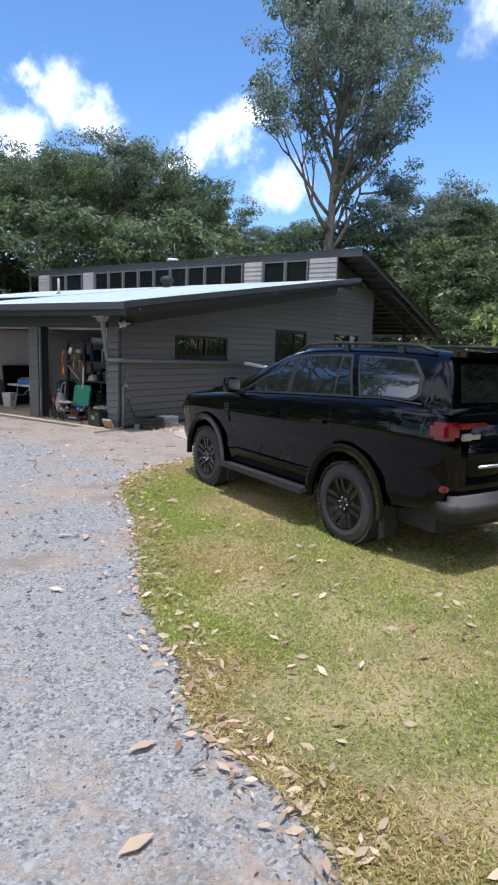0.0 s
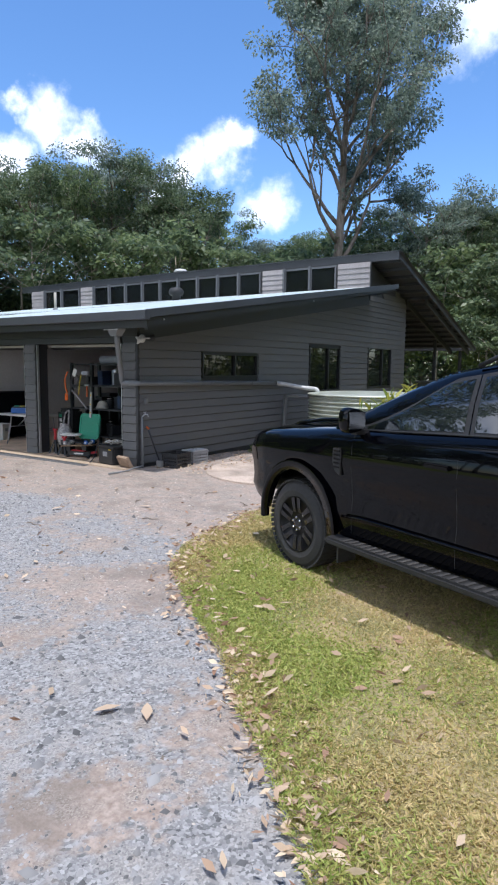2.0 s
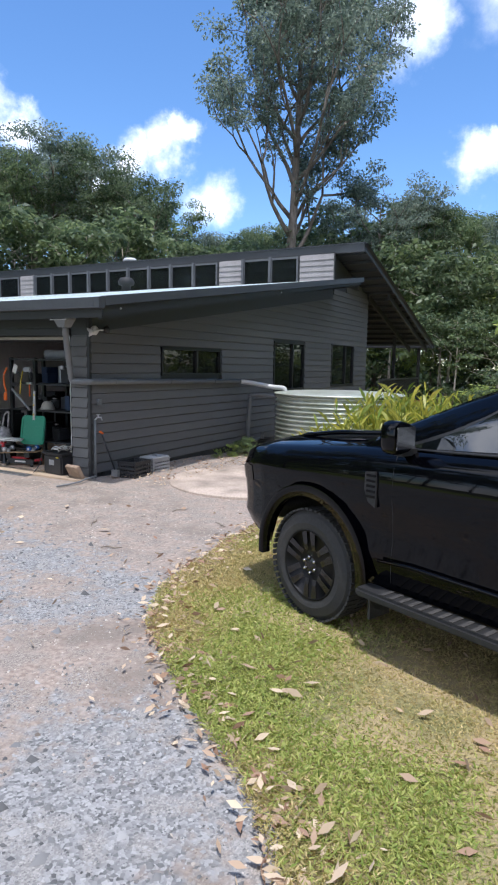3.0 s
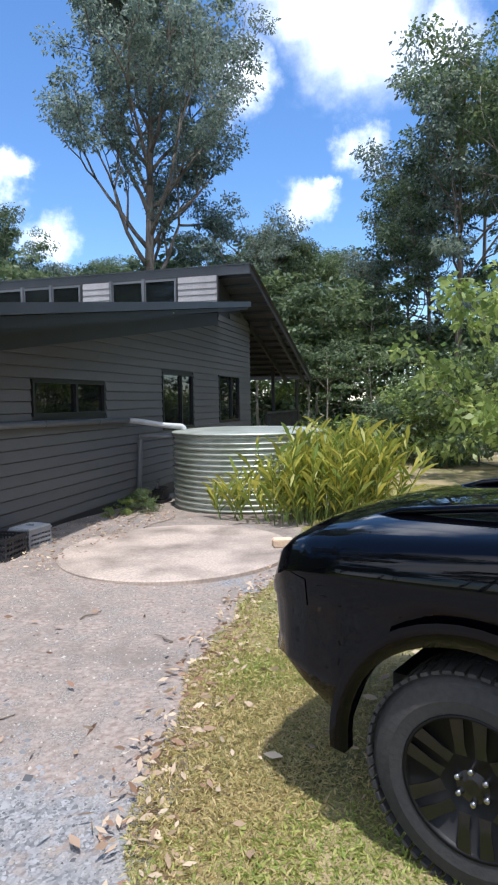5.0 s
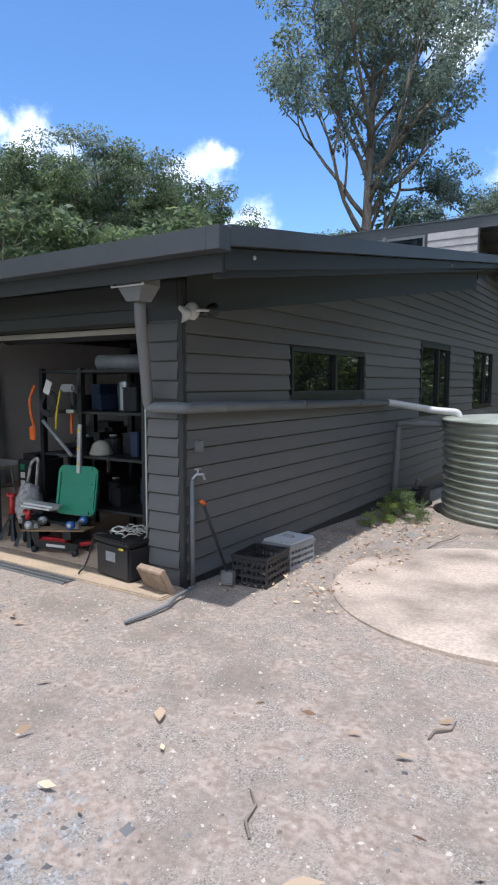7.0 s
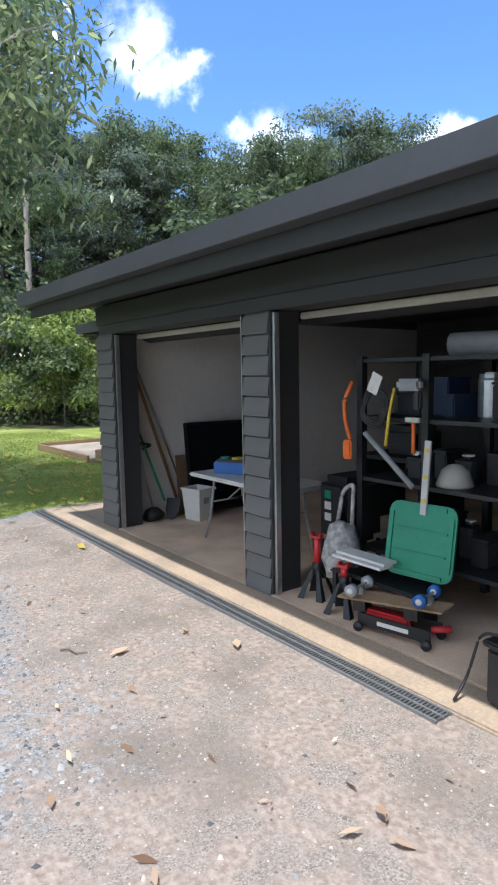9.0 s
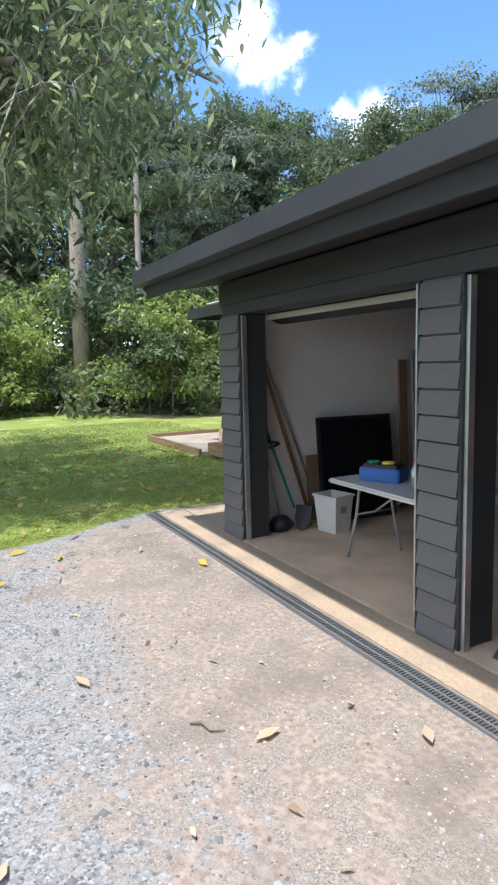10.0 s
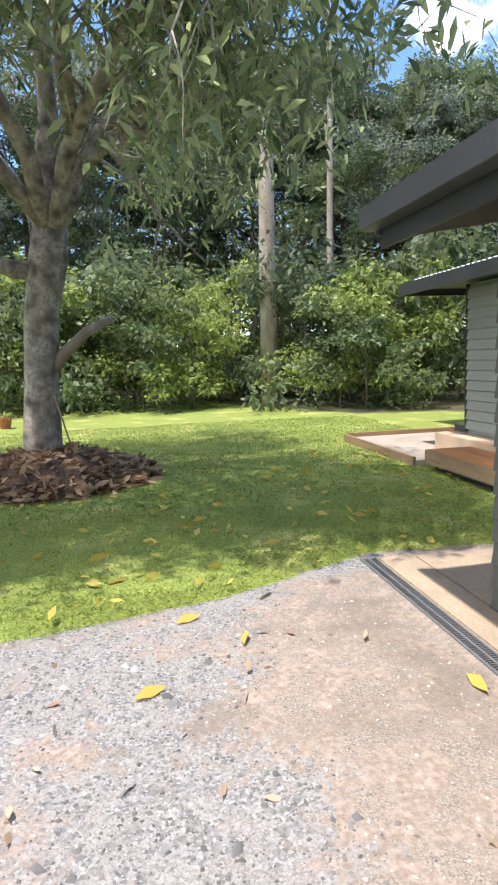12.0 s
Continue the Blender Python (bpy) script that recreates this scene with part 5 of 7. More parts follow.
# ---- the parked car ----
def plain(name, base, rough, metal=0.0, coat=0.0, spec=0.5, transmission=0.0):
    m = bpy.data.materials.new(name)
    m.use_nodes = True
    b = m.node_tree.nodes["Principled BSDF"]
    b.inputs["Base Color"].default_value = (*base, 1)
    b.inputs["Roughness"].default_value, b.inputs["Metallic"].default_value = rough, metal
    b.inputs["Coat Weight"].default_value, b.inputs["Coat Roughness"].default_value = coat, 0.03
    b.inputs["Specular IOR Level"].default_value = spec
    return m


M_PAINT = plain("black_car_paint", (0.001, 0.0011, 0.002), 0.4, 0.0, 1.0, 0.0)
M_PAINT.node_tree.nodes["Principled BSDF"].inputs["Coat IOR"].default_value = 1.34
M_CARGLASS = plain("tinted_car_glass", (0.006, 0.008, 0.009), 0.02, 0.0, 1.0, 1.0)
M_TYRE = material("tyre_rubber", (0.028, 0.028, 0.029), 0.85, grain=0.15, scale=40, stain=0.3, second=(0.06, 0.055, 0.05), bump=0.2)
M_RIM = plain("dark_alloy", (0.06, 0.06, 0.064), 0.22, 0.9)
M_NUT = plain("bright_nut", (0.35, 0.35, 0.36), 0.25, 1.0)
M_TRIMBLACK = material("grained_black_plastic", (0.02, 0.02, 0.021), 0.55, grain=0.1, scale=90, stain=0.1, bump=0.15)
M_CHROME = plain("satin_chrome", (0.55, 0.56, 0.58), 0.2, 1.0)
M_REDLENS = plain("red_lens", (0.13, 0.003, 0.005), 0.12, 0.0, 0.7)
M_CLEARLENS = plain("clear_lens", (0.28, 0.285, 0.29), 0.08, 0.4, 1.0)

WB, HUB, YC = 2.86, 0.42, -0.88        # wheelbase, hub height, centre line from the left hubs
car = thing("parked_car", "glossy black four-wheel-drive wagon parked on the grass", "car",
            at=Matrix.Translation((-1.208, 4.978, float(ground_z(-2.3, 5.2)) + 0.015)) @ Matrix.Rotation(math.atan2(1.107, -2.575), 4, "Z"))


def mix1(x, rows):
    return float(np.interp(x, [r[0] for r in rows], [r[1] for r in rows]))


def arch(x, base):
    z = base
    for xw in (0.0, WB):
        u = 0.50 ** 2 - (x - xw) ** 2
        if u > 0:
            z = max(z, HUB + 0.02 + math.sqrt(u))
    return z


def car_station(x):
    """Half section of the lower body from the sill over the shoulder to the centre line."""
    w = mix1(x, [(-1.16, 0.70), (-1.1, 0.80), (-0.95, 0.88), (-0.6, 0.93), (0.6, 0.945), (2.4, 0.945), (3.15, 0.94), (3.42, 0.93), (3.58, 0.905), (3.7, 0.87), (3.79, 0.81), (3.84, 0.74), (3.87, 0.62)])
    base = mix1(x, [(-1.16, 0.66), (-0.9, 0.56), (-0.5, 0.5), (0.5, 0.44), (2.2, 0.42), (3.1, 0.42), (3.42, 0.47), (3.6, 0.55), (3.87, 0.70)])
    belt = mix1(x, [(-1.16, 1.36), (-1.05, 1.46), (-0.4, 1.485), (1.0, 1.42), (2.0, 1.36), (2.45, 1.33), (3.0, 1.275), (3.4, 1.24), (3.6, 1.21), (3.74, 1.165), (3.82, 1.1), (3.87, 0.98)])
    top = mix1(x, [(-1.16, 1.36), (-1.0, 1.47), (2.3, 1.44), (2.6, 1.39), (3.1, 1.335), (3.5, 1.29), (3.7, 1.245), (3.81, 1.175), (3.87, 1.02)])
    zb = arch(x, base)
    squash = min(1.0, (belt - 0.12 - 0.58) / 0.52)
    pts = [(w - 0.09, zb), (w - 0.03, zb + 0.05), (w - 0.022, 0.58 + 0.1 * squash), (w - 0.034, 0.58 + 0.2 * squash), (w - 0.02, 0.58 + 0.36 * squash), (w, 0.58 + 0.5 * squash), (w - 0.012, belt - 0.1), (w - 0.05, belt - 0.02), (w - 0.12, belt + 0.01), (w - 0.4, (belt + top) / 2 + 0.02), (0.0, top + 0.01)]
    out = []
    for i, (y, z) in enumerate(pts):
        z = max(z, zb + 0.004 * i) if i < 9 else z
        out.append((max(y, 0), z))
    return out


def car_top(x):
    return mix1(x, [(-1.12, 1.46), (-1.06, 1.62), (-0.98, 1.84), (-0.85, 1.905), (-0.5, 1.93), (0.5, 1.935), (0.95, 1.915), (1.35, 1.84), (1.8, 1.66), (2.25, 1.46), (2.45, 1.37)])


def car_belt(x):
    return mix1(x, [(-1.12, 1.45), (-0.4, 1.475), (1.0, 1.41), (2.45, 1.34)])


def cabin_station(x):
    t, b = car_top(x), car_belt(x)
    f = min(1, max(0, (t - b) / 0.48))
    wb = mix1(x, [(-1.12, 0.78), (-0.9, 0.835), (0, 0.87), (1.7, 0.87), (2.45, 0.82)])
    wt = wb - 0.17 * f
    return [(wb + 0.005, b - 0.05), (wb, b), (wb - (wb - wt) * 0.5 + 0.012, b + (t - b) * 0.46), (wt, b + (t - b) * 0.88), (wt - 0.06 * f, t - 0.005), (wt * 0.5, t + 0.012), (0, t + 0.018)]


def loft(stations, section):
    bm = bmesh.new()
    grid = []
    for x in stations:
        h = section(x)
        grid.append([bm.verts.new((x, YC + y, z)) for y, z in h] + [bm.verts.new((x, YC - y, z)) for y, z in h[-2::-1]])
    for a, b in zip(grid, grid[1:]):
        for k in range(len(a) - 1):
            bm.faces.new((a[k], a[k + 1], b[k + 1], b[k]))
    bm.faces.new(grid[0])
    bm.faces.new(grid[-1][::-1])
    return bm


stations = sorted(set([round(v, 3) for v in np.concatenate([np.linspace(-1.16, -0.55, 9), np.linspace(-0.52, 0.52, 29), np.linspace(0.55, 2.3, 14), np.linspace(2.34, 3.38, 29), np.linspace(3.4, 3.87, 18)])]))
body = part("body", loft(stations, car_station), M_PAINT, car, smooth=True)
cabin = part("cabin", loft(list(np.linspace(-1.12, -0.8, 7)) + list(np.linspace(-0.7, 0.9, 14)) + list(np.linspace(1.0, 2.45, 13)), cabin_station), M_PAINT, car, smooth=True)


def side_point(x, f, side, off):
    """A point on the cabin's flank: f 0 at the belt, 1 at the roof gutter."""
    t, b = car_top(x), car_belt(x)
    s = cabin_station(x)
    z = b + (t - b) * 0.88 * f
    y = np.interp(z, [s[1][1], s[2][1], s[3][1]], [s[1][0], s[2][0], s[3][0]])
    return (x, YC + side * (y + off), z)


def flank_panel(name, outline, side, mat, label="", off=0.004, thick=0.012):
    """A panel on the flank from (x, f) points, refined along x so that it follows the bulge."""
    bm = bmesh.new()
    lo, hi = outline
    n = 9
    rows = []
    for k in range(n + 1):
        s = k / n
        xb, fb = np.interp(s, np.linspace(0, 1, len(lo)), [p[0] for p in lo]), np.interp(s, np.linspace(0, 1, len(lo)), [p[1] for p in lo])
        xt, ft = np.interp(s, np.linspace(0, 1, len(hi)), [p[0] for p in hi]), np.interp(s, np.linspace(0, 1, len(hi)), [p[1] for p in hi])
        rows.append([side_point(xb + (xt - xb) * j / 4, fb + (ft - fb) * j / 4, side, off) for j in range(5)])
    vs = [[bm.verts.new(p) for p in r] for r in rows]
    for a, b in zip(vs, vs[1:]):
        for j in range(4):
            bm.faces.new((a[j], a[j + 1], b[j + 1], b[j]))
    return part(name, bm, mat, cabin, label, True)


def mirror_shell(x, y, z):
    """A rounded pod, cut off flat on the side of the glass."""
    bm = bmesh.new()
    bmesh.ops.create_uvsphere(bm, u_segments=20, v_segments=12, radius=1.0)
    for v in bm.verts:
        c = [math.copysign(abs(k) ** 0.65, k) for k in v.co]
        v.co = (x + max(-0.05, c[0] * 0.085), y + c[1] * 0.105, z + c[2] * (0.095 + 0.02 * c[1]))
    return bm


for side in (1, -1):
    flank_panel("window_surround", ([(1.06, 0.03), (2.26, 0.02)], [(1.1, 0.98), (1.3, 0.98), (2.22, 0.1)]), side, M_TRIMBLACK, off=0.003)
    flank_panel("window_surround", ([(0.0, 0.03), (1.05, 0.03)], [(0.2, 0.99), (1.09, 0.98)]), side, M_TRIMBLACK, off=0.003)
    flank_panel("window_surround", ([(-0.80, 0.2), (-0.72, 0.06), (-0.12, 0.04), (-0.08, 0.04)], [(-0.78, 0.6), (-0.62, 0.94), (0.06, 0.97), (0.11, 0.97)]), side, M_TRIMBLACK, off=0.003)
    flank_panel("side_window", ([(1.1, 0.07), (2.1, 0.06)], [(1.13, 0.92), (1.36, 0.9), (2.06, 0.14)]), side, M_CARGLASS, "tinted front side window", 0.007)
    flank_panel("side_window", ([(0.3, 0.07), (1.02, 0.07)], [(0.36, 0.93), (1.05, 0.92)]), side, M_CARGLASS, "tinted rear side window", 0.007)
    flank_panel("side_window", ([(0.04, 0.07), (0.27, 0.07)], [(0.22, 0.93), (0.33, 0.93)]), side, M_CARGLASS, "tinted quarter light", 0.007)
    flank_panel("side_window", ([(-0.76, 0.22), (-0.68, 0.1), (-0.14, 0.07), (-0.11, 0.07)], [(-0.74, 0.58), (-0.6, 0.89), (0.04, 0.92), (0.08, 0.92)]), side, M_CARGLASS, "tinted cargo window with rounded rear corners", 0.007)
    bm = bmesh.new()
    tube(bm, [side_point(x, 0.02, side, 0.012) for x in np.linspace(-0.85, 2.25, 24)], 0.007, 6)
    part("belt_strip", bm, M_TRIMBLACK, cabin, smooth=True)
    # roof rail on three feet
    bm = bmesh.new()
    pts = [Vector((x, YC + side * (cabin_station(x)[3][0] - 0.03), car_top(x) + (0.0 if k in (0, 11) else 0.04))) for k, x in enumerate(np.linspace(-0.8, 1.15, 12))]
    tube(bm, pts, 0.017, 8)
    rail_ = part("roof_rail", bm, M_TRIMBLACK, car, "black roof rail", True)
    for x in (-0.4, 0.35):
        y = YC + side * (cabin_station(x)[3][0] - 0.03)
        part("rail_foot", boxes((x - 0.04, x + 0.04, y - 0.015, y + 0.015, car_top(x) - 0.04, car_top(x) + 0.032), bevel=0.006), M_TRIMBLACK, rail_)
    # flares, door seams, handles, step, mirror
    for xw in (0.0, WB):
        bm = bmesh.new()
        ring0, ring1 = [], []
        for a in np.linspace(-0.1, math.pi + 0.1, 26):
            for r, o, ring in ((0.495, 0.0, ring0), (0.575, -0.012, ring1)):
                x, z = xw + r * math.cos(a), HUB + 0.02 + r * math.sin(a)
                w = np.interp(x, [-0.95, -0.6, 0.6, 2.4, 3.15, 3.42, 3.58], [0.88, 0.93, 0.945, 0.945, 0.94, 0.92, 0.87])
                ring.append(bm.verts.new((x, YC + side * (w + 0.025 + o), z)))
        inner = [bm.verts.new((v.co.x, v.co.y - side * 0.07, v.co.z)) for v in ring0]
        for k in range(25):
            bm.faces.new((ring0[k], ring0[k + 1], ring1[k + 1], ring1[k]))
            bm.faces.new((inner[k], inner[k + 1], ring0[k + 1], ring0[k]))
        part("wheel_arch", bm, M_PAINT, body, smooth=True)
    for x in (0.26, 1.08, 2.12):
        pts = [(x + (0.25 * max(0, (0.75 - z)) if x < 0.5 else 0.0), YC + side * (float(np.interp(z, [q[1] for q in car_station(x)[:8]], [q[0] for q in car_station(x)[:8]])) - 0.001), z) for z in np.linspace(0.62 if x < 0.5 else 0.5, 1.34, 10)]
        bm = bmesh.new()
        tube(bm, pts, 0.0025, 4)
        part("door_seam", bm, M_TRIMBLACK, body)
    for x in (0.42, 1.24):
        bm = bmesh.new()
        box(bm, x - 0.11, x + 0.11, YC + side * 0.938 - 0.02, YC + side * 0.938 + 0.035 * side + 0.0, 1.17, 1.205, bevel=0.01)
        part("door_handle", bm, M_PAINT, body, "black door handle")
    bm = bmesh.new()
    tube(bm, [(x, YC + side * (0.952), 0.66 - 0.02 * (x > 2.1)) for x in np.linspace(0.5, 2.2, 8)], 0.012, 6)
    part("sill_moulding", bm, M_PAINT, body, smooth=True)
    step = part("side_step", boxes((0.52, 2.3, YC + side * 0.985 - 0.09, YC + side * 0.985 + 0.07, 0.40, 0.46), bevel=0.018), M_TRIMBLACK, car, "ribbed black side step")
    for k in range(22):
        part("rib", boxes((0.6 + k * 0.07, 0.63 + k * 0.07, YC + side * 0.99 - 0.06, YC + side * 0.99 + 0.05, 0.46, 0.466)), M_TYRE, step)
    mir = part("door_mirror", mirror_shell(2.02, YC + side * 1.03, 1.45), M_PAINT, car, "glossy black door mirror", True)
    part("mirror_glass", boxes((1.962, 1.968, YC + side * 1.03 - 0.08, YC + side * 1.03 + 0.08, 1.385, 1.515)), M_CHROME, mir)
    part("mirror_arm", boxes((2.0, 2.09, YC + side * 0.93 - 0.07, YC + side * 0.93 + 0.07, 1.33, 1.385), bevel=0.012), M_TRIMBLACK, mir)
    bm = bmesh.new()
    prism(bm, [(2.24, 0.97), (2.3, 1.0), (2.335, 1.08), (2.33, 1.19), (2.25, 1.2), (2.235, 1.1)], "y", YC + side * 0.945 - 0.01, YC + side * 0.945 + 0.01)
    vent_ = part("wing_vent", bm, M_TRIMBLACK, body, "black louvred wing vent")
    for k in range(5):
        part("louvre", boxes((2.245, 2.315, YC + side * 0.955 - 0.004, YC + side * 0.955 + 0.006, 1.03 + k * 0.034, 1.045 + k * 0.034)), M_PAINT, vent_)
    # lamps
    bm = bmesh.new()
    cols = []
    for k, x in enumerate(np.linspace(3.56, 3.83, 10)):
        s = car_station(x)
        zs = np.linspace(0.93, min(1.05 - 0.012 * k + 0.05 * min(k, 3) / 3, s[6][1]), 5)
        cols.append([bm.verts.new((x + 0.004, YC + side * (float(np.interp(z, [q[1] for q in s[:9]], [q[0] for q in s[:9]])) + 0.004), z)) for z in zs])
    for c0, c1 in zip(cols, cols[1:]):
        for k in range(4):
            bm.faces.new((c0[k], c0[k + 1], c1[k + 1], c1[k]))
    part("headlight", bm, M_PAINT, car, "dark wrap-round headlight", True)
    tail = part("tail_light", boxes((-1.16, -0.95, YC + side * 0.79 - 0.1, YC + side * 0.79 + 0.085, 1.19, 1.34), bevel=0.03), M_REDLENS, car, "red wrap-round tail light")
    part("lamp_strip", boxes((-1.185, -1.14, YC + side * 0.58 - 0.18, YC + side * 0.58 + 0.16, 1.285, 1.335), bevel=0.012), M_REDLENS, tail)
    part("reverse_lamp", boxes((-1.19, -1.15, YC + side * 0.6 - 0.12, YC + side * 0.6 + 0.1, 1.19, 1.25), bevel=0.01), M_CLEARLENS, tail)
    part("reflector", boxes((-1.13, -1.06, YC + side * 0.78 - 0.03, YC + side * 0.78 + 0.03, 0.75, 0.8), bevel=0.01), M_REDLENS, body)
    bm = bmesh.new()
    for xw in (-0.5, 2.3):
        part("mud_flap", boxes((xw - 0.01, xw + 0.01, YC + side * 0.8 - 0.1, YC + side * 0.8 + 0.1, 0.2, 0.5)), M_TYRE, car)

# glass front and rear, bonnet ridge, bumpers
def shell(name, x0, x1, half, mat, lift, label, n=8):
    bm = bmesh.new()
    rows = []
    for x in np.linspace(x0, x1, n):
        t = car_top(x) + 0.016 + lift
        s = cabin_station(x)
        rows.append([bm.verts.new((x, YC + y * s[4][0] * half, t - 0.02 * y * y)) for y in np.linspace(-1, 1, 9)])
    for a, b in zip(rows, rows[1:]):
        for k in range(8):
            bm.faces.new((a[k], a[k + 1], b[k + 1], b[k]))
    part(name, bm, mat, cabin, label, True)


shell("windscreen", 1.38, 2.38, 0.97, M_CARGLASS, 0.006, "tinted windscreen")
bm = bmesh.new()
v = [bm.verts.new(p) for p in ((-1.135, YC - 0.7, 1.5), (-1.135, YC + 0.7, 1.5), (-1.03, YC + 0.62, 1.82), (-1.03, YC - 0.62, 1.82))]
bm.faces.new(v)
part("rear_window", bm, M_CARGLASS, cabin, "tinted rear window")
part("roof_spoiler", boxes((-1.12, -0.9, YC - 0.62, YC + 0.62, 1.87, 1.92), bevel=0.02), M_PAINT, cabin, "black roof spoiler")
for side in (1, -1):
    bm = bmesh.new()
    tube(bm, [(2.2, YC + side * 0.62, 1.43), (2.9, YC + side * 0.6, 1.37), (3.3, YC + side * 0.55, 1.31), (3.6, YC + side * 0.52, 1.22)], [0.008, 0.018, 0.018, 0.008], 8)
    part("bonnet_ridge", bm, M_PAINT, body, smooth=True)
part("front_bumper", boxes((3.55, 3.89, YC - 0.6, YC + 0.6, 0.56, 0.8), bevel=0.07), M_TRIMBLACK, car, "black front bumper", True)
grille = part("grille", boxes((3.74, 3.885, YC - 0.52, YC + 0.52, 0.80, 1.03), bevel=0.02), M_TRIMBLACK, car, "black radiator grille")
for k in range(4):
    part("grille_bar", boxes((3.875, 3.9, YC - 0.48, YC + 0.48, 0.83 + k * 0.055, 0.85 + k * 0.055), bevel=0.005), M_PAINT, grille)
part("rear_bumper", boxes((-1.28, -0.92, YC - 0.8, YC + 0.8, 0.5, 0.72), bevel=0.05), M_TRIMBLACK, car, "black rear bumper", True)
part("tailgate_panel", boxes((-1.185, -1.12, YC - 0.62, YC + 0.62, 0.78, 1.34), bevel=0.03), M_PAINT, car, "black tailgate", True)
bm = bmesh.new()
tube(bm, [(-1.2, YC - 0.5, 0.96), (-1.2, YC + 0.5, 0.96)], 0.015, 6)
part("tailgate_trim", bm, M_CHROME, car, "thin bright tailgate trim", True)
bm = bmesh.new()
box(bm, -0.9, 3.3, YC - 0.62, YC + 0.62, 0.32, 0.62)
box(bm, 0.58, 2.18, YC - 0.88, YC + 0.88, 0.45, 0.7)
part("underbody", bm, M_TYRE, car)
bm = bmesh.new()
tube(bm, [(-1.25, YC - 0.4, 0.42), (-0.6, YC - 0.4, 0.42)], 0.035, 10)
part("tailpipe", bm, M_STEEL, car, smooth=True)


def wheel_mesh():
    tyre, rim, tread = bmesh.new(), bmesh.new(), bmesh.new()
    turn = Matrix.Rotation(radians(-90), 4, "X")           # outer face towards +y
    lathe(tyre, [(0.245, -0.25), (0.3, -0.262), (0.37, -0.245), (0.405, -0.21), (0.412, -0.13), (0.405, -0.05), (0.37, -0.012), (0.31, 0.006), (0.262, -0.004), (0.25, -0.03), (0.25, -0.2)], 56, turn)
    for k in range(56):
        a = k * 2 * math.pi / 56
        for y0, y1, da in ((-0.25, -0.14, 0.0), (-0.12, -0.01, 0.05)):
            box(tread, -0.016, 0.016, y0, y1, 0.4, 0.414, m=Matrix.Rotation(a + da, 4, "Y"))
    lathe(rim, [(0.262, -0.02), (0.258, 0.0), (0.245, -0.005), (0.24, -0.06), (0.235, -0.2), (0.0, -0.205)], 48, turn)
    spokes = bmesh.new()
    for k in range(6):
        a = k * math.pi / 3
        for o in (-0.042, 0.042):
            vs = []
            for z, w, y in ((0.05, 0.026, -0.03), (0.15, 0.019, -0.012), (0.25, 0.026, -0.004)):
                for dx, dy in ((-w, 0.0), (w, 0.0), (w * 0.7, -0.05), (-w * 0.7, -0.05)):
                    vs.append(spokes.verts.new(Matrix.Rotation(a, 4, "Y") @ Vector((o * (0.75 + z) + dx, y + dy, z))))
            for r in range(2):
                for q in range(4):
                    i = r * 4
                    spokes.faces.new((vs[i + q], vs[i + (q + 1) % 4], vs[i + 4 + (q + 1) % 4], vs[i + 4 + q]))
    lathe(spokes, [(0.075, -0.07), (0.075, -0.03), (0.06, -0.02), (0.03, -0.012), (0.0, -0.012)], 24, turn)
    nuts = bmesh.new()
    for k in range(6):
        a = k * math.pi / 3 + 0.5
        lathe(nuts, [(0.013, -0.04), (0.013, -0.005), (0.008, 0.0), (0, 0.0)], 8, Matrix.Translation((0.058 * math.cos(a), 0, 0.058 * math.sin(a))) @ turn)
    return [bm_mesh("tyre", tyre, M_TYRE, False), bm_mesh("rim", rim, plain("rim_barrel", (0.008, 0.008, 0.009), 0.5, 0.6), True), bm_mesh("spokes", spokes, M_RIM), bm_mesh("wheel_nuts", nuts, M_NUT, True), bm_mesh("tread", tread, M_TYRE, False)]


WHEEL = wheel_mesh()
for xw in (0.0, WB):
    for side in (1, -1):
        m = Matrix.Translation((xw, YC + side * (0.88 + 0.045), HUB)) @ (Matrix.Identity(4) if side > 0 else Matrix.Rotation(math.pi, 4, "Z")) @ Matrix.Rotation(0.35 + xw, 4, "Y")
        w = part("wheel", WHEEL[0], None, car, "dark six-spoke alloy wheel with all-terrain tyre", at=m)
        for nm, me in zip(("rim", "spokes", "wheel_nuts"), WHEEL[1:]):
            part(nm, me, None, w)
        tagged(part("tread", WHEEL[4], None, w), kind="stuff")

# ---- things in and round the shed ----
M_RED = material("red_paint", (0.5, 0.03, 0.035), 0.35, grain=0.06, stain=0.15, bump=0.03)
M_GREEN = material("green_plastic", (0.02, 0.25, 0.14), 0.4, grain=0.06, stain=0.12, bump=0.05)
M_BLUE = material("blue_plastic", (0.03, 0.13, 0.42), 0.4, grain=0.06, stain=0.12, bump=0.04)
M_BLUE_SHADED = material("shaded_blue_plastic", (0.012, 0.03, 0.075), 0.5, grain=0.06, stain=0.12, bump=0.04)
M_ORANGE = material("orange_plastic", (0.75, 0.16, 0.03), 0.4, grain=0.06, stain=0.12, bump=0.04)
M_YELLOW = material("yellow_plastic", (0.65, 0.5, 0.05), 0.4, grain=0.06, stain=0.12, bump=0.04)
M_WHITE = material("white_plastic", (0.68, 0.67, 0.63), 0.45, grain=0.05, stain=0.15, bump=0.03)
M_GREYPL = material("grey_plastic", (0.32, 0.33, 0.34), 0.5, grain=0.08, stain=0.2, bump=0.05)
M_SCREEN = plain("dark_screen", (0.008, 0.009, 0.012), 0.15)
M_FRAMEBLACK = material("black_steel_frame", (0.015, 0.016, 0.018), 0.45, grain=0.1, stain=0.2, bump=0.05)
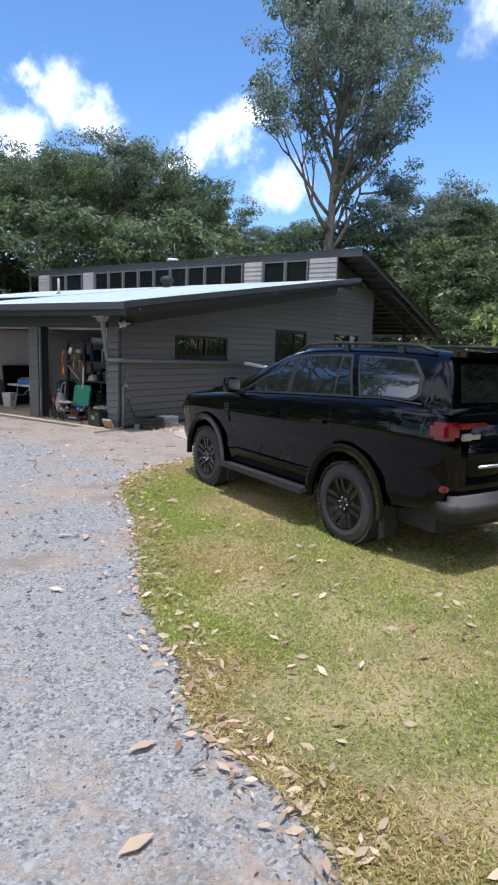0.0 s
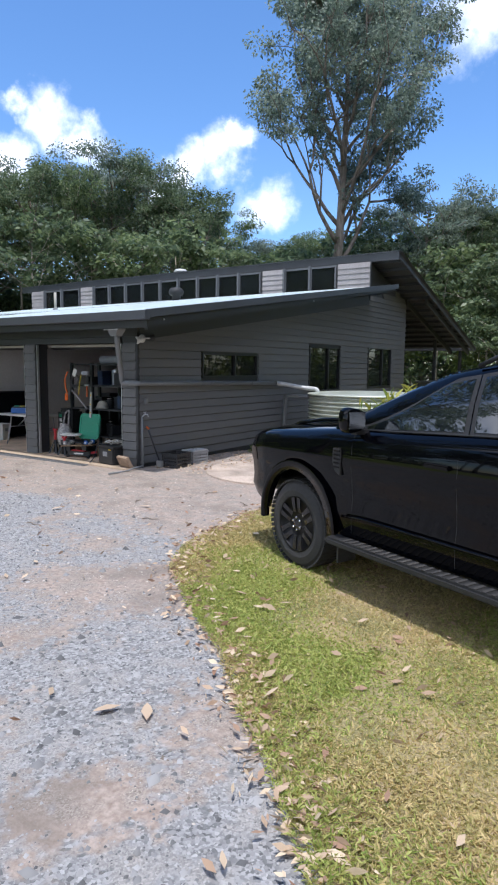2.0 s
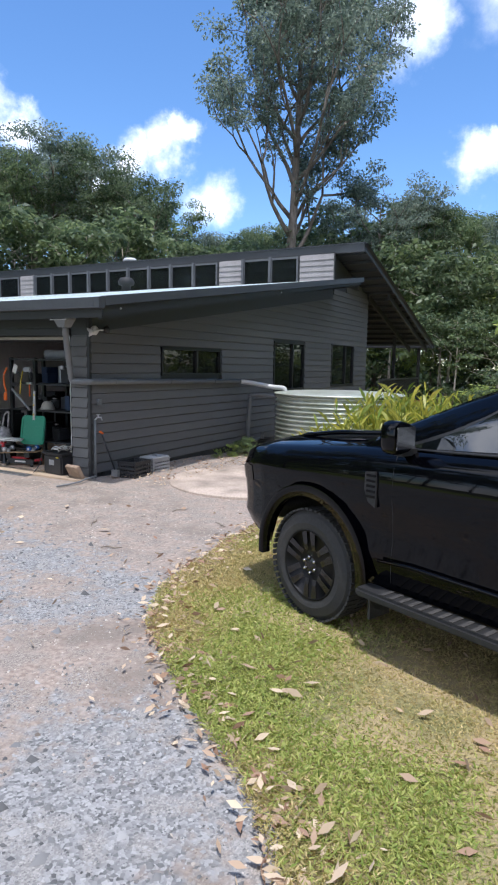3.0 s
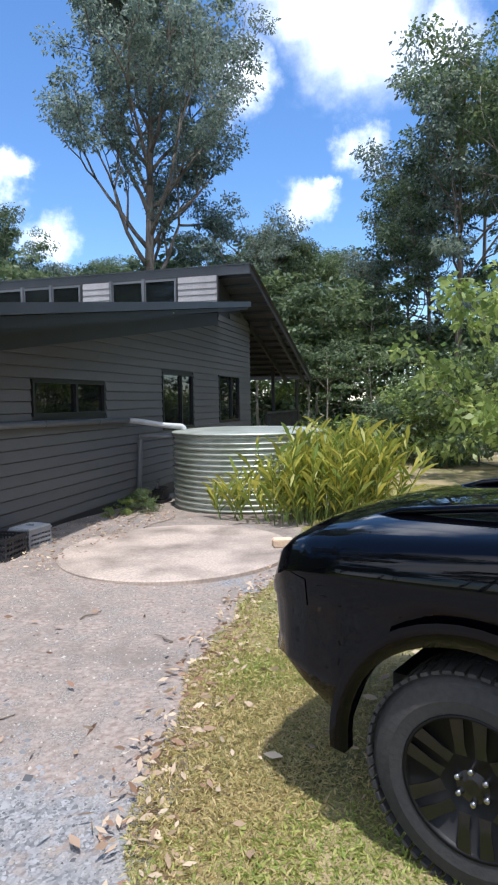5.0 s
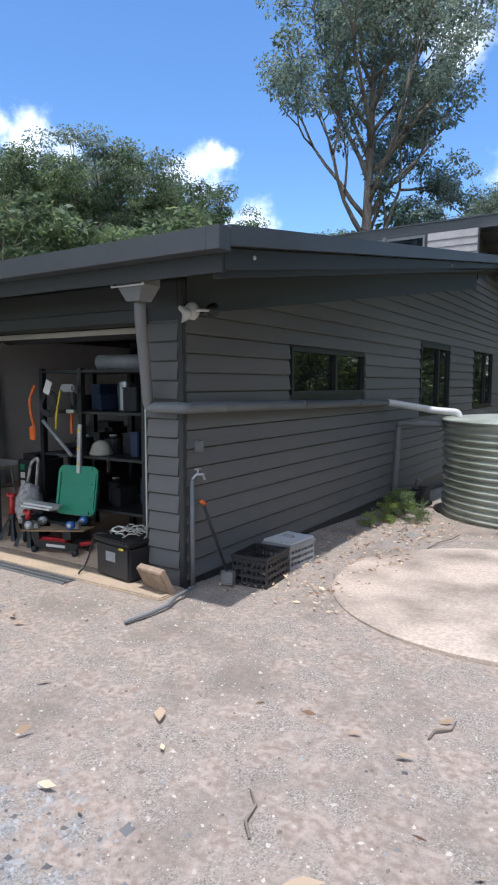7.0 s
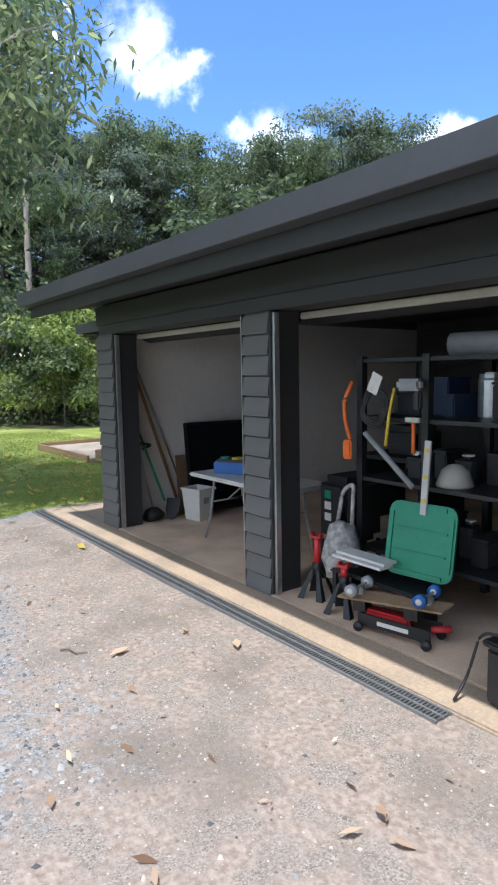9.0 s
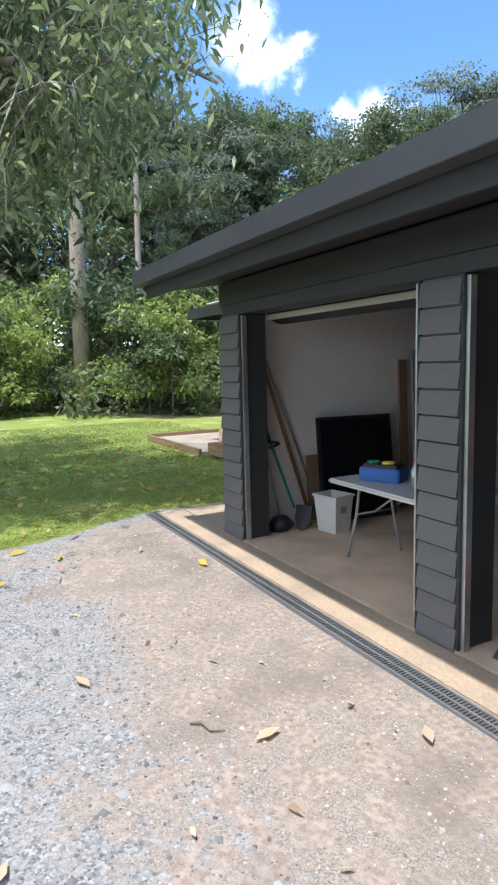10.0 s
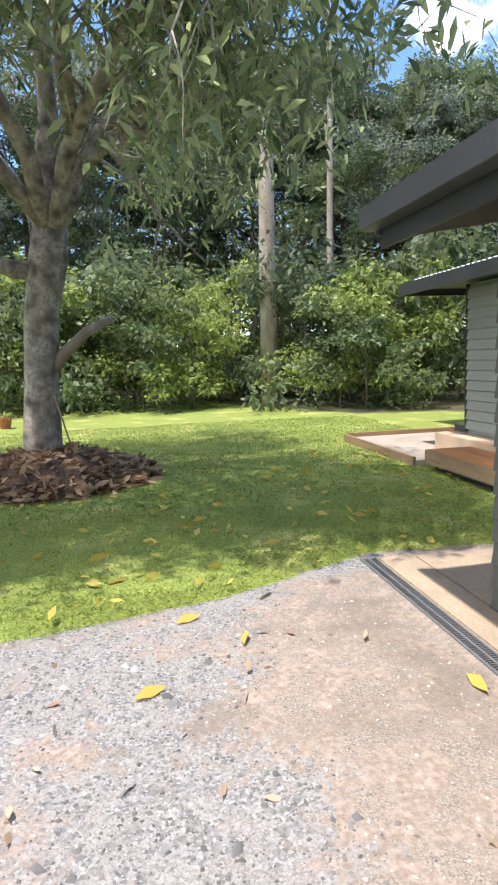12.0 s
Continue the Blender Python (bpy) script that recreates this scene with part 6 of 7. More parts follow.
M_CARD = material("brown_board", (0.25, 0.15, 0.085), 0.8, grain=0.1, stain=0.2, bump=0.1)
M_CARD_SHADED = material("shaded_brown_board", (0.07, 0.045, 0.03), 0.8, grain=0.1, stain=0.2, bump=0.1)
M_CLOTH = material("plaid_cloth", (0.42, 0.40, 0.38), 0.95, grain=0.35, scale=22, stain=0.35, stain_scale=12, second=(0.12, 0.12, 0.13), bump=0.3)
M_BAMBOO = material("brown_pole_wood", (0.30, 0.16, 0.07), 0.6, grain=0.2, scale=20, stain=0.3, bump=0.1)


def rod(pts, r, mat, parent, name, label="", n=8):
    bm = bmesh.new()
    tube(bm, pts, r, n)
    return part(name, bm, mat, parent, label, True)


def crate(x, y, turn, w, d, h, mat, label, lid=False):
    t = thing("crate", label, "crate", at=pose(x, y, float(ground_z(x, y)), 0, 0, turn))
    part("floor_panel", boxes((-w / 2, w / 2, -d / 2, d / 2, 0, 0.015)), mat, t)
    for a, b in (((-w / 2, w / 2), (-d / 2, -d / 2 + 0.012)), ((-w / 2, w / 2), (d / 2 - 0.012, d / 2)), ((-w / 2, -w / 2 + 0.012), (-d / 2 + 0.012, d / 2 - 0.012)), ((w / 2 - 0.012, w / 2), (-d / 2 + 0.012, d / 2 - 0.012))):
        rows = [(a[0], a[1], b[0], b[1], h * k, h * k + 0.03) for k in (0.06, 0.3, 0.54, 0.78, 0.91)]
        n = 7
        for k in range(n + 1):
            if a[1] - a[0] > b[1] - b[0]:
                c = a[0] + (a[1] - a[0] - 0.014) * k / n
                rows.append((c, c + 0.014, b[0] + 0.001, b[1] - 0.001, 0.02, h - 0.01))
            else:
                c = b[0] + (b[1] - b[0] - 0.014) * k / n
                rows.append((a[0] + 0.001, a[1] - 0.001, c, c + 0.014, 0.02, h - 0.01))
        part("side_panel", boxes(*rows), mat, t)
    part("rim", boxes((-w / 2 - 0.01, w / 2 + 0.01, -d / 2 - 0.01, -d / 2 + 0.014, h - 0.02, h), (-w / 2 - 0.01, w / 2 + 0.01, d / 2 - 0.014, d / 2 + 0.01, h - 0.02, h),
                      (-w / 2 - 0.01, -w / 2 + 0.014, -d / 2 + 0.014, d / 2 - 0.014, h - 0.02, h), (w / 2 - 0.014, w / 2 + 0.01, -d / 2 + 0.014, d / 2 - 0.014, h - 0.02, h)), mat, t)
    if lid:
        part("lid", boxes((-w / 2, w / 2, -d / 2, d / 2, h + 0.001, h + 0.03), bevel=0.01), M_PALEPVC, t, "pale loose lid")
        part("lid_handle", boxes((-0.06, 0.06, -0.02, 0.02, h + 0.03, h + 0.055), bevel=0.006), M_GREYPL, t)


crate(-9.02, 10.4, 4, 0.36, 0.46, 0.28, M_BLACK, "black slatted plastic crate beside the shed wall")
crate(-9.06, 11.02, -6, 0.34, 0.44, 0.25, M_GREYPL, "grey plastic crate with a pale lid beside the wall", True)
edger = thing("garden_edger", "long-handled garden tool leaning on the shed wall", "garden tool")
rod([(-9.36, 9.97, 0.70), (-9.2, 10.1, 0.1)], 0.014, M_BLACK, edger, "shaft")
rod([(-9.37, 9.93, 0.76), (-9.37, 10.0, 0.72)], 0.02, M_ORANGE, edger, "grip", "orange grip")
part("blade", boxes((-9.25, -9.12, 10.07, 10.13, -0.02, 0.1)), M_STEEL, edger)
hose = thing("drain_hose", "grey ribbed drain hose lying across the ground by the corner", "hose")
bm = bmesh.new()
line = [(-9.3, 9.75, 0.03), (-9.3, 9.5, 0.02), (-9.24, 9.3, 0.01), (-9.25, 9.1, 0.005), (-9.3, 8.85, 0.0)]
pts = [Vector(line[0]).lerp(Vector(line[1]), k / 8) for k in range(8)]
for a_, b_ in zip(line[1:], line[2:]):
    pts += [Vector(a_).lerp(Vector(b_), k / 14) for k in range(14)]
tube(bm, pts, [0.014 if k % 2 else 0.017 for k in range(len(pts))], 10)
part("hose", bm, M_PVC, hose, smooth=True)
bm = bmesh.new()
box(bm, -0.16, 0.16, -0.035, 0.035, 0, 0.26, bevel=0.008, m=pose(-9.58, 9.62, -0.02, 28, 0, -8))
tagged(new("timber_offcut", bm_mesh("timber_offcut", bm, material("grey_timber", (0.33, 0.24, 0.17), 0.85, grain=0.2, scale=15, stain=0.3, bump=0.2))), "weathered timber offcut leaning on the corner post", "timber block")

# left bay
bin_ = thing("rubbish_bin", "pale grey plastic rubbish bin on the shed floor", "bin", at=pose(-15.26, 10.8, 0, 0, 0, 12))
bm = bmesh.new()
for z0, z1, a_, b_ in ((0, 0.4, 0.13, 0.165),):
    v = [bm.verts.new((sx * w, sy * w * 0.85, z)) for w, z in ((a_, z0), (b_, z1), (b_ - 0.01, z1), (a_ - 0.01, 0.02)) for sx, sy in ((-1, -1), (1, -1), (1, 1), (-1, 1))]
    for r in range(3):
        for k in range(4):
            bm.faces.new((v[r * 4 + k], v[r * 4 + (k + 1) % 4], v[r * 4 + 4 + (k + 1) % 4], v[r * 4 + 4 + k]))
    bm.faces.new(v[:4])
    bm.faces.new(v[12:])
part("body", bm, M_WHITE, bin_)
part("rim", boxes((-0.178, 0.178, -0.153, -0.135, 0.39, 0.415), (-0.178, 0.178, 0.135, 0.153, 0.39, 0.415), (-0.178, -0.16, -0.135, 0.135, 0.39, 0.415), (0.16, 0.178, -0.135, 0.135, 0.39, 0.415)), M_WHITE, bin_)
part("label", boxes((0.15, 0.156, -0.05, 0.04, 0.22, 0.35)), M_GREYPL, bin_, "grey label on the bin")
tab = thing("folding_table", "white folding trestle table with grey steel legs", "table")
part("tabletop", boxes((-14.62, -12.95, 10.28, 11.0, 0.70, 0.745), bevel=0.018), M_WHITE, tab)
for x in (-14.35, -13.25):
    for y in (10.36, 10.92):
        rod(bent([(x, y + (0.1 if y < 10.6 else -0.1), 0.7), (x, y + (0.06 if y < 10.6 else -0.06), 0.4), (x + (-0.06 if y < 10.6 else 0.06), y, 0.0)], 0.08), 0.014, M_GREYPL, tab, "leg")
    rod([(x, 10.43, 0.42), (x, 10.86, 0.42)], 0.01, M_GREYPL, tab, "crossbar")
    rod([(x, 10.64, 0.42), (x + (0.4 if x < -14 else -0.4), 10.64, 0.69)], 0.01, M_GREYPL, tab, "strut")
tb = thing("tool_box", "blue open tool box on the folding table", "tool box", at=pose(-14.2, 10.62, 0.746, 0, 0, 25))
part("body", boxes((-0.2, 0.2, -0.11, 0.11, 0, 0.13), bevel=0.012), M_BLUE, tb)
part("tray", boxes((-0.17, 0.17, -0.09, 0.09, 0.13, 0.16), bevel=0.006), M_BLACK, tb)
for i, (x, c) in enumerate(((-0.1, M_GREEN), (0.05, M_YELLOW))):
    bm = bmesh.new()
    tube(bm, [(x + 0.05 * math.cos(a_), 0.05 * math.sin(a_), 0.17) for a_ in np.linspace(0, 2 * math.pi, 15)], 0.014, 6, False)
    part("cable_coil", bm, c, tb, "coiled lead", True)
spray = thing("spray_bottle", "clear spray bottle with a red trigger on the table", "bottle", at=pose(-13.82, 10.66, 0.746))
bm = bmesh.new()
lathe(bm, [(0.04, 0), (0.042, 0.02), (0.042, 0.14), (0.015, 0.2), (0.015, 0.22)], 16)
part("bottle", bm, M_CLEARLENS, spray, smooth=True)
part("trigger", boxes((-0.02, 0.05, -0.015, 0.015, 0.22, 0.27), bevel=0.008), M_RED, spray, "red trigger")
scr = thing("television", "large black television panel leaning on the white wall", "television")
bm = bmesh.new()
box(bm, -0.02, 0.02, -0.5, 0.5, 0, 1.22, bevel=0.008, m=pose(-15.5, 11.35, 0.01, 0, -7, -6))
part("casing", bm, M_FRAMEBLACK, scr)
bm = bmesh.new()
box(bm, 0.021, 0.025, -0.46, 0.46, 0.05, 1.18, m=pose(-15.5, 11.35, 0.01, 0, -7, -6))
part("screen", bm, M_SCREEN, scr)
bm = bmesh.new()
box(bm, -0.01, 0.01, -0.16, 0.16, 0, 0.78, m=pose(-15.7, 10.93, 0.005, 0, -5, 0))
tagged(new("brown_sheet", bm_mesh("brown_sheet", bm, M_CARD)), "brown hardboard sheet leaning on the white wall", "board")
for i, (y, h, m_) in enumerate(((12.2, 1.86, M_CARD), (12.42, 1.98, M_GREYPL))):
    bm = bmesh.new()
    box(bm, -0.015, 0.015, -0.06, 0.06, 0, h, m=pose(-15.68, y, 0.003, 0, -2.5, 0))
    tagged(new("leaning_plank", bm_mesh("leaning_plank", bm, m_)), "narrow plank leaning upright on the white wall", "plank", "leaning planks")
pole = thing("long_pole", "long brown pole leaning across the white wall", "pole")
rod([(-15.74, 10.82, 0.0), (-15.77, 10.1, 2.24)], 0.022, M_BAMBOO, pole, "shaft")
pole2 = thing("extension_pole", "dark extension pole leaning across the white wall", "pole")
rod([(-15.79, 10.62, 1.0), (-15.8, 10.12, 2.3)], 0.018, M_GREYPL, pole2, "tip")
rod([(-15.76, 10.98, 0.02), (-15.79, 10.62, 1.0)], 0.014, M_CARD, pole2, "shaft")
trim_ = thing("grass_trimmer", "grey grass trimmer with a black guard leaning on the wall", "grass trimmer")
rod([(-15.6, 10.32, 0.14), (-15.74, 10.12, 1.35)], 0.015, M_STEEL, trim_, "shaft")
rod(bent([(-15.7, 10.25, 0.92), (-15.58, 10.32, 0.98), (-15.6, 10.12, 1.02), (-15.72, 10.1, 0.93)], 0.04), 0.016, M_BLACK, trim_, "handle")
rod([(-15.71, 10.16, 1.1), (-15.74, 10.12, 1.36)], 0.03, M_BLACK, trim_, "motor_housing")
bm = bmesh.new()
lathe(bm, [(0.02, 0.12), (0.1, 0.08), (0.15, 0.0), (0.14, 0.0), (0.0, 0.06)], 18, pose(-15.6, 10.32, 0.05, 15, 10, 0))
part("guard", bm, M_BLACK, trim_, smooth=True)
spade = thing("spade", "long-handled spade with a dark blade leaning on the wall", "spade")
rod([(-15.5, 10.44, 0.25), (-15.73, 10.16, 1.3)], 0.016, M_GREEN, spade, "handle", "green handle")
bm = bmesh.new()
prism(bm, [(-0.1, 0.28), (0.1, 0.28), (0.1, 0.12), (0.05, 0.02), (0, 0.0), (-0.05, 0.02), (-0.1, 0.12)], "y", -0.006, 0.006)
bmesh.ops.transform(bm, matrix=pose(-15.46, 10.5, 0.0, -20, 0, 30), verts=bm.verts[:])
part("blade", bm, M_FRAMEBLACK, spade)
rod([(-15.62, 10.7, 0.012), (-15.45, 10.88, 0.012)], 0.012, M_YELLOW, thing("yellow_tube", "short yellow tube lying on the shed floor", "tube"), "tube")

# right bay: rack full of tools
rack = thing("steel_rack", "black steel storage rack crowded with tools and tins", "shelving")
RX = (-12.04, -11.39, -10.44)
for x in RX:
    for y in (10.4, 11.2):
        part("post", boxes((x - 0.03, x + 0.03, y - 0.03, y + 0.03, 0, 1.98)), M_FRAMEBLACK, rack)
for z in (0.42, 1.0, 1.5, 1.96):
    part("shelf", boxes((RX[0], RX[2], 10.38, 11.22, z - 0.03, z)), M_FRAMEBLACK, rack)
rng = np.random.default_rng(61)
# tub and cardboard boxes use darkened colours that paint in the dim bay's shade
KINDS = (("paint_tin", "dull metal paint tin on the rack", "tin", M_STEEL), ("plastic_bottle", "black plastic bottle on the rack", "bottle", M_BLACK), ("storage_box", "dark plastic storage box on the rack", "box", M_BLACK),
         ("cardboard_box", "brown cardboard box on the rack, coloured dark for shade", "box", M_CARD_SHADED), ("tool_case", "black tool case on the rack", "tool case", M_BLACK), ("storage_tub", "blue plastic tub on the rack, coloured dark for shade", "tub", M_BLUE_SHADED))
for z in (0.42, 1.0, 1.5):
    x = RX[0] + 0.12
    while x < RX[2] - 0.1:
        k = int(rng.integers(0, 6))
        nm, lb, ct, mt = KINDS[k]
        w, h = rng.uniform(0.1, 0.26), rng.uniform(0.14, 0.36)
        y = rng.uniform(10.7, 11.0)
        if any(abs(x + w / 2 - r) < w / 2 + 0.05 for r in RX):
                y = 10.8
        t = thing(nm, lb, ct, "stores on the rack", pose(x + w / 2, y, z))
        if k < 2:
            bm = bmesh.new()
            lathe(bm, [(w * 0.42, 0), (w * 0.42, h * 0.85), (w * (0.4 if k == 0 else 0.15), h * 0.9), (w * (0.38 if k == 0 else 0.14), h)], 16)
            part("body", bm, mt, t, smooth=False)
            bm = bmesh.new()
            lathe(bm, [(w * 0.2, h), (w * 0.2, h + 0.012), (0, h + 0.014)], 12)
            part("cap", bm, M_WHITE, t)
        else:
            part("body", boxes((-w / 2, w / 2, -0.15, 0.15, 0, h * 0.8), bevel=0.01), mt, t)
            part("lid", boxes((-w / 2 - 0.006, w / 2 + 0.006, -0.156, 0.156, h * 0.8 + 0.001, h * 0.8 + 0.02), bevel=0.004), mt, t)
        x += w + rng.uniform(0.015, 0.06)
sheet = thing("rolled_tarpaulin", "pale rolled tarpaulin on top of the rack", "tarpaulin")
rod([(-11.4, 10.7, 2.05), (-10.7, 10.8, 2.05)], 0.09, M_GREYPL, sheet, "roll", n=12)

# what hangs on the rack's front: built 12 per cent larger and farther in, then drawn to the front of the rack
DRAWN = Matrix.Translation((-6.964, 5.877, 1.813)) @ Matrix.Scale(0.88, 4) @ Matrix.Translation((6.964, -5.877, -1.813))
def hung(name, label, cat):
    return thing(name, label, cat, "tools hung on the rack", DRAWN)


saw = hung("bow_saw", "orange hand saw hanging on the rack", "saw")
rod(bent([(-12.72, 10.88, 1.78), (-12.81, 10.86, 1.6), (-12.79, 10.86, 1.4), (-12.74, 10.87, 1.25)], 0.06), 0.02, M_ORANGE, saw, "frame")
part("handle", boxes((-12.83, -12.72, 10.85, 10.885, 1.06, 1.24), bevel=0.015), M_ORANGE, saw)
level = hung("spirit_level", "pale aluminium spirit level hanging on the rack", "spirit level")
bm = bmesh.new()
box(bm, -0.03, 0.03, -0.012, 0.012, -0.62, 0, bevel=0.003, m=pose(-11.86, 10.86, 1.3, 0, 4, 0))
part("beam", bm, M_PALEPVC, level)
for dz in (0.08, 0.3, 0.5):
    bm = bmesh.new()
    lathe(bm, [(0.02, -0.002), (0.02, 0.004), (0, 0.004)], 12, pose(-11.86 - dz * 0.07, 10.845, 1.3 - dz, 90, 0, 0))
    part("vial", bm, M_YELLOW, level, "yellow vial")
strap = hung("ratchet_strap", "yellow ratchet strap hanging on the rack", "strap")
rod([(-12.25, 10.9, 1.72), (-12.28, 10.87, 1.5), (-12.31, 10.86, 1.22)], 0.016, M_YELLOW, strap, "webbing", n=5)
coil = hung("hose_coil", "black coiled cable hanging on the rack", "cable coil")
bm = bmesh.new()
for r in (0.13, 0.11, 0.15):
    tube(bm, [(-12.45 + r * math.cos(a_), 10.87 + 0.02 * math.sin(3 * a_), 1.55 + r * 1.15 * math.sin(a_)) for a_ in np.linspace(0, 2 * math.pi, 21)], 0.013, 6, False)
part("coil", bm, M_BLACK, coil, smooth=True)
card = hung("paper_tag", "white paper card pinned to the rack", "card")
bm = bmesh.new()
box(bm, -0.06, 0.06, -0.002, 0.002, -0.09, 0.09, m=pose(-12.42, 10.84, 1.76, 0, 25, 0))
part("card", bm, M_WHITE, card)
drill = hung("power_drill", "grey cordless drill hanging on the rack", "drill")
part("body", boxes((-12.2, -11.95, 10.84, 10.92, 1.7, 1.8), bevel=0.025), M_GREYPL, drill)
part("handle", boxes((-12.02, -11.95, 10.85, 10.91, 1.54, 1.7), bevel=0.015), M_BLACK, drill)
ham = hung("claw_hammer", "orange-handled hammer hanging on the rack", "hammer")
rod([(-12.02, 10.87, 1.44), (-12.02, 10.87, 1.18)], 0.017, M_ORANGE, ham, "handle")
part("head", boxes((-12.1, -11.95, 10.85, 10.89, 1.44, 1.48), bevel=0.006), M_STEEL, ham)
brc = hung("steel_brace", "dull steel bar hanging slantwise on the rack", "steel bar")
rod([(-12.55, 10.86, 1.32), (-12.0, 10.84, 0.9)], 0.03, M_GREYPL, brc, "bar", n=4)
helm = thing("work_helmet", "pale helmet hanging inside the rack", "helmet", at=pose(-11.25, 10.55, 1.0))
bm = bmesh.new()
lathe(bm, [(0.13, 0.0), (0.14, 0.01), (0.125, 0.05), (0.1, 0.12), (0.05, 0.16), (0, 0.17)], 20)
part("shell", bm, M_CREAM, helm, smooth=True)

lid = thing("green_tub_lid", "green plastic tub lid leaning on the rack", "tub lid", at=DRAWN)
bm = bmesh.new()
prism(bm, [(sx * 0.22 + 0.09 * math.cos(a), 0.31 + sz * 0.22 + 0.09 * math.sin(a)) for sx, sz, a0 in ((1, 1, 0), (-1, 1, 90), (-1, -1, 180), (1, -1, 270)) for a in (radians(a0), radians(a0 + 30), radians(a0 + 60), radians(a0 + 90))], "y", -0.012, 0.012)
bmesh.ops.transform(bm, matrix=pose(-11.9, 10.78, 0.16, -10, 0, 8), verts=bm.verts[:])
part("panel", bm, M_GREEN, lid)
bm = bmesh.new()
for z0, z1, x0, x1 in ((0.02, 0.05, -0.22, 0.22), (0.57, 0.6, -0.22, 0.22), (0.2, 0.215, -0.24, 0.24), (0.39, 0.405, -0.24, 0.24), (0.09, 0.53, -0.29, -0.26), (0.09, 0.53, 0.26, 0.29)):
    box(bm, x0, x1, -0.026, -0.0121, z0, z1, m=pose(-11.9, 10.78, 0.16, -10, 0, 8))
part("raised_rim", bm, M_GREEN, lid)
plk = thing("white_boards", "two white boards lying on the bottom of the rack", "boards", at=DRAWN)
for k in range(2):
    part("board", boxes((-12.6, -12.05, 10.5 + k * 0.05, 10.66 + k * 0.05, 0.24 + k * 0.025, 0.262 + k * 0.025)), M_WHITE, plk)
sup = thing("low_stool", "low black step stool under the white boards", "stool")
part("seat", boxes((-12.05, -11.2, 10.02, 10.36, 0.27, 0.3), bevel=0.01), M_FRAMEBLACK, sup)
for x in (-12.0, -11.25):
    part("leg", boxes((x - 0.02, x + 0.02, 10.04, 10.34, 0, 0.27)), M_FRAMEBLACK, sup)


def jack_stand(x, y, h):
    t = thing("jack_stand", "black jack stand with a red post standing in the doorway", "jack stand", "jack stands", pose(x, y, 0, 0, 0, 15))
    for sx in (-1, 1):
        for sy in (-1, 1):
            bm = bmesh.new()
            v = [bm.verts.new(p) for p in ((sx * 0.12, sy * 0.12, 0), (sx * 0.06, sy * 0.12, 0), (sx * 0.12, sy * 0.06, 0), (sx * 0.035, sy * 0.035, 0.24), (sx * 0.015, sy * 0.035, 0.24), (sx * 0.035, sy * 0.015, 0.24))]
            for f in ((0, 1, 4, 3), (0, 3, 5, 2), (1, 2, 5, 4), (0, 2, 1), (3, 4, 5)):
                bm.faces.new([v[i] for i in f])
            part("leg", bm, M_FRAMEBLACK, t)
    rod([(0, 0, 0.2), (0, 0, 0.29)], 0.04, M_FRAMEBLACK, t, "collar")
    rod([(0, 0, 0.29), (0, 0, h)], 0.03, M_RED, t, "post", "red post")
    part("saddle", boxes((-0.045, 0.045, -0.03, 0.03, h, h + 0.02), (-0.045, -0.03, -0.03, 0.03, h + 0.02, h + 0.04), (0.03, 0.045, -0.03, 0.03, h + 0.02, h + 0.04)), M_RED, t)


jack_stand(-12.21, 10.05, 0.5)
jack_stand(-11.82, 9.97, 0.36)
bag = thing("plaid_bag", "crumpled grey plaid cloth bag hanging on the rack", "bag")
bm = bmesh.new()
lathe(bm, [(0.02, 0.1), (0.12, 0.12), (0.16, 0.25), (0.14, 0.42), (0.08, 0.54), (0.03, 0.56)], 18, pose(-12.05, 10.18, 0.08))
rg = np.random.default_rng(5)
for v in bm.verts:
    v.co += Vector(rg.normal(size=3)) * 0.014
part("sack", bm, M_CLOTH, bag, smooth=True)
rod(bent([(-12.12, 10.2, 0.62), (-12.14, 10.28, 0.88), (-12.05, 10.32, 0.95), (-11.98, 10.22, 0.62)], 0.06), 0.018, M_CLOTH, bag, "handle")
rod([(-12.05, 10.18, 0.18), (-12.05, 10.18, 0.0)], 0.06, M_BLACK, bag, "base")
jack = thing("trolley_jack", "black trolley jack with red parts in the doorway", "trolley jack", at=pose(-11.28, 9.97, 0, 0, 0, 12))
part("side_plate", boxes((-0.28, 0.28, -0.1, -0.085, 0.04, 0.13), bevel=0.005), M_FRAMEBLACK, jack)
part("side_plate", boxes((-0.28, 0.28, 0.085, 0.1, 0.04, 0.13), bevel=0.005), M_FRAMEBLACK, jack)
part("lifting_arm", boxes((-0.25, 0.1, -0.05, 0.05, 0.09, 0.15), bevel=0.015), M_RED, jack)
part("lettering", boxes((-0.12, 0.12, -0.102, -0.1005, 0.07, 0.1)), M_WHITE, jack, "pale lettering bar")
for x in (-0.26, 0.26):
    for y in (-0.12, 0.12):
        rod([(x, y - 0.015, 0.035), (x, y + 0.015, 0.035)], 0.035, M_BLACK, jack, "castor", n=14)
rod([(0.24, 0, 0.1), (0.36, 0.05, 0.12)], 0.025, M_RED, jack, "handle_socket")
board_ = thing("longboard", "upturned longboard with blue and grey wheels on the jack", "skateboard", at=pose(-11.32, 9.95, 0.24, 0, -4, 14))
for x in (-0.25, 0.15):
    part("stay", boxes((x - 0.05, x + 0.05, -0.05, 0.05, -0.1, 0.0)), M_FRAMEBLACK, board_)
part("deck", boxes((-0.4, 0.4, -0.11, 0.11, 0.0, 0.014), bevel=0.006), M_WOOD, board_)
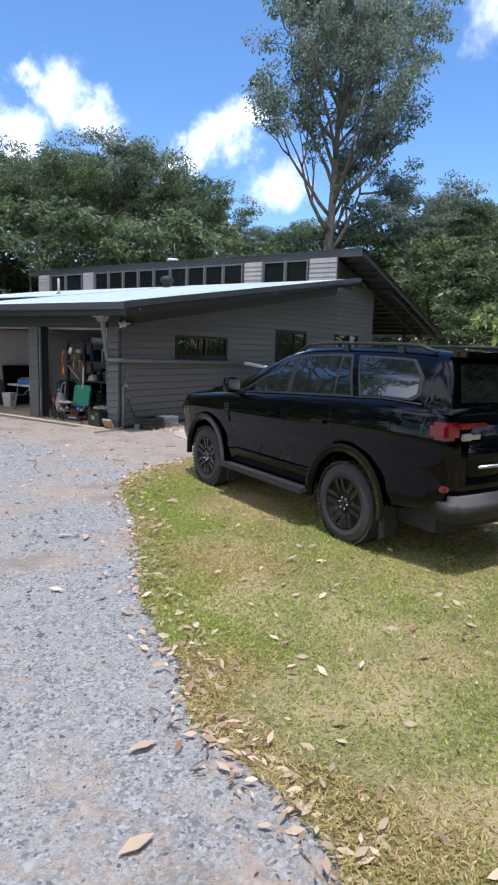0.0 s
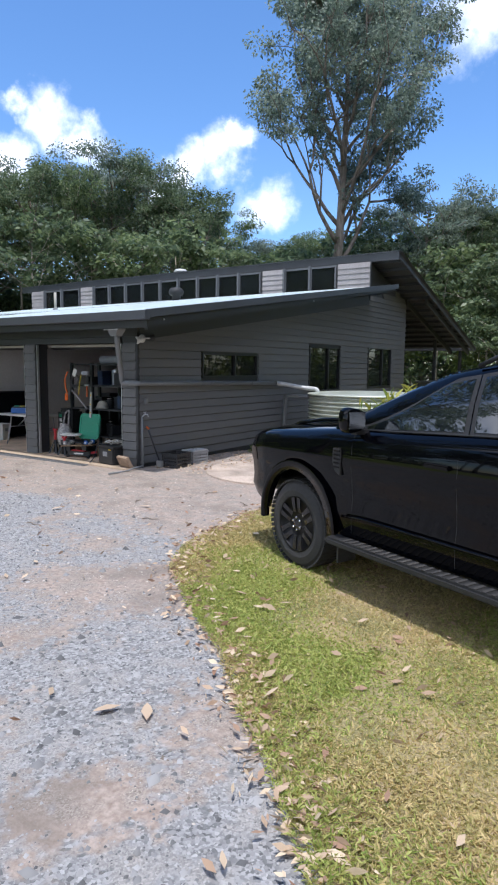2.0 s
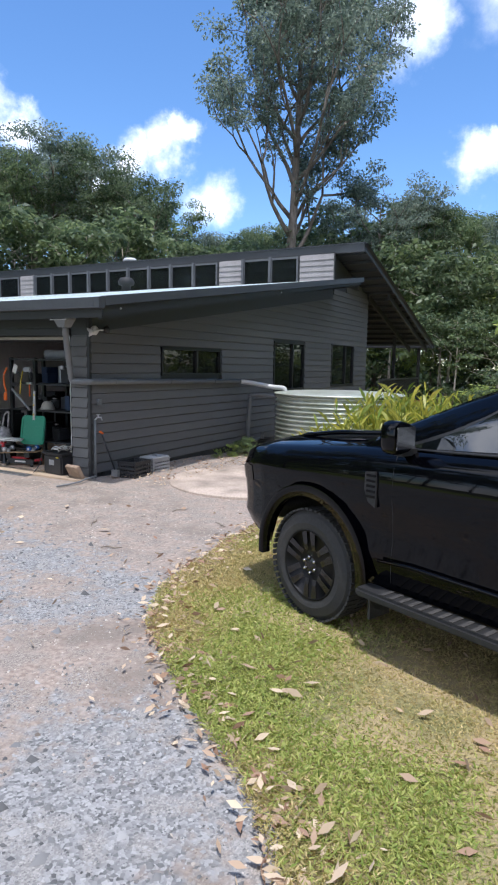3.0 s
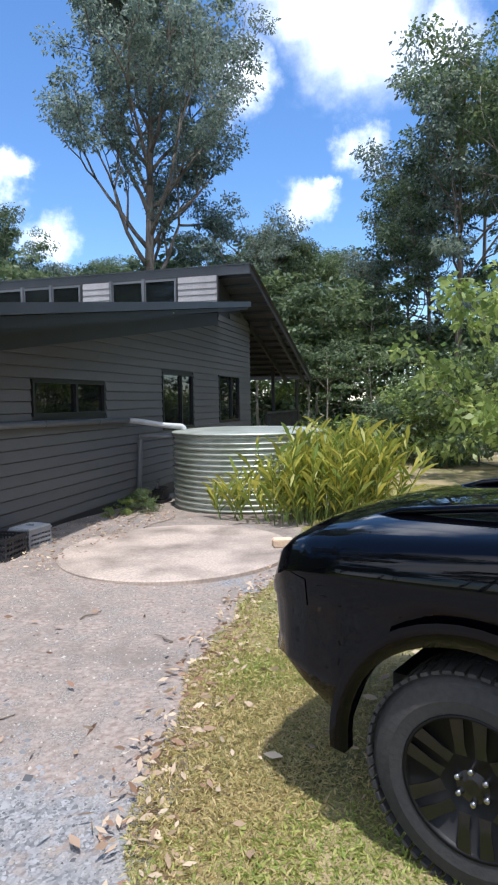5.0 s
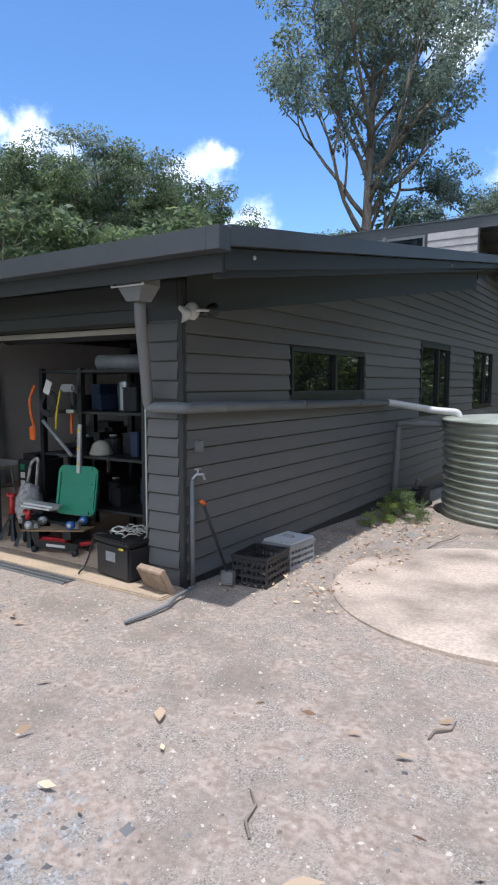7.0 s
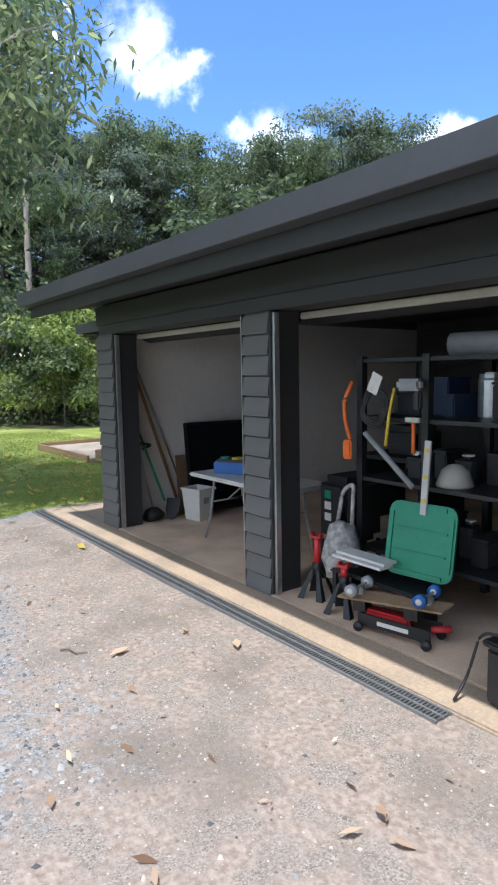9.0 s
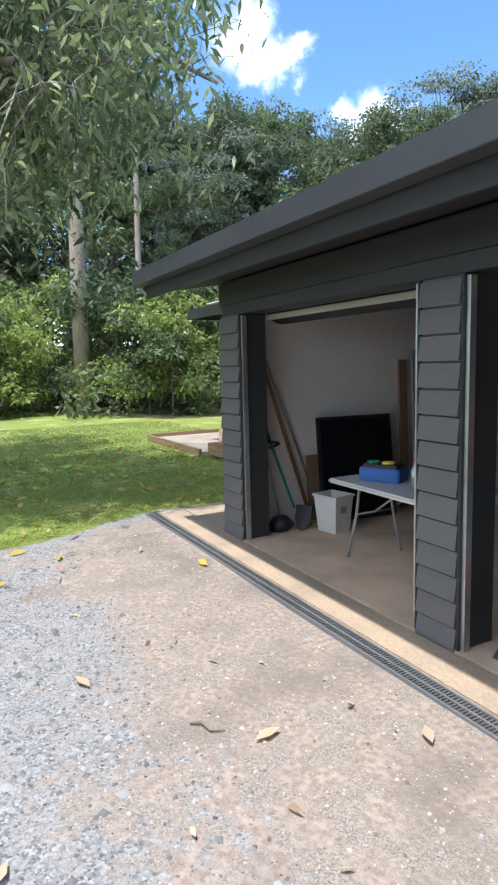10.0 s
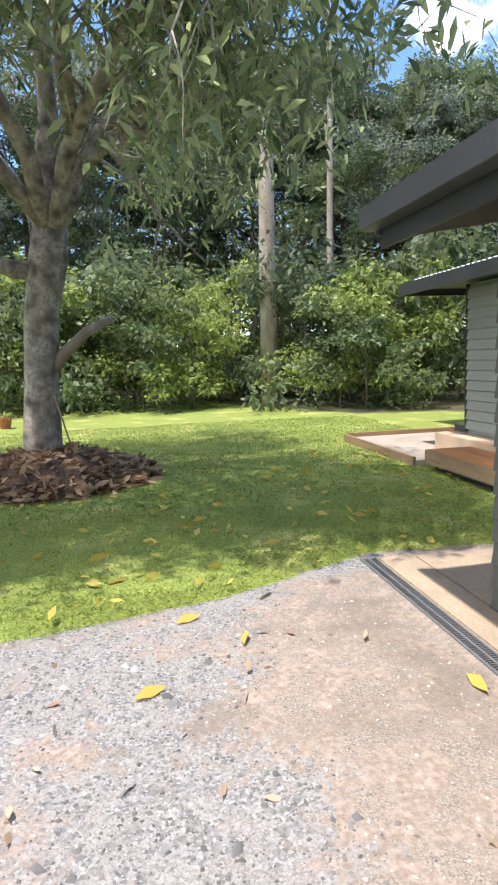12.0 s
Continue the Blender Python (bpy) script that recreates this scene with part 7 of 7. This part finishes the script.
for x in (-0.26, 0.26):
    rod([(x, -0.09, 0.075), (x, 0.09, 0.075)], 0.012, M_STEEL, board_, "axle")
    part("truck", boxes((x - 0.035, x + 0.035, -0.03, 0.03, 0.014, 0.075), bevel=0.01), M_STEEL, board_)
    for y in (-0.12, 0.12):
        rod([(x, y - 0.025, 0.075), (x, y + 0.025, 0.075)], 0.045, M_BLUE if x > 0 else M_GREYPL, board_, "wheel", "blue wheel" if x > 0 else "grey wheel", 18)
        rod([(x, y - 0.03, 0.075), (x, y + 0.03, 0.075)], 0.022, M_WHITE, board_, "wheel_core", n=12)
tub = thing("battery_box", "black plastic box with a pale label in the doorway", "battery box", at=pose(-10.12, 9.78, 0.0, 0, 0, -8))
part("body", boxes((-0.25, 0.25, -0.19, 0.19, 0.0, 0.33), bevel=0.025), M_BLACK, tub)
part("lid", boxes((-0.265, 0.265, -0.205, 0.205, 0.331, 0.37), bevel=0.012), M_BLACK, tub)
part("label", boxes((-0.09, 0.05, -0.1935, -0.1905, 0.16, 0.25)), M_GREYPL, tub, "pale paper label")
rod([(0.12, -0.2, 0.3), (0.18, -0.2, 0.3)], 0.012, M_YELLOW, tub, "latch")
rope = thing("cord_tangle", "tangle of pink and white cord on the black box", "cord", at=pose(-10.08, 9.78, 0.37))
rg = np.random.default_rng(9)
for k in range(5):
    bm = bmesh.new()
    c = rg.uniform(-0.1, 0.1, 2)
    tube(bm, [(c[0] + rg.uniform(0.08, 0.16) * math.cos(a_), c[1] + rg.uniform(0.06, 0.12) * math.sin(a_), 0.015 + 0.05 * abs(math.sin(a_ * 1.5 + k)) + 0.012 * k) for a_ in np.linspace(0, 5.8, 24)], 0.007, 5)
    part("loop", bm, M_WHITE if k % 2 else M_CREAM, rope, smooth=True)
lead = thing("black_lead", "black cable hanging from the box onto the apron", "cable")
rod(bent([(-10.3, 9.7, 0.375), (-10.44, 9.66, 0.4), (-10.5, 9.62, 0.1), (-10.5, 9.5, 0.01)], 0.08), 0.009, M_BLACK, lead, "cable")
mow = thing("mower_bag", "black catcher bag with a pale lettered side beside the post", "grass catcher", at=pose(-12.38, 10.62, 0))
part("bag", boxes((-0.2, 0.2, -0.25, 0.25, 0.35, 0.95), bevel=0.08), M_BLACK, mow)
for k in range(3):
    part("lettering", boxes((-0.07, 0.01, -0.256, -0.25, 0.76 - k * 0.1, 0.83 - k * 0.1), bevel=0.002), M_GREEN if k == 0 else M_WHITE, mow, "pale mark")
rod([(-0.15, -0.2, 0.0), (-0.15, -0.2, 0.36)], 0.02, M_FRAMEBLACK, mow, "stand")
rod([(0.15, 0.2, 0.0), (0.15, 0.2, 0.36)], 0.02, M_FRAMEBLACK, mow, "stand")
bench = thing("work_bench", "dark bench with covered gear behind the doorway post", "bench")
part("top", boxes((-13.9, -12.9, 12.3, 13.2, 0.8, 0.85)), M_FRAMEBLACK, bench)
for x in (-13.85, -12.95):
    part("leg", boxes((x - 0.03, x + 0.03, 12.35, 13.15, 0, 0.8)), M_FRAMEBLACK, bench)
gear = thing("covered_machine", "dark covered machine standing on the bench", "machine", at=pose(-13.4, 12.75, 0.85))
part("body", boxes((-0.3, 0.3, -0.25, 0.25, 0, 0.35), bevel=0.08), M_BLACK, gear)
pot = thing("plant_pot", "terracotta pot with a small plant at the far lawn edge", "plant pot", at=pose(-31.5, 3.6, 0.0))
bm = bmesh.new()
lathe(bm, [(0.14, 0), (0.2, 0.3), (0.22, 0.3), (0.22, 0.34), (0.18, 0.34), (0.17, 0.28), (0, 0.28)], 18)
part("pot", bm, material("terracotta", (0.45, 0.17, 0.08), 0.8), pot, smooth=False)
rg = np.random.default_rng(2)
part("leaves", leaf_mesh("leaves", rg.normal(size=(60, 3)) * 0.05 + np.array([0, 0, 0.33]), rg.normal(size=(60, 3)) * np.array([1, 1, 0.4]) + np.array([0, 0, 0.8]), rg.uniform(0.15, 0.35, 60), 0.2, M_LEAF_BRIGHT, 0.3, rg, True), None, pot)

# ---- ground cover ----
def blades(name, poly, box_, density, height, width, mat, lift, seed, label, lush=None):
    """Grass as many thin leaning blades in one mesh."""
    rng = np.random.default_rng(seed)
    x0, x1, y0, y1 = box_
    n = int((x1 - x0) * (y1 - y0) * density)
    x, y = rng.uniform(x0, x1, n), rng.uniform(y0, y1, n)
    ok = inside(poly, x, y)
    patch = np.array([noise.noise(Vector((a * 0.9, b * 0.9, 7))) for a, b in zip(x[ok][::1], y[ok][::1])])
    keep = rng.uniform(-0.75, 0.35, patch.size) < patch + 0.35
    if lush is not None:
        # green where the turf is lush, straw elsewhere
        keep = (rng.uniform(-0.3, 0.3, patch.size) < patch + 0.12 - 0.5 * smooth_step(4.6, 6.6, y[ok])) == lush
    x, y = x[ok][keep], y[ok][keep]
    n = len(x)
    base = np.stack([x, y, ground_z(x, y) + lift], 1)
    along = rng.normal(size=(n, 3)) * np.array([0.75, 0.75, 0.1]) + np.array([0, 0, 0.8])
    ob = new(name, leaf_mesh(name, base, along, height * rng.uniform(0.5, 1.3, n), width, mat, 0.35, rng))
    return tagged(ob, label, "grass", kind="stuff")


M_BLADE_DRY = leafy("dry_grass_blades", (0.30, 0.29, 0.09), (0.62, 0.50, 0.25), 0.7, 0.3)
M_BLADE_MIX = leafy("mixed_grass_blades", (0.24, 0.28, 0.07), (0.56, 0.49, 0.20), 0.7, 0.3)
M_BLADE_LUSH = leafy("lush_grass_blades", (0.19, 0.27, 0.05), (0.47, 0.48, 0.15), 0.7, 0.3)
M_BLADE = leafy("green_grass_blades", (0.13, 0.21, 0.04), (0.31, 0.36, 0.10), 0.7, 0.3)
blades("grass_near", RING_R, (-5.9, 1.5, 1.2, 8.2), 11000, 0.05, 0.15, M_BLADE_DRY, 0.03, 1, "short straw-coloured grass beside the drive", False)
blades("grass_lush", RING_R, (-5.9, 1.5, 1.2, 8.2), 11000, 0.055, 0.15, M_BLADE_LUSH, 0.03, 5, "short lush green grass beside the drive", True)
blades("grass_strip", RING_R, (-5.9, -1.0, 8.2, 20), 3400, 0.06, 0.16, M_BLADE_MIX, 0.03, 2, "short dry grass running down past the tank")
blades("grass_lawn_edge", RING_L, (-19.5, -15.4, 2.0, 12.5), 3600, 0.05, 0.16, M_BLADE, 0.02, 3, "short green lawn grass at the edge of the drive")
blades("grass_lawn", RING_L, (-30, -19.5, -2, 14), 700, 0.075, 0.2, M_BLADE, 0.02, 4, "green lawn grass under the mango tree")


def stones(name, where, count, size, mat, seed, label):
    """Loose chips of stone, each a low four-sided chip, in one mesh."""
    rng = np.random.default_rng(seed)
    x, y = where(rng, count)
    n = len(x)
    s = np.minimum(size * rng.lognormal(-0.2, 0.6, n), size * 3.2)
    a = rng.uniform(0, 6.283, n)
    z = ground_z(x, y) + s * 0.02
    unit_ = np.array([(1, 0, 0), (0, 0.8, 0), (-0.9, 0.1, 0), (0.1, -0.85, 0), (0.1, 0.1, 0.7)])
    jit = unit_[None] * rng.uniform(0.55, 1.4, (n, 5, 1)) * s[:, None, None]
    c, d = np.cos(a)[:, None], np.sin(a)[:, None]
    v = np.stack([jit[..., 0] * c - jit[..., 1] * d + x[:, None], jit[..., 0] * d + jit[..., 1] * c + y[:, None], jit[..., 2] + z[:, None]], -1)
    tri = np.array([(0, 1, 4), (1, 2, 4), (2, 3, 4), (3, 0, 4)])
    f = (tri[None] + (np.arange(n) * 5)[:, None, None]).reshape(-1)
    me = bpy.data.meshes.new(name)
    me.vertices.add(n * 5)
    me.vertices.foreach_set("co", v.reshape(-1).astype(np.float32))
    me.loops.add(len(f))
    me.loops.foreach_set("vertex_index", f.astype(np.int32))
    me.polygons.add(len(f) // 3)
    me.polygons.foreach_set("loop_start", np.arange(0, len(f), 3, dtype=np.int32))
    me.update(calc_edges=True)
    me.materials.append(mat)
    return tagged(new(name, me), label, "gravel", kind="stuff")


def on_drive(x0, x1, y0, y1, dirt):
    def pick(rng, n):
        x, y = rng.uniform(x0, x1, n), rng.uniform(y0, y1, n)
        ok = ~inside(RING_R, x, y) & ~inside(RING_L, x, y) & ~((x > -17.3) & (x < -9.4) & (y > 9.25)) & ~((x > -20) & (x < -9.45) & (y > 9.8)) & (np.hypot(x + 7.0, y - 11.15) > 1.5) & (np.hypot(x + 7.2, y - 15.45) > 1.5)
        x, y = x[ok], y[ok]
        p = np.array([bare(a, b) for a, b in zip(x.tolist(), y.tolist())])
        keep = rng.uniform(0, 1, len(x)) < (p if dirt else 1.02 - p)
        return x[keep], y[keep]
    return pick


M_STONE = leafy("gravel_chips", (0.08, 0.081, 0.083), (0.36, 0.356, 0.35), 0.95, 0.0)
M_STONE_WARM = leafy("warm_chips", (0.14, 0.115, 0.095), (0.50, 0.45, 0.39), 0.95, 0.0)
stones("gravel_drive", on_drive(-8.5, 1.5, -0.5, 8.5, False), 170000, 0.0062, M_STONE, 11, "loose grey crushed gravel on the drive")
stones("gravel_yard", on_drive(-16.5, -8.5, 2.5, 9.3, False), 170000, 0.0062, M_STONE, 12, "loose grey crushed gravel before the shed")
stones("gravel_coarse", on_drive(-16.0, 0.5, 0.5, 9.2, False), 16000, 0.0135, M_STONE, 14, "coarser crushed stones scattered over the gravel")
stones("gravel_dirt", on_drive(-16.5, -1.0, 3.0, 13.5, True), 95000, 0.0052, M_STONE_WARM, 13, "loose tan stones on trodden dirt")

M_LITTER = leafy("fallen_leaves", (0.28, 0.16, 0.10), (0.66, 0.54, 0.38), 0.75, 0.15)
M_YELLOWLEAF = leafy("yellow_leaves", (0.42, 0.34, 0.05), (0.62, 0.50, 0.12), 0.6, 0.25)


def litter(name, x, y, lo, hi, mat, rng, label, lift=0.02):
    n = len(x)
    base = np.stack([x, y, ground_z(x, y) + lift + rng.uniform(0, 0.02, n)], 1)
    along = rng.normal(size=(n, 3)) * np.array([1, 1, 0.18])
    return tagged(new(name, leaf_mesh(name, base, along, rng.uniform(lo, hi, n), 0.36, mat, 0.06, rng, True)), label, "fallen leaves", kind="stuff")


rng = np.random.default_rng(77)
edge = np.array([p for p in RING_R if -6.2 < p[0] < 1.2 and 0.5 < p[1] < 10.5])
pick = edge[rng.integers(0, len(edge), 2100)]
litter("leaf_litter_edge", pick[:, 0] + rng.normal(0.05, 0.12, 2100), pick[:, 1] + rng.normal(0.06, 0.12, 2100), 0.03, 0.095, M_LITTER, rng, "dead brown leaves along the edge of the grass", 0.035)
x, y = rng.uniform(-6, 4, 2300), rng.uniform(0.5, 14, 2300)
ok = inside(RING_R, x, y)
litter("leaf_litter_grass", x[ok], y[ok], 0.035, 0.115, M_LITTER, rng, "scattered dry leaves on the grass", 0.055)
x, y = rng.uniform(-16, -1, 420), rng.uniform(0.5, 9, 420)
litter("leaf_litter_drive", x, y, 0.03, 0.12, M_LITTER, rng, "scattered dry leaves on the gravel")
x, y = rng.uniform(-9.3, -8.0, 700), rng.uniform(9.9, 14.2, 700)
litter("leaf_litter_wall", x, y, 0.02, 0.08, M_LITTER, rng, "twigs and dead leaves at the foot of the shed wall")
x, y = rng.uniform(-23, -15.8, 300), rng.uniform(4, 12, 300)
ok = inside(RING_L, x, y)
litter("leaf_litter_lawn", x[ok], y[ok], 0.08, 0.2, M_YELLOWLEAF, rng, "yellow mango leaves scattered on the lawn", 0.075)

# larger fallen leaves that can be told apart
LEAF_BROWN = leaf_mesh("leaf", np.array([[-0.08, 0, 0.012]]), np.array([[1, 0, 0.25]]), np.array([0.17]), 0.38, M_LITTER, 0.2, np.random.default_rng(4), True)
LEAF_GOLD = leaf_mesh("leaf", np.array([[-0.1, 0, 0.012]]), np.array([[1, 0, 0.2]]), np.array([0.22]), 0.33, M_YELLOWLEAF, 0.18, np.random.default_rng(6), True)
SPOTS = [(-0.15, 1.05, 0), (-0.55, 1.5, 0), (0.2, 2.3, 0), (-0.9, 2.4, 0), (-2.2, 3.6, 0), (-2.5, 3.9, 0), (-3.0, 4.2, 0), (-2.9, 4.6, 0), (-1.7, 3.6, 0), (-1.2, 3.1, 0), (-3.3, 3.5, 0), (-3.5, 3.4, 0),
         (-7.0, 7.4, 0), (-7.9, 6.6, 0), (-8.2, 8.0, 0), (-12.3, 8.3, 0), (-12.0, 7.0, 0), (-13.3, 7.6, 0), (-15.9, 7.95, 1), (-16.3, 7.6, 1), (-15.35, 7.3, 1), (-16.63, 8.25, 1), (-15.0, 9.1, 1), (-11.9, 9.0, 0), (-14.2, 6.3, 1),
         (-17.2, 7.1, 1), (-17.9, 8.6, 1), (-18.8, 9.4, 1), (-19.5, 10.6, 1), (-18.3, 7.4, 1), (-20.2, 9.0, 1), (-17.5, 10.1, 1), (-19.0, 8.0, 1), (-18.1, 6.0, 1), (-0.6, 2.9, 0), (0.4, 1.9, 0), (-4.4, 5.9, 0), (-4.0, 5.0, 0)]
rng = np.random.default_rng(88)
for x, y, gold in SPOTS:
    t = new("fallen_leaf", LEAF_GOLD if gold else LEAF_BROWN)
    t.matrix_basis = pose(x, y, float(ground_z(x, y)) + (0.03 if gold and x < -16.5 else 0.012), 0, 0, float(rng.uniform(0, 360)))
    tagged(t, "curled yellow mango leaf lying on the ground" if gold else "curled dry brown leaf lying on the ground", "leaf", "fallen leaves")
for i, (x, y, a, L) in enumerate(((-6.6, 6.9, 30, 0.22), (-7.3, 7.5, 120, 0.3), (-6.9, 8.6, 70, 0.26), (-7.6, 5.9, 10, 0.2), (-8.0, 12.3, 80, 0.9), (-8.5, 12.8, 100, 0.7), (-5.9, 8.3, 150, 0.24), (-12.6, 8.0, 40, 0.2))):
    bm = bmesh.new()
    tube(bm, [(0, 0, 0.012), (L * 0.3, 0.02, 0.02), (L * 0.65, -0.02, 0.014), (L, 0.01, 0.012)], [0.006, 0.008, 0.007, 0.003], 6)
    t = new("twig", bm_mesh("twig", bm, M_BARK, True))
    t.matrix_basis = pose(x, y, float(ground_z(x, y)), 0, 0, a)
    tagged(t, "dry brown twig lying on the ground", "twig", "twigs")
